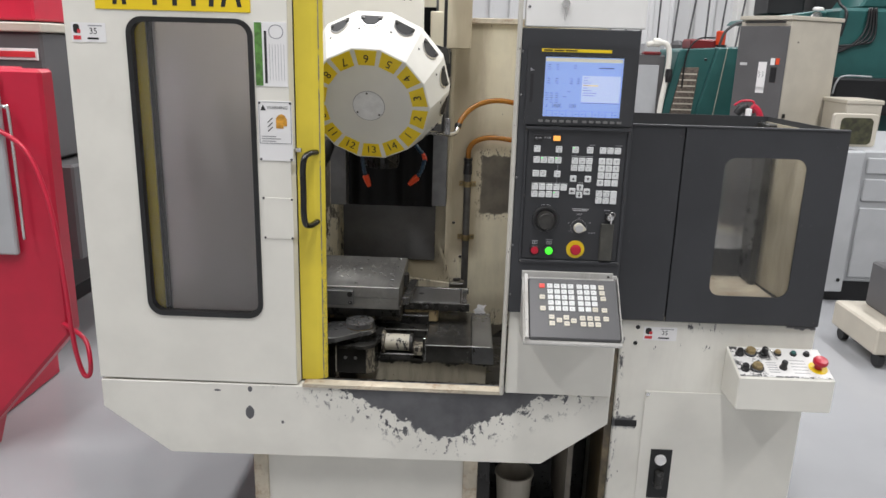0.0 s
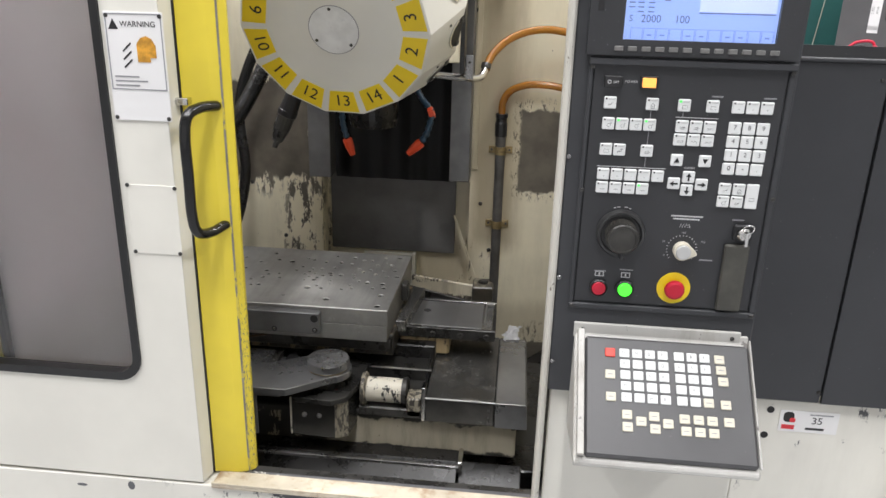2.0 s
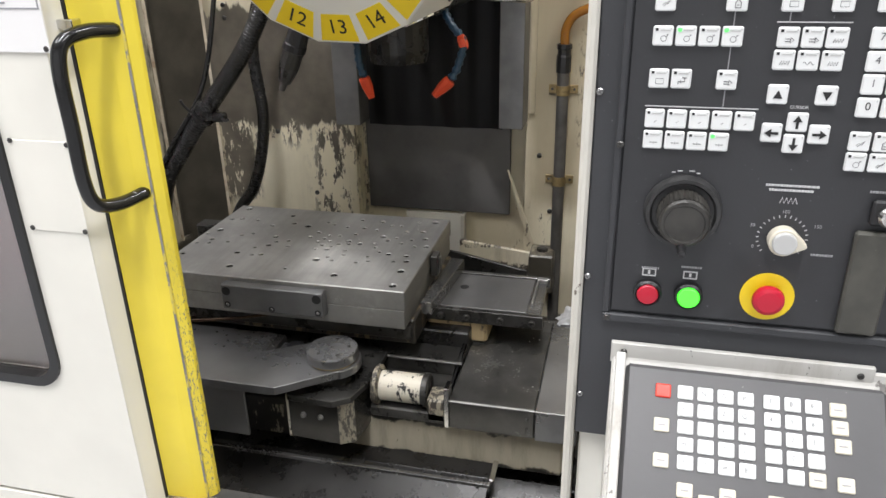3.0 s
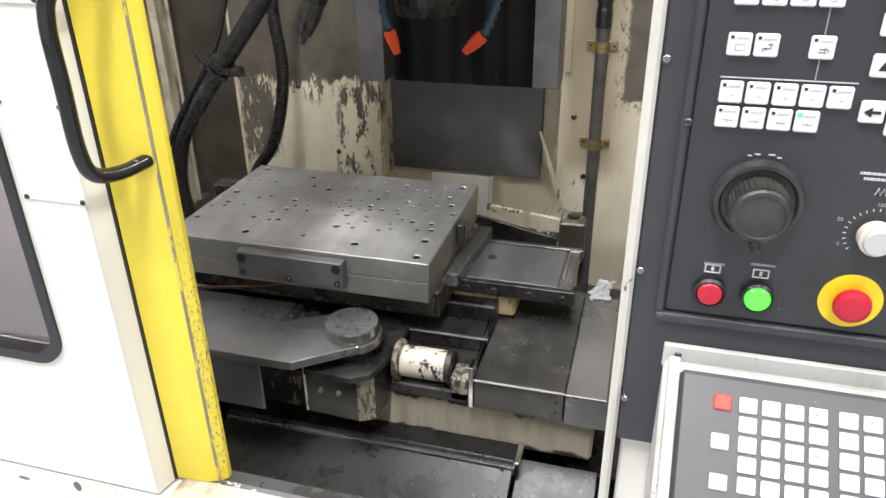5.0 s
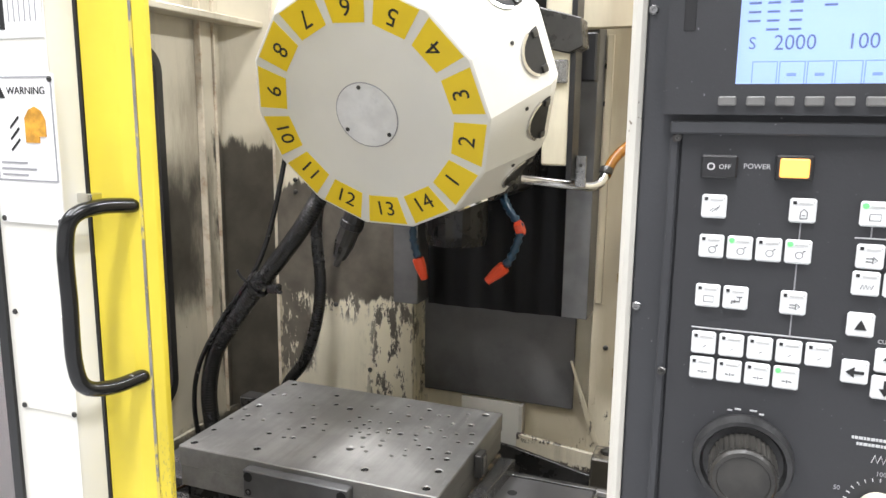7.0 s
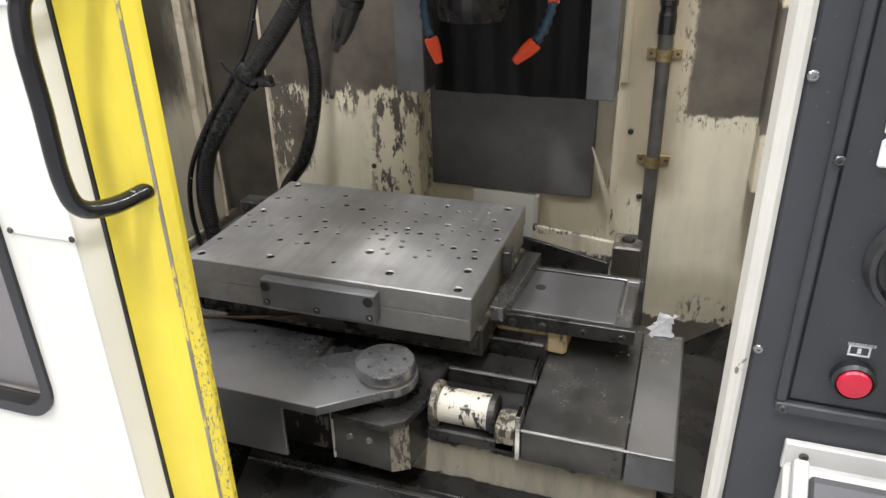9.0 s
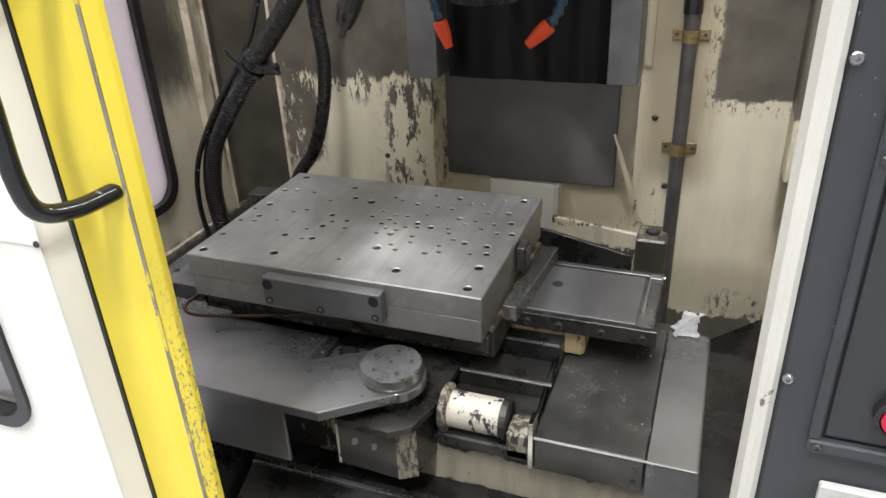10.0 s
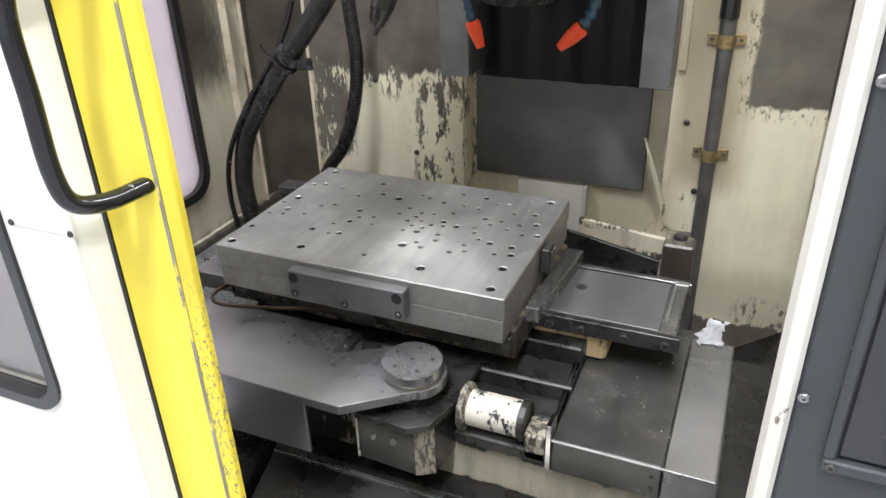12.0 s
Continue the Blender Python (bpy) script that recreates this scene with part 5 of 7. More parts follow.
def keyboard():
    """The tilted alphanumeric keyboard on its white bracket."""
    k = thing("keyboard_unit", (0.365, -0.05, 0.80), "dark keyboard tilted on a scuffed white bracket", "keyboard")
    d = Vector((0, -0.125, -0.121)).normalized()
    n = Vector((0, -0.121, 0.125)).normalized()
    o = Vector((0.258, -0.005, 0.957))
    m = Matrix.Translation(o) @ Matrix(((1, 0, 0), (0, -d.y, n.y), (0, -d.z, n.z))).to_4x4()
    side = [(0.0, 0.960), (-0.004, 0.960), (-0.006, 0.950), (-0.136, 0.827), (-0.136, 0.819), (0.0, 0.800)]
    part("bracket", prism(side, "x", 0.2485, 0.4868, 0.002), M_RIM, k, "white folded bracket")
    part("flange", box(0.247, 0.4755, -0.0062, -0.0005, 0.944, 0.966, 0.001), M_RIM, k)
    for x in (0.259, 0.464):
        shared("screw", SCREW_DARK, face_y(x, -0.0062, 0.957), k)
    plate = box(0.0035, 0.226, -0.178, -0.012, -0.012, 0.006, 0.004)
    bmesh.ops.transform(plate, matrix=m, verts=plate.verts[:])
    part("key_plate", plate, M_KEYPLATE, k, "dark grey key plate")
    for b in ((-0.006, 0.003, -0.178, -0.004, 0.0, 0.011), (0.2265, 0.229, -0.178, -0.004, 0.0, 0.007)):
        rim = box(*b, 0.001)
        bmesh.ops.transform(rim, matrix=m, verts=rim.verts[:])
        part("rim", rim, M_RIM, k, "white metal rim with worn paint")
    key = rbox_mesh("key", 0.0136, 0.0126, 0.0022, M_KEY)
    beige = rbox_mesh("key", 0.0136, 0.0126, 0.0022, M_KEYB)
    red = rbox_mesh("key", 0.0136, 0.0126, 0.0022, M_KEYR)
    mark = rbox_mesh("key_mark", 0.007, 0.0012, 0.0004, M_KEYPALE, 0)

    letters = ["ONGP789", "XYZQ456", "IJKR123", "MSTL-0.", "FDHB/  "]

    def put(x, s, mesh, ch=""):
        # x runs a little wider towards the lower edge
        ob = shared("key", mesh, m @ pose(x - 0.258 - 0.06 * (s - 0.035), -s, 0.006), k)
        if ch.strip():
            lettering("letter", ch, 0.0062, m @ pose(x - 0.2595 - 0.06 * (s - 0.035), -s, 0.0092), M_KEYPALE, ob)
        elif mesh is beige:
            shared("key_mark", mark, m @ pose(x - 0.258 - 0.06 * (s - 0.035), -s, 0.0082), ob)
    for r in range(5):
        s = 0.035 + 0.0155 * r
        for i, x in enumerate((0.3154, 0.3326, 0.3498, 0.3670, 0.3886, 0.4058, 0.4228)):
            put(x + 0.0014 * r, s, beige if r == 4 and x > 0.42 else key, letters[r][i])
    for x, s in ((0.4425, 0.0354), (0.4447, 0.0506), (0.4475, 0.0662), (0.4506, 0.0981), (0.2978, 0.0665), (0.3004, 0.0976), (0.3227, 0.1205), (0.358, 0.1206), (0.3415, 0.1283), (0.3764, 0.1289), (0.3974, 0.121), (0.4154, 0.121), (0.433, 0.121), (0.4545, 0.1211), (0.3243, 0.137), (0.360, 0.137), (0.3997, 0.137), (0.4175, 0.137), (0.4352, 0.137)):
        put(x, s, beige)
    put(0.2961, 0.0353, red)
    return k


keyboard()
lk = thing("panel_lock", (0.315, 0.0, 1.60), "small chrome lock with keys hanging from it", "lock")
part("barrel", lathe([(0.009, 0), (0.009, 0.008), (0, 0.009)], face_y(0.313, 0.0, 1.607), 18), M_CHROME, lk)
part("hanging_key", box(0.310, 0.3125, -0.012, -0.008, 1.572, 1.603, 0.0005), M_CHROME, lk)
part("hanging_key", box(0.314, 0.3165, -0.010, -0.007, 1.578, 1.603, 0.0005), M_CHROME, lk)


# ---- side guard, lower cabinet and switch box ----
def side_guard():
    g = thing("side_guard", (0.78, 0.3, 0.803), "dark grey sheet guard with a rounded window, open on top", "machine guard")
    part("front_sheet", box(0.494, 0.6485, 0.108, 0.114, 0.803, 1.325, 0.001), M_DARK, g)
    hole = rounded(0.757, 0.966, 0.881, 1.253, 0.03)
    part("front_door", sheet_with_hole(0.6515, 1.060, 0.803, 1.325, hole, "y", 0.106, 0.112), M_DARK, g, "dark grey guard door")
    part("door_pane", box(0.750, 0.973, 0.1125, 0.1155, 0.873, 1.262, 0), M_ACRYL, g, "clear plastic window pane")
    part("side_sheet", prism([(1.056, 0.112), (1.060, 0.112), (1.024, 0.545), (1.020, 0.545)], "z", 0.803, 1.325), M_DARK, g)
    part("rear_sheet", sheet_with_hole(0.49, 1.022, 0.803, 1.325, rounded(0.80, 1.008, 0.90, 1.29, 0.03), "y", 0.540, 0.546), M_DARK, g)
    part("rear_pane", box(0.795, 1.012, 0.5465, 0.549, 0.895, 1.295, 0), M_ACRYL, g)
    part("inner_sheet", box(0.494, 0.50, 0.114, 0.54, 0.803, 1.325, 0.001), M_BEIGE, g)
    # black strip added behind the seam to stop light leaking through
    part("seam_light_block", box(0.640, 0.660, 0.1165, 0.120, 0.803, 1.325, 0), M_BLACK, g)
    part("fold", box(0.494, 1.060, 0.104, 0.124, 1.325, 1.330, 0.001), M_DARK, g)
    # added lining; its dirty colour also carries the shade inside the guard
    part("inner_lining", prism([(1.051, 0.13), (1.0555, 0.13), (1.0195, 0.539), (1.015, 0.539)], "z", 0.815, 1.31), M_SIDE, g, "added inner lining, dirty beige darkened for shade")
    part("inner_floor", box(0.50, 1.02, 0.115, 0.53, 0.804, 0.812, 0.001), M_RUST, g)
    part("inner_cover", box(0.990, 1.014, 0.44, 0.539, 0.812, 1.31, 0.004), M_GRIME, g, "dark oily corner post")
    part("inner_block", box(0.70, 0.775, 0.18, 0.30, 0.803, 0.93, 0.005), M_LGREY, g)
    for x, z in ((0.640, 1.303), (0.645, 0.822), (0.515, 0.82), (1.045, 0.815)):
        shared("screw", SCREW_DARK, face_y(x, 0.107, z), g)
    return g


side_guard()


def lower_cabinet():
    c = thing("lower_cabinet", (0.8, 0.5, 0), "cream lower machine cabinet with scuffed paint", "cabinet")
    part("body", box(0.538, 1.064, 0.1195, 0.95, 0.0, 0.800, 0.004), M_CAB, c)
    door = part("cabinet_door", box(0.622, 1.058, 0.1165, 0.1195, 0.02, 0.590, 0.001), M_CREAM, c)
    part("hinge_pin", lathe([(0.006, 0), (0.006, 0.004), (0, 0.005)], face_y(0.628, 0.1165, 0.582), 12), M_CHROME, door)
    part("gauge_recess", box(0.655, 0.716, 0.1145, 0.1165, 0.252, 0.410, 0.0005), M_HOLE, c, "dark recess of the pressure gauge")
    part("pressure_gauge", lathe([(0.016, 0), (0.016, 0.006), (0.0135, 0.008), (0.0125, 0.006), (0, 0.006)], face_y(0.684, 0.1145, 0.378), 24), M_PAPER, c, "small round pressure gauge")
    part("gauge_bowl", lathe([(0.012, 0), (0.014, 0.05), (0.011, 0.055)], pose(0.684, 0.112, 0.29), 14), M_GRIME, c)
    part("vent_slot", box(0.545, 0.606, 0.117, 0.1195, 0.478, 0.497, 0.0005), M_HOLE, c)
    for x, z in ((0.580, 0.732), (0.583, 0.779)):
        part("bolt_hole", lathe([(0.006, 0), (0.006, 0.001), (0, 0.001)], face_y(x, 0.1195, z), 12), M_HOLE, c)
    lot_label(c, 0.599, 0.690, 0.742, 0.781, 0.1192)
    return c


M_CAB = worn("scuffed_cabinet_paint", CREAM, (0.08, 0.08, 0.085), [(0.53, 0.60, None, None, 0.47, 0.51, 0.004, 0.03, 1.0), (0.98, 1.07, None, None, 0.790, None, 0.003, 0.02, 1.0), (0.60, 0.80, None, None, 0.715, 0.735, 0.004, 0.02, 3.0, 0.60, 50), (0.70, 0.80, None, None, 0.776, 0.796, 0.004, 0.02, 3.0, 0.56, 60), (0.538, 0.552, None, None, 0.30, 0.75, 0.004, 0.02, 1.0, 0.54, 60)], specks=0.24, dirty=0.12)
lower_cabinet()


M_LEGEND = worn("smudged_legend", (0.66, 0.65, 0.63), (0.03, 0.03, 0.03), [(0.83, 0.935, 0.07, 0.12, None, None, 0.008, 0.03, 1.0, 0.50, 40), (0.832, 0.90, 0.0, 0.07, None, None, 0.008, 0.03, 1.0, 0.53, 40), (None, None, None, 0.008, None, None, 0.002, 0.004, 1.0, 0.50, 60)], specks=0.35)


def switch_box():
    s = thing("switch_box", (0.95, 0.06, 0.60), "cream switch box with knobs and a red stop button", "switch box")
    part("case", prism([(0.0, 0.602), (0.1185, 0.602), (0.1185, 0.735), (0.0, 0.695)], "x", 0.828, 1.076, 0.003), M_CREAM, s)
    m = Matrix.Translation((0.828, 0.0, 0.695)) @ pose(0, 0, 0, math.degrees(math.atan2(0.04, 0.1185)), 0, 0)
    plate = box(0.004, 0.244, 0.005, 0.120, 0.0005, 0.002, 0.0005)
    bmesh.ops.transform(plate, matrix=m, verts=plate.verts[:])
    part("legend_plate", plate, M_LEGEND, s, "white printed legend plate")

    def knob(x, y, r, h, material, label=""):
        b = part("knob_base", lathe([(r * 1.25, 0.002), (r * 1.25, 0.006), (r, 0.008)], m @ pose(x, y, 0), 20), M_BLACK, s)
        part("knob", lathe([(r, 0.006), (r * 0.95, h), (r * 0.8, h + 0.002), (0, h + 0.002)], m @ pose(x, y, 0), 20), material, b, label)
    knob(0.055, 0.095, 0.013, 0.016, M_BRASS, "brass coloured push button")
    knob(0.055, 0.035, 0.014, 0.016, M_BRASS, "brass coloured push button")
    knob(0.025, 0.090, 0.009, 0.018, M_BLACK)
    knob(0.022, 0.030, 0.009, 0.018, M_BLACK)
    knob(0.092, 0.095, 0.009, 0.020, M_BLACK)
    knob(0.128, 0.096, 0.008, 0.012, M_BRASS)
    knob(0.125, 0.040, 0.008, 0.024, M_BLACK)
    knob(0.170, 0.096, 0.007, 0.010, M_GREEN)
    knob(0.205, 0.096, 0.007, 0.010, M_BLACK)
    e = part("stop_disc", lathe([(0.024, 0.002), (0.024, 0.003), (0, 0.003)], m @ pose(0.218, 0.045, 0), 30), M_LABELY, s)
    part("stop_button", lathe([(0.010, 0.003), (0.010, 0.018), (0.018, 0.020), (0.019, 0.027), (0.016, 0.032), (0, 0.034)], m @ pose(0.218, 0.045, 0), 28), M_REDB, e, "red mushroom stop button")
    part("key_bunch", tube([(0.09, 0.095, 0.02), (0.10, 0.085, 0.024), (0.112, 0.075, 0.012), (0.12, 0.07, 0.006)], 0.002, 6), M_CHROME, s).matrix_basis = m
    for i in range(5):
        b = box(0.085, 0.112, 0.022 + i * 0.009, 0.0245 + i * 0.009, 0.002, 0.0024, 0)
        bmesh.ops.transform(b, matrix=m, verts=b.verts[:])
        part("print_bar", b, M_GREYINK, s)
        b = box(0.150, 0.190, 0.022 + i * 0.012, 0.0238 + i * 0.012, 0.002, 0.0024, 0)
        bmesh.ops.transform(b, matrix=m, verts=b.verts[:])
        part("print_bar", b, M_GREYINK, s)
    return s


switch_box()


# ---- table, saddle and the clamping arm ----
S = -0.094  # how far the saddle stands forward of its rear stop


def drilled(x0, x1, y0, y1, z0, z1, holes):
    """A plate with round blind holes: (x, y, radius, countersink)."""
    base = obj("plate_blank", box(x0, x1, y0, y1, z0, z1, 0.0018), M_STEEL)
    cut = bmesh.new()
    for x, y, r, sink in holes:
        prof = [(r, -0.02), (r, 0.0)] if not sink else [(r * 0.76, -0.02), (r * 0.76, -0.0017), (r, 0.0003)]
        prof.append((prof[-1][0], 0.005))
        lathe(prof, pose(x, y, z1), 14, cut)
    cut.faces.ensure_lookup_table()
    for f in cut.faces:
        f.material_index = 1 if f.calc_center_median().z > z1 - 0.0016 else 0
    cutter = obj("plate_cutter", cut, M_SHEET)
    cutter.data.materials.append(M_STEEL)
    mod = base.modifiers.new("holes", "BOOLEAN")
    mod.operation, mod.object, mod.solver = "DIFFERENCE", cutter, "EXACT"
    mod.material_mode = "TRANSFER"
    me = bpy.data.meshes.new_from_object(base.evaluated_get(bpy.context.evaluated_depsgraph_get()))
    for o in (base, cutter):
        old = o.data
        bpy.data.objects.remove(o)
        bpy.data.meshes.remove(old)
    return me


def fixture_plate():
    f = thing("fixture_plate", (-0.35, 0.74 + S, 0.674), "machined steel fixture plate full of drilled holes", "fixture plate")
    fx, fy = -0.105, 0.56 + S
    big = [(-0.477, 0.021), (-0.028, 0.022), (-0.206, 0.102), (-0.147, 0.043), (-0.358, 0.042), (-0.469, 0.207), (-0.292, 0.264), (-0.469, 0.340), (-0.031, 0.083), (-0.028, 0.335)]
    mid = [(-0.040, 0.278), (-0.026, 0.242), (-0.014, 0.203), (-0.033, 0.128), (-0.150, 0.193), (-0.33, 0.151), (-0.205, 0.153), (-0.077, 0.154), (-0.04, 0.152), (-0.454, 0.278), (-0.35, 0.316), (-0.328, 0.273), (-0.335, 0.195), (-0.375, 0.104), (-0.324, 0.104), (-0.476, 0.271), (-0.48, 0.079), (-0.46, 0.158), (-0.142, 0.318), (-0.114, 0.237), (-0.146, 0.205), (-0.177, 0.202)]
    small = [(-0.340, 0.099), (-0.289, 0.153), (-0.410, 0.19), (-0.074, 0.271), (-0.099, 0.219), (-0.099, 0.161), (-0.202, 0.169), (-0.222, 0.172), (-0.192, 0.184), (-0.120, 0.199), (-0.457, 0.138), (-0.248, 0.052), (-0.175, 0.104), (-0.126, 0.105), (-0.162, 0.134), (-0.352, 0.134), (-0.402, 0.181), (-0.39, 0.203), (-0.369, 0.252), (-0.416, 0.277), (-0.42, 0.151), (-0.482, 0.134), (-0.485, 0.183), (-0.299, 0.18), (-0.322, 0.171), (-0.255, 0.234), (-0.23, 0.205), (-0.227, 0.222), (-0.189, 0.173), (-0.172, 0.188), (-0.212, 0.177), (-0.167, 0.154), (-0.264, 0.208), (-0.237, 0.186), (-0.168, 0.275), (-0.207, 0.275), (-0.113, 0.181)]
    rng = random.Random(3)
    wanted = [(a, b, 0.0088) for a, b in big] + [(a, b, 0.0070) for a, b in mid] + [(a, b, 0.0054) for a, b in small]
    wanted += [(rng.uniform(-0.26, -0.03), rng.uniform(0.10, 0.33), 0.0050) for _ in range(60)]
    kept = []
    for a, b, rad in wanted:
        gap = 0.0015 if len(kept) < 60 else 0.008
        if all(math.hypot(a - p, b - q) > rad + other + gap for p, q, other in kept):
            kept.append((a, b, rad))
    holes = [(fx + a, fy + b, rad, True) for a, b, rad in kept[:84]]
    under(new("upper_plate", drilled(-0.600, -0.105, 0.56 + S, 0.918 + S, 0.7125, 0.75, holes)), f)
    part("lower_plate", box(-0.598, -0.107, 0.5615 + S, 0.916 + S, 0.674, 0.7118, 0.0015), M_STEEL, f, "machined steel lower plate")
    bar = part("stop_bar", box(-0.450, -0.252, 0.540 + S, 0.5605 + S, 0.692, 0.741, 0.0015), M_BAR, f, "dark steel stop bar with counterbored screws")
    for x, z, r in ((-0.440, 0.729, 0.0085), (-0.263, 0.729, 0.0085), (-0.440, 0.702, 0.006), (-0.262, 0.702, 0.006), (-0.352, 0.700, 0.006)):
        part("counterbore", lathe([(r, 0), (r, 0.0006), (0, 0.0006)], face_y(x, 0.540 + S, z), 18), M_HOLE, bar)
        if r < 0.007:
            shared("screw", SCREW, face_y(x, 0.540 + S, z), bar)
    part("pipe_loop", tube([(-0.59, 0.60 + S, 0.668), (-0.603, 0.545 + S, 0.668), (-0.592, 0.525 + S, 0.662), (-0.55, 0.530 + S, 0.660), (-0.45, 0.56 + S, 0.660), (-0.36, 0.60 + S, 0.662)], 0.003, 8), M_COPPER, f, "thin copper oil pipe")
    return f


fixture_plate()


def worktable():
    t = thing("worktable", (-0.3, 0.78 + S, 0.585), "oily machine worktable with sheet steel end cover", "machine table")
    part("table_body", box(-0.62, -0.10, 0.60 + S, 0.90 + S, 0.622, 0.6735, 0.003), M_TABLE, t, "grimy brown table casting")
    part("table_skirt", box(-0.60, -0.104, 0.585 + S, 0.60 + S, 0.640, 0.668, 0.002), M_GRIME, t, "dark edge strip")
    E = S - 0.026
    part("end_cover", box(-0.103, 0.117, 0.708 + E, 0.885 + E, 0.636, 0.655, 0.002), M_SHEET, t, "sheet steel end cover")
    part("cover_lid", box(-0.080, 0.092, 0.722 + E, 0.868 + E, 0.655, 0.6595, 0.001), M_PAN, t, "grey steel cover lid")
    part("cover_rail", box(-0.103, 0.125, 0.706 + E, 0.716 + E, 0.634, 0.6605, 0.001), M_GRIME, t)
    part("cover_rail", box(-0.085, 0.122, 0.874 + E, 0.886 + E, 0.640, 0.660, 0.001), M_SHEET, t)
    hook = box(0.097, 0.1005, 0.760 + E, 0.874 + E, 0.650, 0.6625, 0.001)
    box(0.097, 0.118, 0.862 + E, 0.874 + E, 0.650, 0.6635, 0.001, hook)
    part("cover_hook", hook, M_STEEL, t, "bright bent edge strip")
    part("lid_hole", lathe([(0.009, 0), (0.009, 0.0006), (0, 0.0006)], pose(-0.045, 0.807 + E, 0.6595), 18), M_HOLE, t)
    dog = part("dog_block", box(-0.1035, -0.090, 0.735 + S, 0.765 + S, 0.700, 0.742, 0.0015), M_GRIME, t, "dark trip dog block")
    part("dog_face", box(-0.090, -0.087, 0.740 + S, 0.760 + S, 0.705, 0.738, 0.001), M_SHEET, dog, "bright dog face")
    part("trip_plate", prism([(-0.1025, 0.650 + S), (-0.080, 0.650 + S), (-0.062, 0.86 + S), (-0.090, 0.86 + S)], "z", 0.6605, 0.686, 0.001), M_SHEET, t, "grey steel trip plate")
    for x in (-0.070, -0.02, 0.045, 0.105):
        shared("bolt", BOLT, face_y(x, 0.706 + E, 0.647), t)
    for b in ((-0.70, -0.60, 0.60, 0.90), ):
        part("left_cover", box(b[0], b[1], b[2] + S, b[3] + S, 0.630, 0.662, 0.002), M_SHEET, t, "sheet steel end cover")
    part("left_corner", box(-0.72, -0.61, 0.90 + S, 0.94 + S, 0.60, 0.70, 0.003), M_GRIME, t)
    for x in (-0.56, -0.40, -0.28, -0.17):
        shared("bolt", BOLT, face_y(x, 0.600 + S, 0.634), t)
    return t


worktable()


def saddle():
    s = thing("saddle", (-0.2, 0.7 + S, 0.42), "dirty cream saddle casting under the table", "machine part")
    part("casting", box(-0.60, 0.185, 0.515 + S, 0.92 + S, 0.435, 0.528, 0.004), M_SADDLE, s, "cream saddle casting with flaking paint")
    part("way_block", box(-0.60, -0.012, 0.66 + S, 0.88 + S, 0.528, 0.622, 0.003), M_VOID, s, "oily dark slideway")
    part("way_step", box(-0.60, -0.014, 0.60 + S, 0.66 + S, 0.528, 0.592, 0.002), M_GRIME, s)
    part("way_step", box(-0.60, -0.016, 0.555 + S, 0.60 + S, 0.528, 0.566, 0.002), M_GRIME, s)
    part("way_shine", box(-0.60, -0.012, 0.597 + S, 0.603 + S, 0.590, 0.5935, 0.0005), M_STEEL, s)
    part("stained_ledge", box(-0.1035, 0.018, 0.690 + S, 0.80 + S, 0.586, 0.6335, 0.006), M_LEDGE, s, "oil stained cream ledge")
    part("seal_strip", prism([(0.70 + S, 0.585), (0.72 + S, 0.60), (0.80 + S, 0.625), (0.80 + S, 0.60), (0.49 + S, 0.575), (0.49 + S, 0.585)], "x", -0.022, -0.016, 0.0005), M_RUBBER, s)
    part("ragged_gasket", box(-0.20, 0.02, 0.508 + S, 0.5155 + S, 0.430, 0.440, 0.002), M_RUST, s, "crusted gasket edge")
    return s


saddle()


def way_cover_right():
    c = thing("saddle_cover", (0.09, 0.65 + S, 0.53), "bare sheet steel saddle cover with oil film", "machine cover")
    part("cover_box", box(-0.013, 0.1360, 0.493 + S, 0.81 + S, 0.526, 0.585, 0.0025), M_OILSHEET, c, "darker steel cover")
    part("cover_box", prism([(0.1374, 0.526), (0.207, 0.526), (0.203, 0.582), (0.200, 0.585), (0.1374, 0.585)], "y", 0.490 + S, 0.808 + S, 0.001), M_ARM, c, "steel end cover")
    part("edge_bead", box(-0.012, 0.201, 0.4885 + S, 0.4925 + S, 0.5835, 0.5865, 0.0008), M_STEEL, c)
    for z in (0.545, 0.565):
        shared("screw", SCREW_DARK, face_y(0.123, 0.493 + S, z), c)
    part("tab", box(-0.02, -0.012, 0.488 + S, 0.515 + S, 0.53, 0.61, 0.001), M_CHROME, c)
    part("fold", box(0.06, 0.085, 0.805 + S, 0.815 + S, 0.585, 0.596, 0.001), M_PAPER, c)
    return c


way_cover_right()


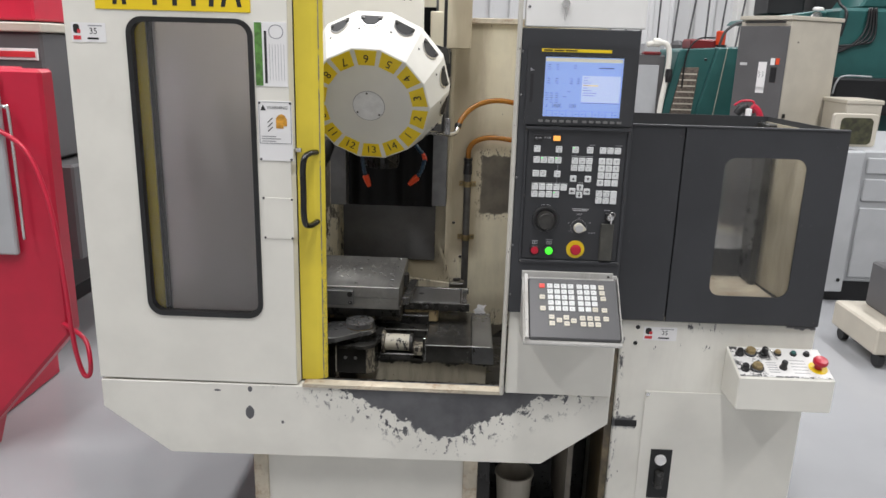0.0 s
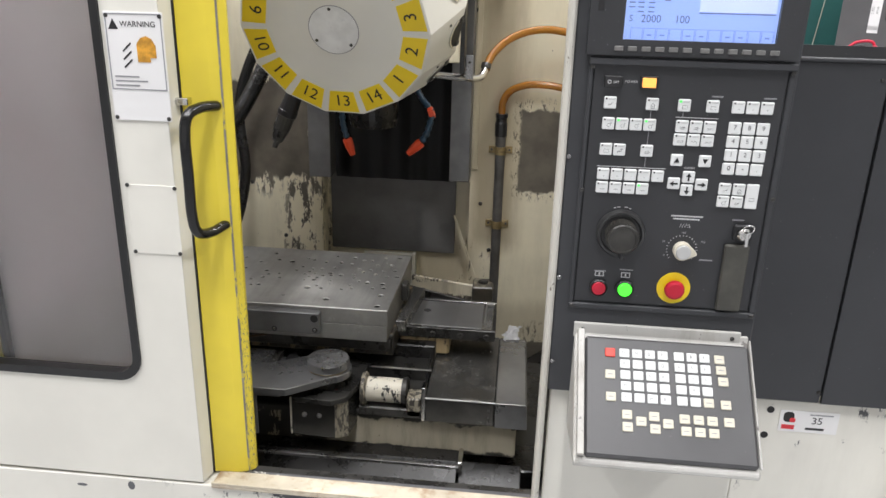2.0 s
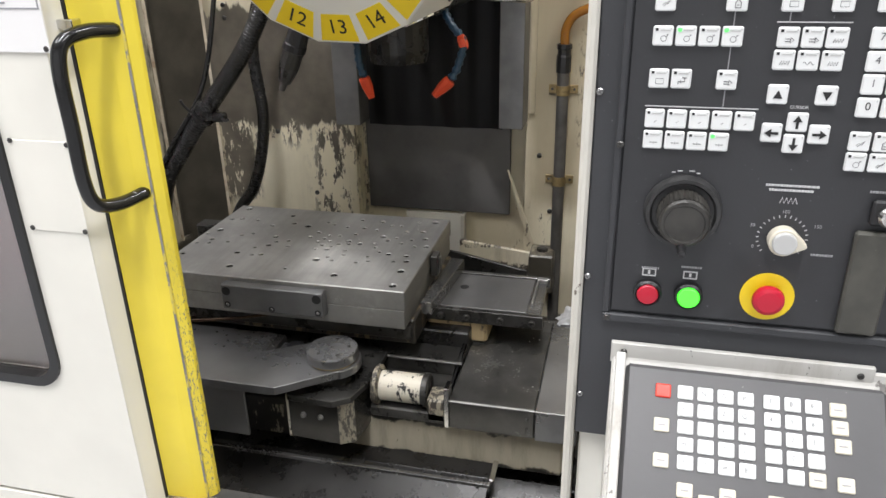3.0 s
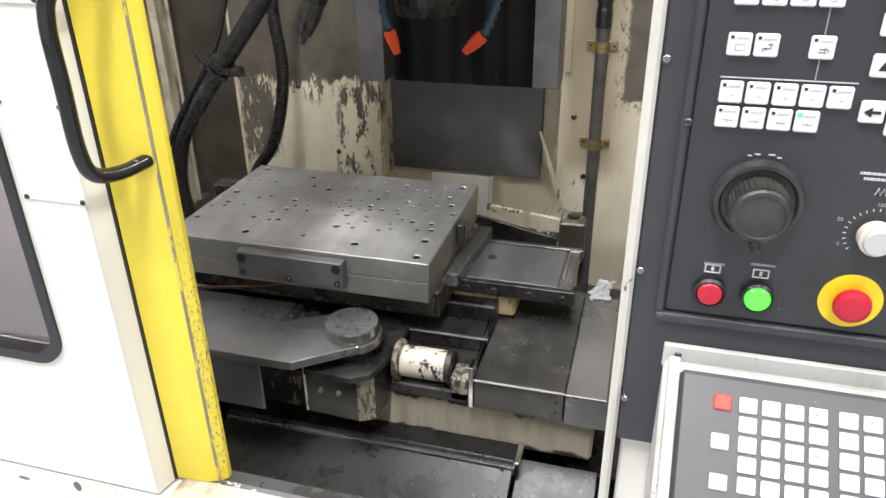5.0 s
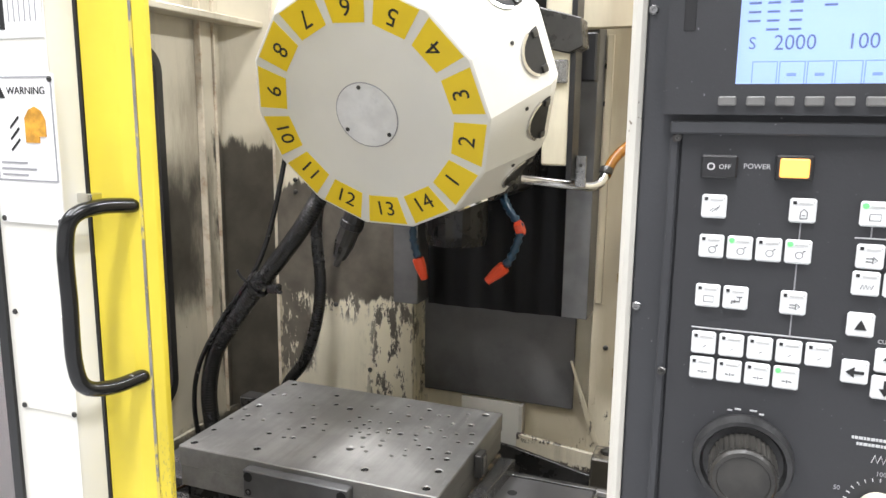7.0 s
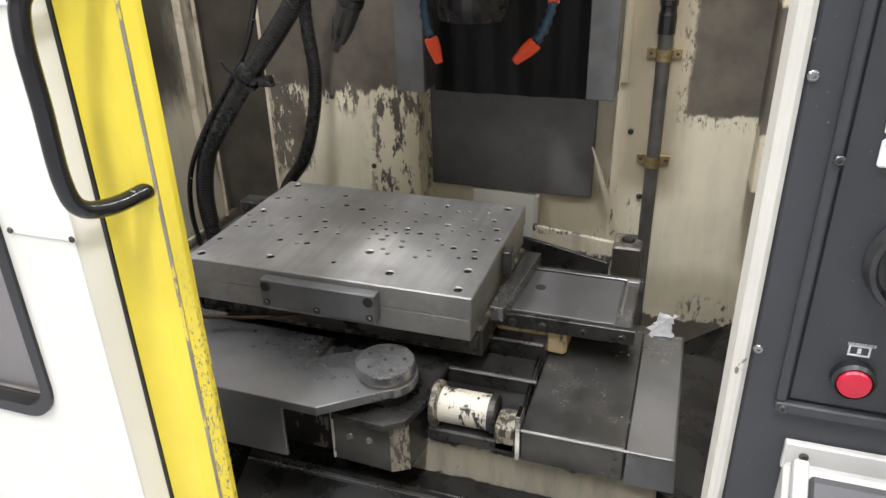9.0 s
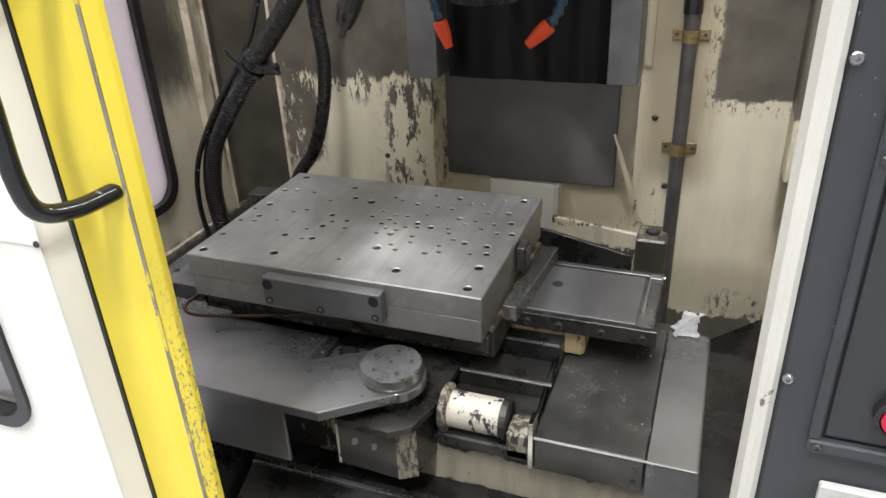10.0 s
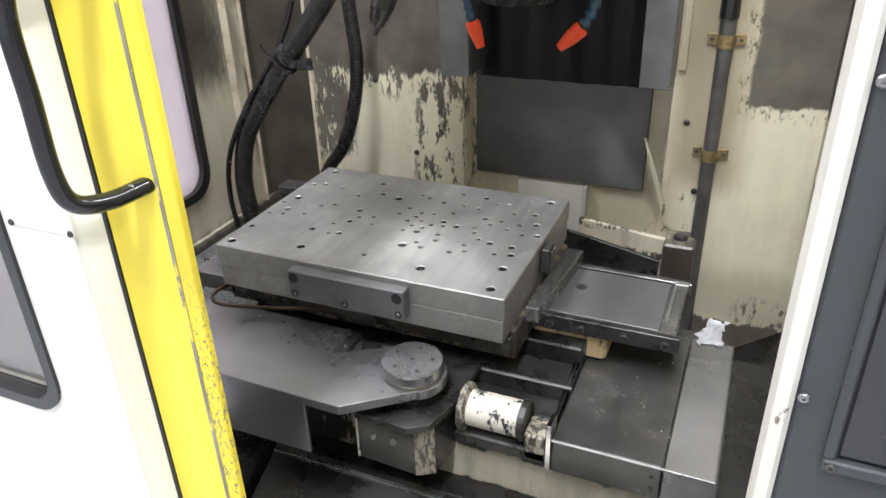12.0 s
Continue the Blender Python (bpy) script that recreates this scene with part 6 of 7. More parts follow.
def tray_left():
    c = thing("saddle_tray", (-0.5, 0.5 + S, 0.53), "sheet steel tray cover with yellow paint traces", "machine cover")
    tray = [(-0.765, 0.46 + S), (-0.725, 0.405 + S), (-0.30, 0.405 + S), (-0.315, 0.50 + S), (-0.335, 0.560 + S), (-0.37, 0.575 + S), (-0.69, 0.575 + S), (-0.70, 0.62 + S), (-0.765, 0.62 + S)]
    part("tray_plate", prism(tray, "z", 0.612, 0.620, 0.001), M_ARM, c, "oily sheet steel plate")
    part("tray_front", box(-0.725, -0.352, 0.407 + S, 0.413 + S, 0.520, 0.612, 0.001), M_ARM, c)
    part("tray_side", prism([(-0.77, 0.455 + S), (-0.725, 0.405 + S), (-0.722, 0.411 + S), (-0.765, 0.46 + S)], "z", 0.53, 0.652, 0), M_STEEL, c)
    part("raised_lid", box(-0.66, -0.36, 0.47 + S, 0.57 + S, 0.620, 0.634, 0.003), M_ARM, c, "raised steel lid")
    part("lid_end", prism([(-0.362, 0.468 + S), (-0.345, 0.50 + S), (-0.345, 0.572 + S), (-0.362, 0.572 + S)], "z", 0.615, 0.630, 0.001), M_GRIME, c)
    shared("screw", SCREW, pose(-0.352, 0.53 + S, 0.630), c)
    for x0, x1 in ((-0.71, -0.655), (-0.650, -0.62)):
        part("yellow_mark", box(x0, x1, 0.4055 + S, 0.413 + S, 0.6205, 0.6209, 0), M_YELLOW, c)
    part("cable_end", tube([(-0.70, 0.64 + S, 0.66), (-0.69, 0.60 + S, 0.645), (-0.735, 0.52 + S, 0.635)], 0.006, 8), M_HOSE, c)
    part("knob_bolt", lathe([(0.016, 0), (0.016, 0.014), (0.010, 0.018), (0, 0.018)], pose(-0.315, 0.545 + S, 0.613, 0, 0, 0), 14), M_BLACK, c)
    return c


tray_left()


def clamp_arm():
    a = thing("swing_arm", (-0.228, 0.508 + S, 0.61), "steel swing arm with a round bolted cap", "clamp arm")
    poly = [(-0.60, 0.398 + S), (-0.286, 0.394 + S), (-0.20, 0.462 + S)]
    cx, cy, r = -0.224, 0.503 + S, 0.050
    for ang in range(-55, 100, 15):
        poly.append((cx + r * math.cos(radians(ang)), cy + r * math.sin(radians(ang))))
    poly += [(-0.27, 0.552 + S), (-0.355, 0.50 + S), (-0.60, 0.46 + S)]
    part("arm_plate", prism(poly, "z", 0.6215, 0.637, 0.0012), M_ARM, a, "flat steel arm plate")
    cap = part("cap", lathe([(0.0445, 0.640), (0.0450, 0.642), (0.0450, 0.655), (0.0435, 0.6575), (0, 0.6575)], pose(cx, cy, 0), 44), M_ARM, a, "round steel cap")
    part("cap_seal", lathe([(0.043, 0.636), (0.043, 0.641)], pose(cx, cy, 0), 40), M_BRASS, a)
    for i in range(5):
        ang = radians(20 + 72 * i)
        shared("screw", SCREW_DARK, pose(cx + 0.029 * math.cos(ang), cy + 0.029 * math.sin(ang), 0.6575), cap)
    shared("screw", SCREW_DARK, pose(cx, cy, 0.6575), cap)
    part("hub", lathe([(0.036, 0.60), (0.036, 0.622)], pose(cx, cy, 0), 32), M_GRIME, a)
    return a


clamp_arm()

M_CRUST = worn("crusted_cream", (0.36, 0.325, 0.25), (0.07, 0.063, 0.053), [(None, None, None, None, None, 9.0, 0.001, 0.002, 1.0, 0.49, 120)], rough=0.55, dirty=0.7)
M_CYL = worn("flaked_cream", (0.66, 0.62, 0.52), (0.03, 0.03, 0.03), [(None, None, None, None, 0.0, None, 0.01, 0.0, 1.0, 0.56)])


def bearing_block():
    b = thing("bearing_block", (-0.228, 0.52 + S, 0.50), "dark steel bearing block with chipped cream edges", "bearing block")
    top = [(-0.292, 0.445 + S), (-0.195, 0.440 + S), (-0.172, 0.455 + S), (-0.165, 0.50 + S), (-0.165, 0.60 + S), (-0.292, 0.60 + S)]
    part("block", prism([(x, y) for x, y in top], "z", 0.500, 0.588, 0.002), M_OILSHEET, b, "oily steel block")
    part("chipped_corner", prism([(-0.196, 0.4385 + S), (-0.1705, 0.4535 + S), (-0.1725, 0.457 + S), (-0.197, 0.4415 + S)], "z", 0.502, 0.586), M_CRUST, b, "chipped cream corner")
    part("chipped_corner", box(-0.294, -0.290, 0.4435 + S, 0.448 + S, 0.502, 0.590, 0.0005), M_CYL, b)
    plate = [(-0.285, 0.43 + S), (-0.200, 0.425 + S), (-0.172, 0.445 + S), (-0.158, 0.50 + S), (-0.155, 0.60 + S), (-0.285, 0.60 + S)]
    part("top_plate", prism(plate, "z", 0.588, 0.600, 0.001), M_GRIME, b)
    for x in (-0.262, -0.230):
        part("stud", lathe([(0.0055, 0), (0.0055, 0.005), (0.003, 0.006), (0.003, 0.009), (0, 0.009)], face_y(x, 0.445 + S, 0.553), 8), M_STEEL, b)
    return b


bearing_block()


def air_cylinder():
    c = thing("air_cylinder", (-0.10, 0.525 + S, 0.58), "small cream cylinder with flaking paint and dark end caps", "air cylinder")
    m = Matrix.Translation((-0.155, 0.525 + S, 0.578)) @ pose(0, 0, 0, 0, 90, 0)
    g = part("barrel", lathe([(0.0265, 0.012), (0.0272, 0.014), (0.0272, 0.088), (0.0265, 0.090)], m, 28), M_CYL, c, "cream barrel with flaked paint")
    part("end_cap", lathe([(0.034, 0.0), (0.036, 0.002), (0.036, 0.009), (0.030, 0.012)], m, 24), M_CRUST, c, "crusted flange")
    part("end_cap", lathe([(0.029, 0.089), (0.0305, 0.090), (0.0305, 0.099), (0.027, 0.101), (0.020, 0.098), (0, 0.098)], m, 24), M_GRIME, c, "dark end cap")
    part("bracket", box(-0.055, -0.022, 0.500 + S, 0.545 + S, 0.530, 0.575, 0.003), M_CRUST, c, "crusted fitting")
    part("rest", box(-0.16, -0.02, 0.500 + S, 0.55 + S, 0.526, 0.548, 0.003), M_GRIME, c)
    return c


air_cylinder()


def front_cover():
    c = thing("chip_cover", (-0.2, 0.4, 0.25), "oily telescopic chip cover sloping to the front, near-black for shade", "machine cover")
    prof = [(0.54 + S, 0.446), (0.475 + S, 0.444), (0.468 + S, 0.436), (0.17, 0.335), (0.11, 0.21), (0.54 + S, 0.21)]
    part("cover_plate", prism(prof, "x", -0.47, 0.062, 0.001), M_VOID, c, "oily sloped plate with shade in its near-black colour")
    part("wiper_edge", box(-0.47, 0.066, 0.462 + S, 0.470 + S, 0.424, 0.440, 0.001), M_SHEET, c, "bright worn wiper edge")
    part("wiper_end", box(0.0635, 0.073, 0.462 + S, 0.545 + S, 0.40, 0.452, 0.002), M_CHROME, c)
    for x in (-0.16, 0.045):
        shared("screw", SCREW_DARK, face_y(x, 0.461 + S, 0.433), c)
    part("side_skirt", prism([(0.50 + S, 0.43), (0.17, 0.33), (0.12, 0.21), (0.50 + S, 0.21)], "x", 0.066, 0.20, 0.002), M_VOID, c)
    return c


front_cover()
b = single("chip_bucket", lathe([(0.045, 0.0), (0.058, 0.20), (0.062, 0.20), (0.062, 0.206), (0.055, 0.206), (0.042, 0.01), (0, 0.01)], pose(0.285, 0.30, 0), 28), M_BEIGE, "small beige plastic bucket on the floor", "bucket")


def swarf():
    """Loose bright chips lying on the plate and the covers."""
    rng = random.Random(11)
    bm = bmesh.new()
    spots = [(-0.59, -0.115, 0.57 + S, 0.91 + S, 0.7505, 45), (0.0, 0.19, 0.50 + S, 0.80 + S, 0.5855, 10), (-0.70, -0.32, 0.42 + S, 0.56 + S, 0.6345, 14)]
    for x0, x1, y0, y1, z, n in spots:
        for _ in range(n):
            x, y = rng.uniform(x0, x1), rng.uniform(y0, y1)
            a, l, w = rng.uniform(0, 6.28), rng.uniform(0.0008, 0.0024), rng.uniform(0.0004, 0.0010)
            c, s = math.cos(a), math.sin(a)
            h = rng.uniform(0.0004, 0.0015)
            v = [bm.verts.new((x + c * u - s * q, y + s * u + c * q, z + (h if u > 0 else 0))) for u, q in ((-l, -w), (l, -w), (l, w), (-l, w))]
            top = bm.verts.new((x, y, z + h * 1.3))
            for i in range(4):
                bm.faces.new((v[i], v[(i + 1) % 4], top))
    for _ in range(160):
        x, y = rng.gauss(0.43, 0.045), rng.gauss(0.34, 0.04)
        a, l, w, h = rng.uniform(0, 6.28), rng.uniform(0.002, 0.007), rng.uniform(0.001, 0.002), rng.uniform(0.001, 0.006)
        c, s = math.cos(a), math.sin(a)
        v = [bm.verts.new((x + c * u - s * q, y + s * u + c * q, 0.0005 + (h if u > 0 else 0))) for u, q in ((-l, -w), (l, -w), (l, w), (-l, w))]
        top = bm.verts.new((x, y, h * 1.4))
        for i in range(4):
            bm.faces.new((v[i], v[(i + 1) % 4], top))
    single("metal_chips", bm, M_STEEL, "scattered bright metal chips on the fixture plate", "metal chips", kind="stuff")


swarf()


def torn_foil():
    """A crumpled silver scrap caught between the cover and the wall."""
    rng = random.Random(5)
    bm = bmesh.new()
    grid = []
    for i in range(7):
        row = []
        for j in range(8):
            u, v = i / 6, j / 7
            edge = 0.006 if i in (0, 6) or j in (0, 7) else 0.0015
            row.append(bm.verts.new((0.142 + 0.040 * u * (1.1 - 0.5 * v) + 0.022 * v * v + rng.uniform(-edge, edge), 0.697 + 0.060 * v + rng.uniform(-edge, edge), 0.588 + 0.010 * v + 0.004 * (1 - u) * v + rng.uniform(-0.0014, 0.0014))))
        grid.append(row)
    for i in range(6):
        for j in range(7):
            bm.faces.new((grid[i][j], grid[i + 1][j], grid[i + 1][j + 1], grid[i][j + 1]))
    bmesh.ops.solidify(bm, geom=bm.faces[:], thickness=0.001)
    single("foil_scrap", bm, M_FOIL, "crumpled silver foil scrap on the saddle cover", "foil scrap")


M_FOIL = surface("silver_foil", (0.62, 0.62, 0.63), 0.45, 0.25, var=0.2, scale=30)
torn_foil()


# ---- other machines in the hall ----
def red_machine():
    r = thing("red_machine", (-1.6, 0.9, 0), "red machine cabinet with slanted foot and grey door", "machine tool")
    part("body", prism([(-1.285, 0.485), (-1.285, 1.40), (-2.2, 1.40), (-2.2, 0.0), (-1.64, 0.0), (-1.60, 0.13)], "y", 0.60, 0.68, 0.01), M_RED, r, "glossy red body")
    part("rear_body", box(-2.2, -1.75, 0.68, 1.3, 0.0, 1.38, 0.01), M_RED, r)
    part("side_door", box(-1.75, -1.42, 0.575, 0.598, 0.78, 1.40, 0.006), M_LGREY, r, "grey side door")
    part("door_rim", tube([(-1.43, 0.572, 1.28), (-1.395, 0.57, 1.28), (-1.385, 0.57, 1.24), (-1.385, 0.57, 0.84)], 0.006, 8), M_CHROME, r)
    part("top_block", box(-2.4, -1.86, 1.6, 2.2, 1.57, 1.75, 0.01), M_RED, r)
    part("neck", box(-2.3, -1.9, 1.65, 2.1, 1.50, 1.575, 0.01), M_MGREY, r)
    return r


red_machine()
single("air_hose", tube([(-1.45, 0.57, 1.22), (-1.33, 0.55, 1.14), (-1.26, 0.53, 0.95), (-1.235, 0.52, 0.70), (-1.215, 0.5, 0.50), (-1.195, 0.5, 0.39), (-1.172, 0.5, 0.385), (-1.165, 0.5, 0.44), (-1.20, 0.54, 0.50), (-1.30, 0.595, 0.53)], 0.008, 8), M_RED, "red air hose hanging in a loop", "hose")


def grey_machine():
    g = thing("grey_machine", (-2.1, 1.9, 0), "dark grey machine with a ribbed top edge", "machine tool")
    part("upper_body", box(-2.9, -1.78, 1.5, 2.6, 0.96, 1.52, 0.01), M_MGREY, g)
    part("lower_body", box(-2.9, -1.675, 1.45, 2.6, 0.50, 0.945, 0.01), M_MGREY, g)
    part("base", box(-2.9, -2.15, 1.55, 2.5, 0.10, 0.50, 0.01), M_MGREY, g)
    part("top_edge", box(-2.9, -1.765, 1.48, 2.6, 1.52, 1.56, 0.005), M_BEIGE, g, "pale ribbed top edge")
    part("name_plate", box(-2.08, -1.80, 1.492, 1.5, 1.40, 1.45, 0.002), M_PAPER, g)
    part("name_bar", box(-2.03, -1.81, 1.488, 1.492, 1.412, 1.438, 0.001), M_REDP, g)
    part("window", box(-1.95, -1.745, 1.44, 1.45, 0.70, 0.80, 0.003), M_HOLE, g)
    part("foot", box(-2.85, -2.17, 1.55, 2.5, 0.0, 0.10, 0.005), M_BLACK, g)
    return g


grey_machine()
t = thing("tool_cart", (-1.75, 3.2, 0), "red tool cart on castors", "cart")
part("cart_body", box(-2.1, -1.55, 3.0, 3.5, 0.18, 0.9, 0.01), M_RED, t)
part("cart_top", box(-2.12, -1.53, 2.98, 3.52, 0.9, 0.94, 0.01), M_MGREY, t)
for x in (-2.05, -1.6):
    for y in (3.05, 3.45):
        part("castor", lathe([(0.06, -0.02), (0.06, 0.02)], pose(x, y, 0.06, 0, 90, 0), 16), M_BLACK, t)
        part("fork", box(x - 0.03, x + 0.03, y - 0.03, y + 0.03, 0.10, 0.18, 0.004), M_CHROME, t)


def electrical_cabinet():
    c = thing("electrical_cabinet", (2.75, 4.75, 0), "grey electrical cabinet with beige side and labels", "cabinet")
    part("front", prism([(2.355, 4.745), (2.645, 4.445), (2.655, 4.455), (2.365, 4.755)], "z", 0.05, 1.745, 0.004), M_MGREY, c, "dark grey front door")
    part("body", prism([(2.368, 4.762), (2.662, 4.462), (3.19, 4.75), (2.90, 5.05)], "z", 0.0, 1.79, 0.004), M_BEIGE, c, "beige cabinet body")
    part("roof", prism([(2.345, 4.750), (2.650, 4.438), (3.21, 4.745), (2.90, 5.06)], "z", 1.792, 1.825, 0.004), M_BEIGE, c, "beige roof with dark vent slots")
    d = Vector((0.29, -0.30, 0)).normalized()
    n = Vector((-0.30, -0.29, 0)).normalized()
    m = Matrix((d, Vector((0, 0, 1)), n)).transposed().to_4x4()

    def on_front(u, z, w, h, material, label):
        p = Vector((2.355, 4.745, z)) + d * u
        b = box(-w / 2, w / 2, -h / 2, h / 2, 0.001, 0.005, 0.001)
        bmesh.ops.transform(b, matrix=Matrix.Translation(p) @ m, verts=b.verts[:])
        part(label.replace(" ", "_"), b, material, c)
    on_front(0.235, 1.345, 0.07, 0.23, M_PAPER, "notice")
    on_front(0.215, 1.36, 0.02, 0.05, M_INK, "notice print")
    on_front(0.25, 1.36, 0.02, 0.05, M_INK, "notice print")
    on_front(0.235, 1.235, 0.07, 0.05, M_PAPER, "notice")
    on_front(0.315, 1.465, 0.035, 0.055, M_PAPER, "label")
    on_front(0.355, 1.467, 0.03, 0.05, M_ORANGE, "warning label")
    on_front(0.33, 1.36, 0.05, 0.12, M_BLACK, "switch")
    on_front(0.07, 1.44, 0.06, 0.022, M_PALEINK, "plate")
    on_front(0.21, 1.775, 0.34, 0.016, M_HOLE, "vent slot")
    e = Vector((0.528, 0.288, 0)).normalized()
    for u, z, w, h in ((0.05, 1.03, 0.035, 0.035), (0.10, 1.62, 0.012, 0.012)):
        b = box(-w / 2, w / 2, -0.006, -0.001, -h / 2, h / 2, 0.001)
        ax = Matrix((e, Vector((-e.y, e.x, 0)), Vector((0, 0, 1)))).transposed().to_4x4()
        bmesh.ops.transform(b, matrix=Matrix.Translation(Vector((2.662, 4.462, z)) + e * u) @ ax, verts=b.verts[:])
        part("side_latch", b, M_BLACK, c)
    return c


electrical_cabinet()


def green_machine():
    g = thing("green_machine", (2.3, 6.0, 0), "green machine tool with a sloped guard and brown grille", "machine tool")
    part("guard", prism([(1.80, 0.0), (1.943, 0.99), (2.045, 1.53), (2.08, 1.548), (2.38, 1.57), (2.38, 0.0)], "y", 5.4, 6.3, 0.01), M_GREEN, g, "green sloped guard")
    part("rear_guard", prism([(2.20, 0.0), (2.26, 0.99), (2.39, 1.57), (2.95, 1.60), (2.95, 0.0)], "y", 5.37, 6.2, 0.01), M_GREEN, g, "green flat guard panel")
    part("seam", prism([(2.405, 0.9), (2.475, 1.575), (2.480, 1.575), (2.410, 0.9)], "y", 5.364, 5.369, 0), M_BEIGE, g)
    gr = part("grille", prism([(1.995, 0.85), (2.088, 1.385), (2.245, 1.389), (2.205, 0.85)], "y", 5.388, 5.399, 0.002), M_GRILLE, g, "brown mesh grille")
    for i in range(9):
        z = 0.88 + i * 0.055
        part("slat", prism([(2.005 + i * 0.0095, z), (2.205 + i * 0.003, z), (2.207 + i * 0.003, z + 0.012), (2.007 + i * 0.0095, z + 0.012)], "y", 5.380, 5.388, 0), M_BEIGE, gr)
    part("red_box", box(2.20, 2.44, 5.6, 5.9, 1.552, 1.648, 0.015), M_REDDARK, g, "dark red box on the guard")
    b = part("beacon", lathe([(0.045, 0), (0.045, 0.12), (0.035, 0.13), (0, 0.13)], pose(2.51, 5.7, 1.60), 16), M_ORANGE, g, "orange beacon lamp")
    part("beacon_foot", lathe([(0.06, -0.02), (0.06, 0.0), (0.045, 0.002)], pose(2.51, 5.7, 1.60), 16), M_BLACK, b)
    part("cable", tube([(2.44, 5.5, 1.59), (2.47, 5.45, 1.72), (2.58, 5.4, 1.80), (2.72, 5.4, 1.76), (2.78, 5.4, 1.60)], 0.014, 8), M_MGREY, g)
    part("cable", tube([(2.10, 5.38, 1.2), (2.11, 5.37, 1.5), (2.20, 5.37, 1.64), (2.40, 5.5, 1.66)], 0.008, 6), M_BLACK, g)
    part("latch", box(2.275, 2.30, 5.355, 5.37, 1.45, 1.47, 0.002), M_BLACK, g)
    return g


M_GRILLE = surface("brown_mesh", (0.13, 0.105, 0.085), 0.6, var=0.5, scale=60, fine=300, bump=0.3)
M_REDDARK = surface("dark_red_paint", (0.20, 0.012, 0.015), 0.4, var=0.2)
green_machine()


def far_machine():
    f = thing("far_machine", (4.0, 5.5, 0), "large dark green machine with black cables", "machine tool")
    part("column", box(3.43, 5.2, 5.3, 6.4, 0.0, 1.95, 0.03), M_GREEN, f, "dark green casting")
    part("column_top", prism([(3.60, 1.95), (3.72, 2.15), (5.0, 2.2), (5.0, 1.95)], "y", 5.35, 6.3, 0.02), M_GREEN, f)
    part("top_tray", prism([(2.74, 1.80), (2.78, 1.845), (3.32, 1.93), (3.45, 1.92), (3.45, 1.80)], "y", 5.6, 6.3, 0.01), M_GREEN, f, "green top tray")
    part("drive_box", box(3.00, 3.35, 5.9, 6.3, 1.90, 2.3, 0.02), M_BLACK, f, "black drive box")
    part("drive_box", box(3.45, 3.70, 5.9, 6.3, 1.92, 2.3, 0.02), M_BLACK, f, "black drive box")
    part("tray", box(3.36, 4.6, 5.05, 5.29, 1.02, 1.34, 0.02), M_BLACK, f, "black tray")
    part("tray_edge", tube([(3.34, 5.04, 1.20), (3.36, 5.04, 1.30), (3.42, 5.04, 1.355), (3.66, 5.04, 1.355)], 0.008, 6), M_LGREY, f)
    for i in range(4):
        part("cable", tube([(3.66 + i * 0.02, 5.27, 1.95), (3.64 + i * 0.03, 5.26, 1.74 - i * 0.02), (3.52 + i * 0.02, 5.26, 1.60 + i * 0.01), (3.40, 5.26, 1.55 + i * 0.02)], 0.011, 6), M_BLACK, f)
    part("cable", tube([(3.40, 5.5, 2.2), (3.44, 5.4, 2.0), (3.47, 5.29, 1.9), (3.44, 5.28, 1.7)], 0.014, 6), M_BLACK, f)
    part("round_cap", lathe([(0.05, 0), (0.05, 0.02), (0.035, 0.03), (0, 0.034)], pose(3.33, 5.55, 1.93), 18), M_WHITE, f, "white round cap")
    part("round_ring", lathe([(0.05, -0.02), (0.062, 0), (0.05, 0.02)], face_y(3.33, 5.56, 1.86), 18), M_CHROME, f)
    return f


far_machine()
c = thing("pale_cabinet", (1.76, 5.6, 0), "pale narrow cabinet with a dark frame", "cabinet")
part("body", box(1.56, 1.90, 5.3, 5.8, 0.0, 1.49, 0.01), M_MGREY, c, "dark cabinet frame")
part("panel", box(1.58, 1.85, 5.29, 5.299, 0.1, 1.40, 0.004), M_LGREY, c, "pale grey cabinet door")
part("red_handle", box(1.70, 1.86, 5.30, 5.40, 1.491, 1.52, 0.01), M_REDDARK, c)
part("valve_box", box(1.76, 1.92, 5.6, 5.75, 1.491, 1.60, 0.01), M_LGREY, c)
wp = thing("white_pipe", (1.92, 5.22, 0), "cream bent pipe beside the green machine", "pipe")
part("pipe", tube([(1.70, 5.22, 1.58), (1.80, 5.22, 1.60), (1.88, 5.22, 1.585), (1.91, 5.22, 1.50), (1.905, 5.22, 1.3), (1.87, 5.22, 0.9), (1.86, 5.22, 0.0)], 0.024, 10), M_CREAM, wp)
part("valve", lathe([(0.03, -0.06), (0.035, 0), (0.03, 0.06)], pose(1.92, 5.21, 1.31), 10), M_BLACK, wp)
part("union", lathe([(0.036, -0.03), (0.04, 0), (0.036, 0.03)], pose(1.79, 5.22, 1.6, 0, 90, 0), 10), M_CREAM, wp)
t = thing("parts_table", (2.1, 6.3, 0), "grey bench with dark motors standing behind the guard", "bench")
part("bench_top", box(1.86, 2.5, 6.4, 6.9, 1.44, 1.50, 0.01), M_MGREY, t)
for x in (1.90, 2.44):
    for y in (6.44, 6.86):
        part("leg", box(x - 0.03, x + 0.03, y - 0.03, y + 0.03, 0, 1.44, 0.004), M_MGREY, t)
part("motor", box(2.00, 2.18, 6.5, 6.7, 1.50, 1.62, 0.01), M_LGREY, t)
part("motor", lathe([(0.07, 0), (0.075, 0.1), (0.05, 0.14), (0, 0.15)], pose(2.34, 6.6, 1.50), 16), M_MGREY, t)
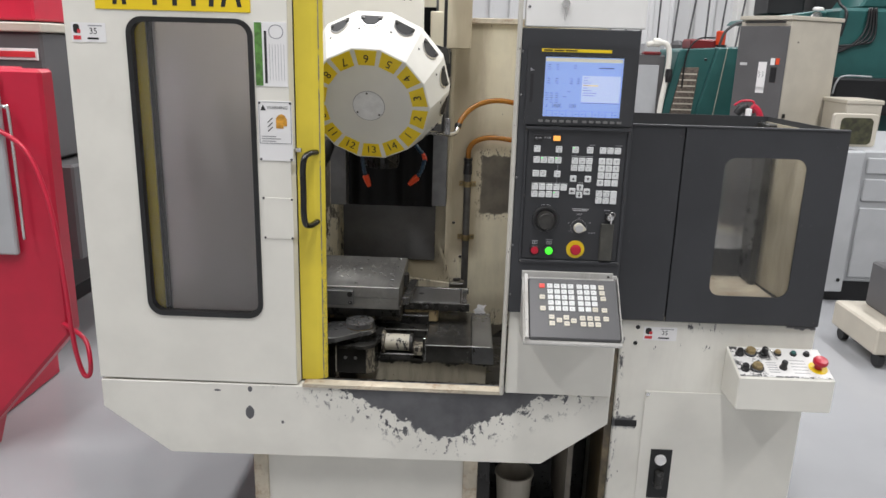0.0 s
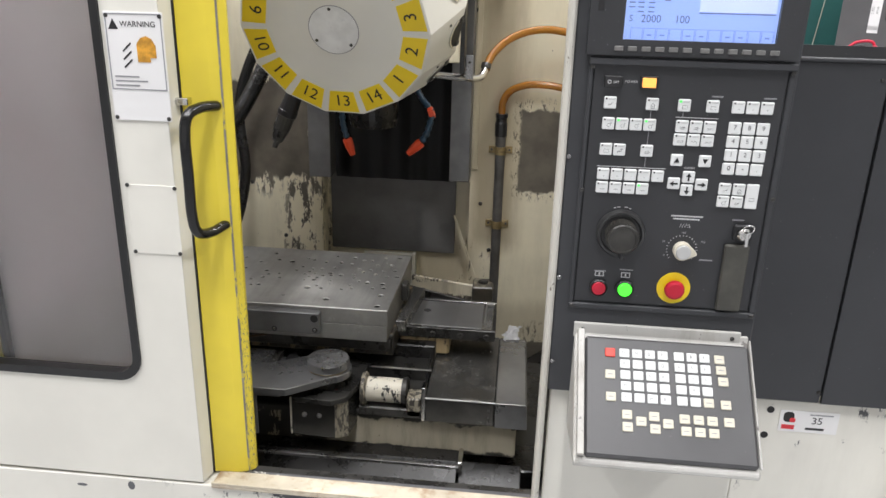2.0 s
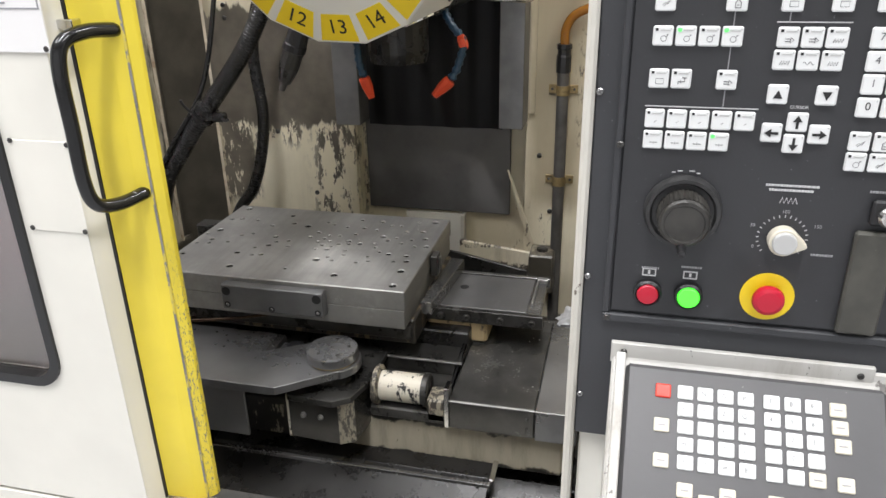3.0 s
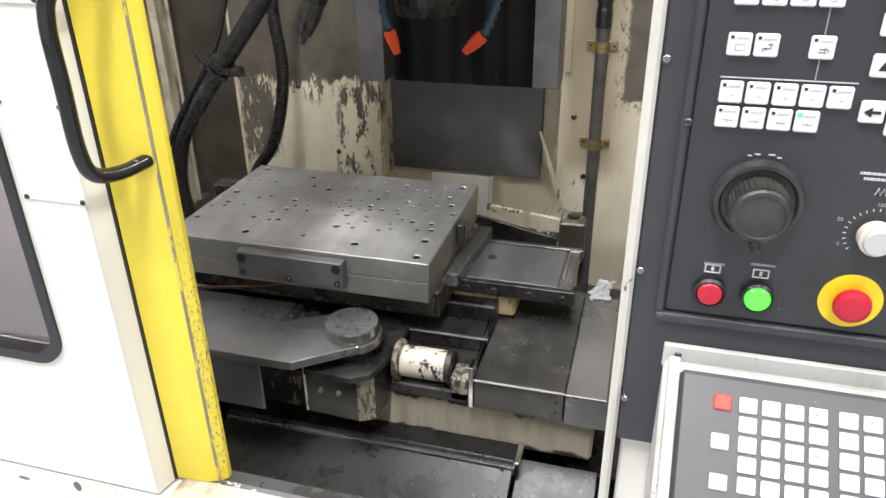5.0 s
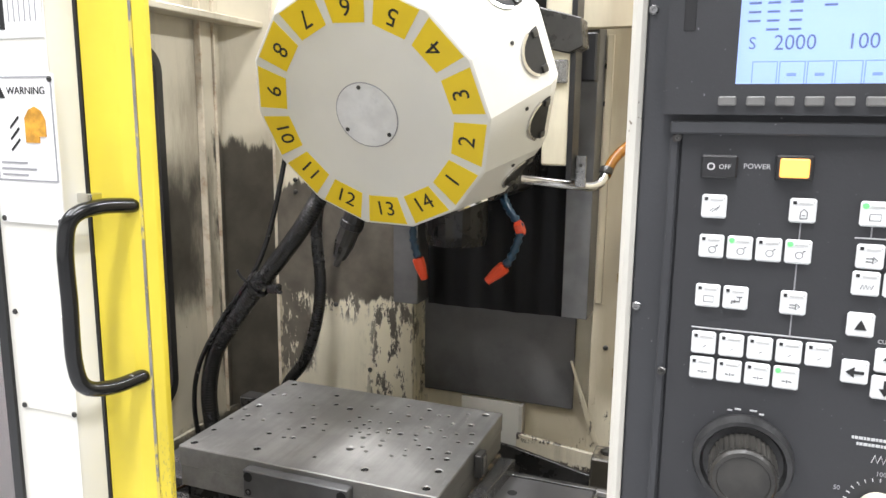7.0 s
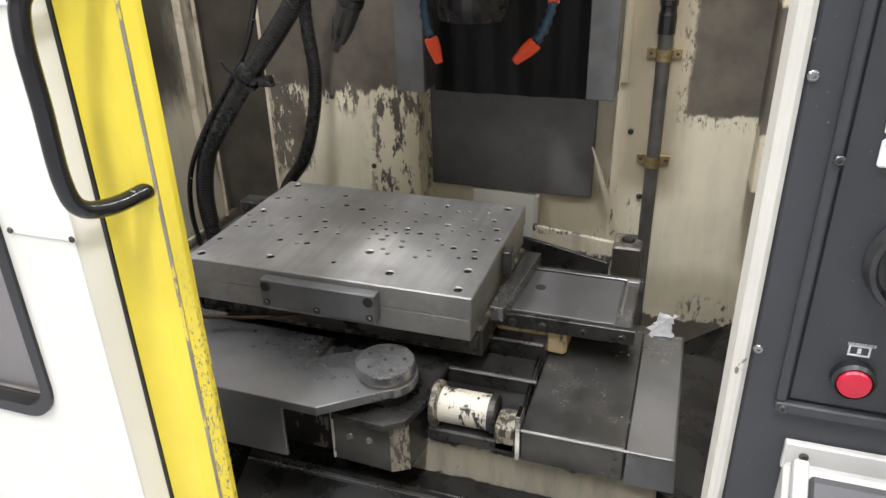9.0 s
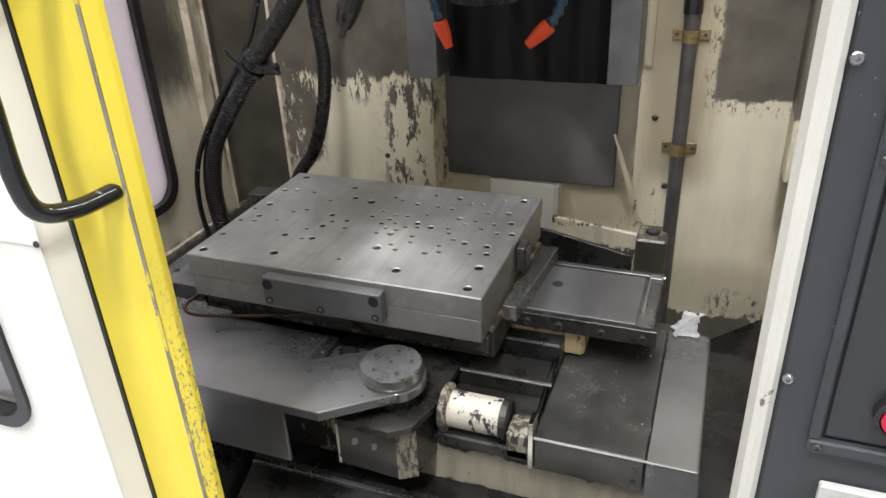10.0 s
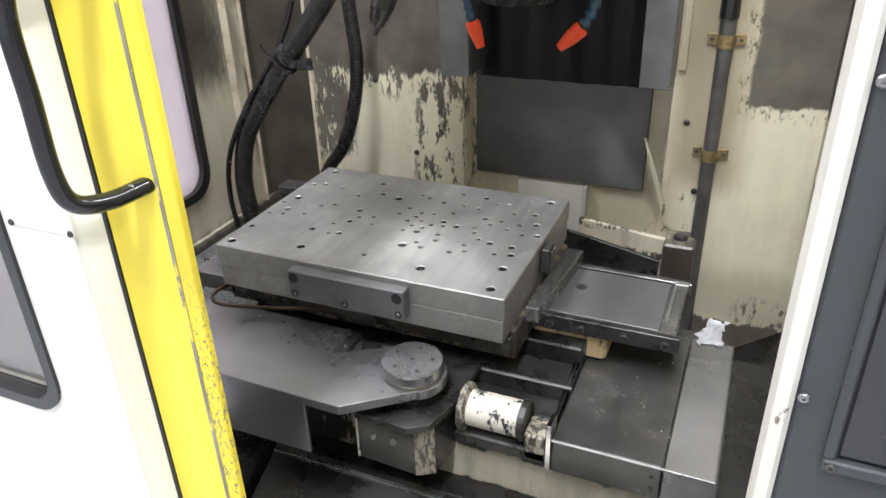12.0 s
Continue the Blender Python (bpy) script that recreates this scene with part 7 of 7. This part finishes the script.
single("pillar", box(3.72, 3.95, 8.9, 9.1, 0, 5.19, 0.01), M_WHITE, "white painted steel hall pillar", "pillar", kind="structure")
gh = thing("red_grease_gun", (2.07, 3.5, 0), "red and black hand tool hanging on a thin stand", "hand tool")
part("stand", tube([(2.09, 3.5, 0.0), (2.09, 3.5, 0.6), (2.09, 3.5, 1.12)], 0.012, 8), M_MGREY, gh)
part("base", lathe([(0.14, 0), (0.14, 0.02), (0, 0.03)], pose(2.09, 3.5, 0), 20), M_MGREY, gh)
part("body", tube([(1.97, 3.5, 1.11), (2.01, 3.49, 1.16), (2.05, 3.49, 1.12)], 0.028, 10), M_BLACK, gh)
part("grip", tube([(2.07, 3.48, 1.17), (2.11, 3.48, 1.14), (2.14, 3.48, 1.08)], 0.022, 10), M_RED, gh)
part("cup", lathe([(0.02, 0), (0.022, 0.07), (0, 0.075)], pose(2.04, 3.46, 1.08), 12), M_PAPER, gh)
part("hook", tube([(1.95, 3.5, 1.17), (2.0, 3.5, 1.20), (2.08, 3.5, 1.195), (2.09, 3.5, 1.10)], 0.008, 8), M_RED, gh)
k = thing("carton", (3.2, 4.5, 0), "beige carton on a dark trolley", "carton")
part("box", box(3.12, 3.40, 4.3, 4.7, 0.90, 1.185, 0.008), M_BEIGE, k)
part("lid", box(3.11, 3.41, 4.29, 4.71, 1.155, 1.19, 0.006), M_BEIGE, k)
part("trolley", box(3.00, 3.45, 4.28, 4.75, 0.0, 0.898, 0.01), M_MGREY, k)


M_SOIL = surface("soiled_mesh", (0.05, 0.05, 0.025), 0.7, var=0.6, scale=25, fine=200, bump=0.3)


def light_machine():
    g = thing("light_grey_machine", (2.9, 3.2, 0), "light grey machine with recessed side panels", "machine tool")
    part("body", box(2.50, 3.9, 2.76, 4.1, 0.14, 0.97, 0.01), M_LGREY, g)
    post = part("edge_post", box(2.37, 2.495, 2.72, 2.80, 0.08, 0.965, 0.006), M_LGREY, g, "light grey corner post")
    part("bolt_hole", lathe([(0.012, 0), (0.012, 0.002), (0, 0.002)], face_y(2.46, 2.72, 0.16), 12), M_HOLE, post)
    for z0, z1 in ((0.17, 0.62), (0.66, 0.80), (0.83, 0.93)):
        part("side_panel", box(2.53, 3.2, 2.745, 2.759, z0, z1, 0.008), M_LGREY, g)
    part("plinth", box(2.42, 3.85, 2.80, 3.9, 0.0, 0.14, 0.004), M_BLACK, g)
    return g


light_machine()
fl = thing("filter_pad", (2.52, 2.97, 0.97), "white framed filter pad blackened in its middle", "filter")
part("frame", prism(rounded(2.388, 2.661, 0.971, 1.173, 0.02), "y", 2.95, 2.99, 0.004), M_BEIGE, fl)
part("soiled_mesh", prism(rounded(2.43, 2.63, 0.985, 1.150, 0.03), "y", 2.947, 2.95, 0), M_SOIL, fl, "blackened green mesh")
t = thing("small_cart", (2.4, 1.9, 0), "beige cart with black castors", "cart")
part("deck", box(2.165, 2.85, 1.70, 2.15, 0.075, 0.215, 0.01), M_BEIGE, t)
part("load", box(2.30, 2.75, 1.74, 2.10, 0.215, 0.46, 0.01), M_MGREY, t)
for x in (2.215, 2.78):
    for y in (1.74, 2.10):
        part("castor", lathe([(0, -0.016), (0.036, -0.016), (0.038, -0.012), (0.038, 0.012), (0.036, 0.016), (0, 0.016)], pose(x, y, 0.038, 0, 90, 0), 14), M_BLACK, t)

# lamps on the ceiling
for lx, ly in ((-2.6, -1.6), (0.2, -1.9), (3.8, -1.6), (-2.6, 1.6), (-0.25, 0.75), (3.8, 1.8), (-1.0, 5.4), (3.8, 5.4), (2.6, 9.3)):
    f = thing("ceiling_light", (lx, ly, 5.15), "long white ceiling light", "ceiling light", "ceiling lights")
    part("housing", box(lx - (0.75 if abs(lx) < 0.3 and ly > 0 else 0.2), lx + (0.75 if abs(lx) < 0.3 and ly > 0 else 0.2), ly - 1.25, ly + 1.25, 5.14, 5.198, 0.01), M_WHITE, f)
# hanging cables in front of the far wall
for i in range(14):
    x = 1.9 + i * 0.21 + 0.07 * (i % 3)
    single("hanging_cable", tube([(x, 8.5, 5.19), (x + 0.05, 8.5, 3.5), (x - 0.09 * (i % 3) + 0.05, 8.5, 1.3 + 0.12 * (i % 4))], 0.012, 6), M_MGREY, "grey cable hanging from the ceiling", "cable", "hanging cables")
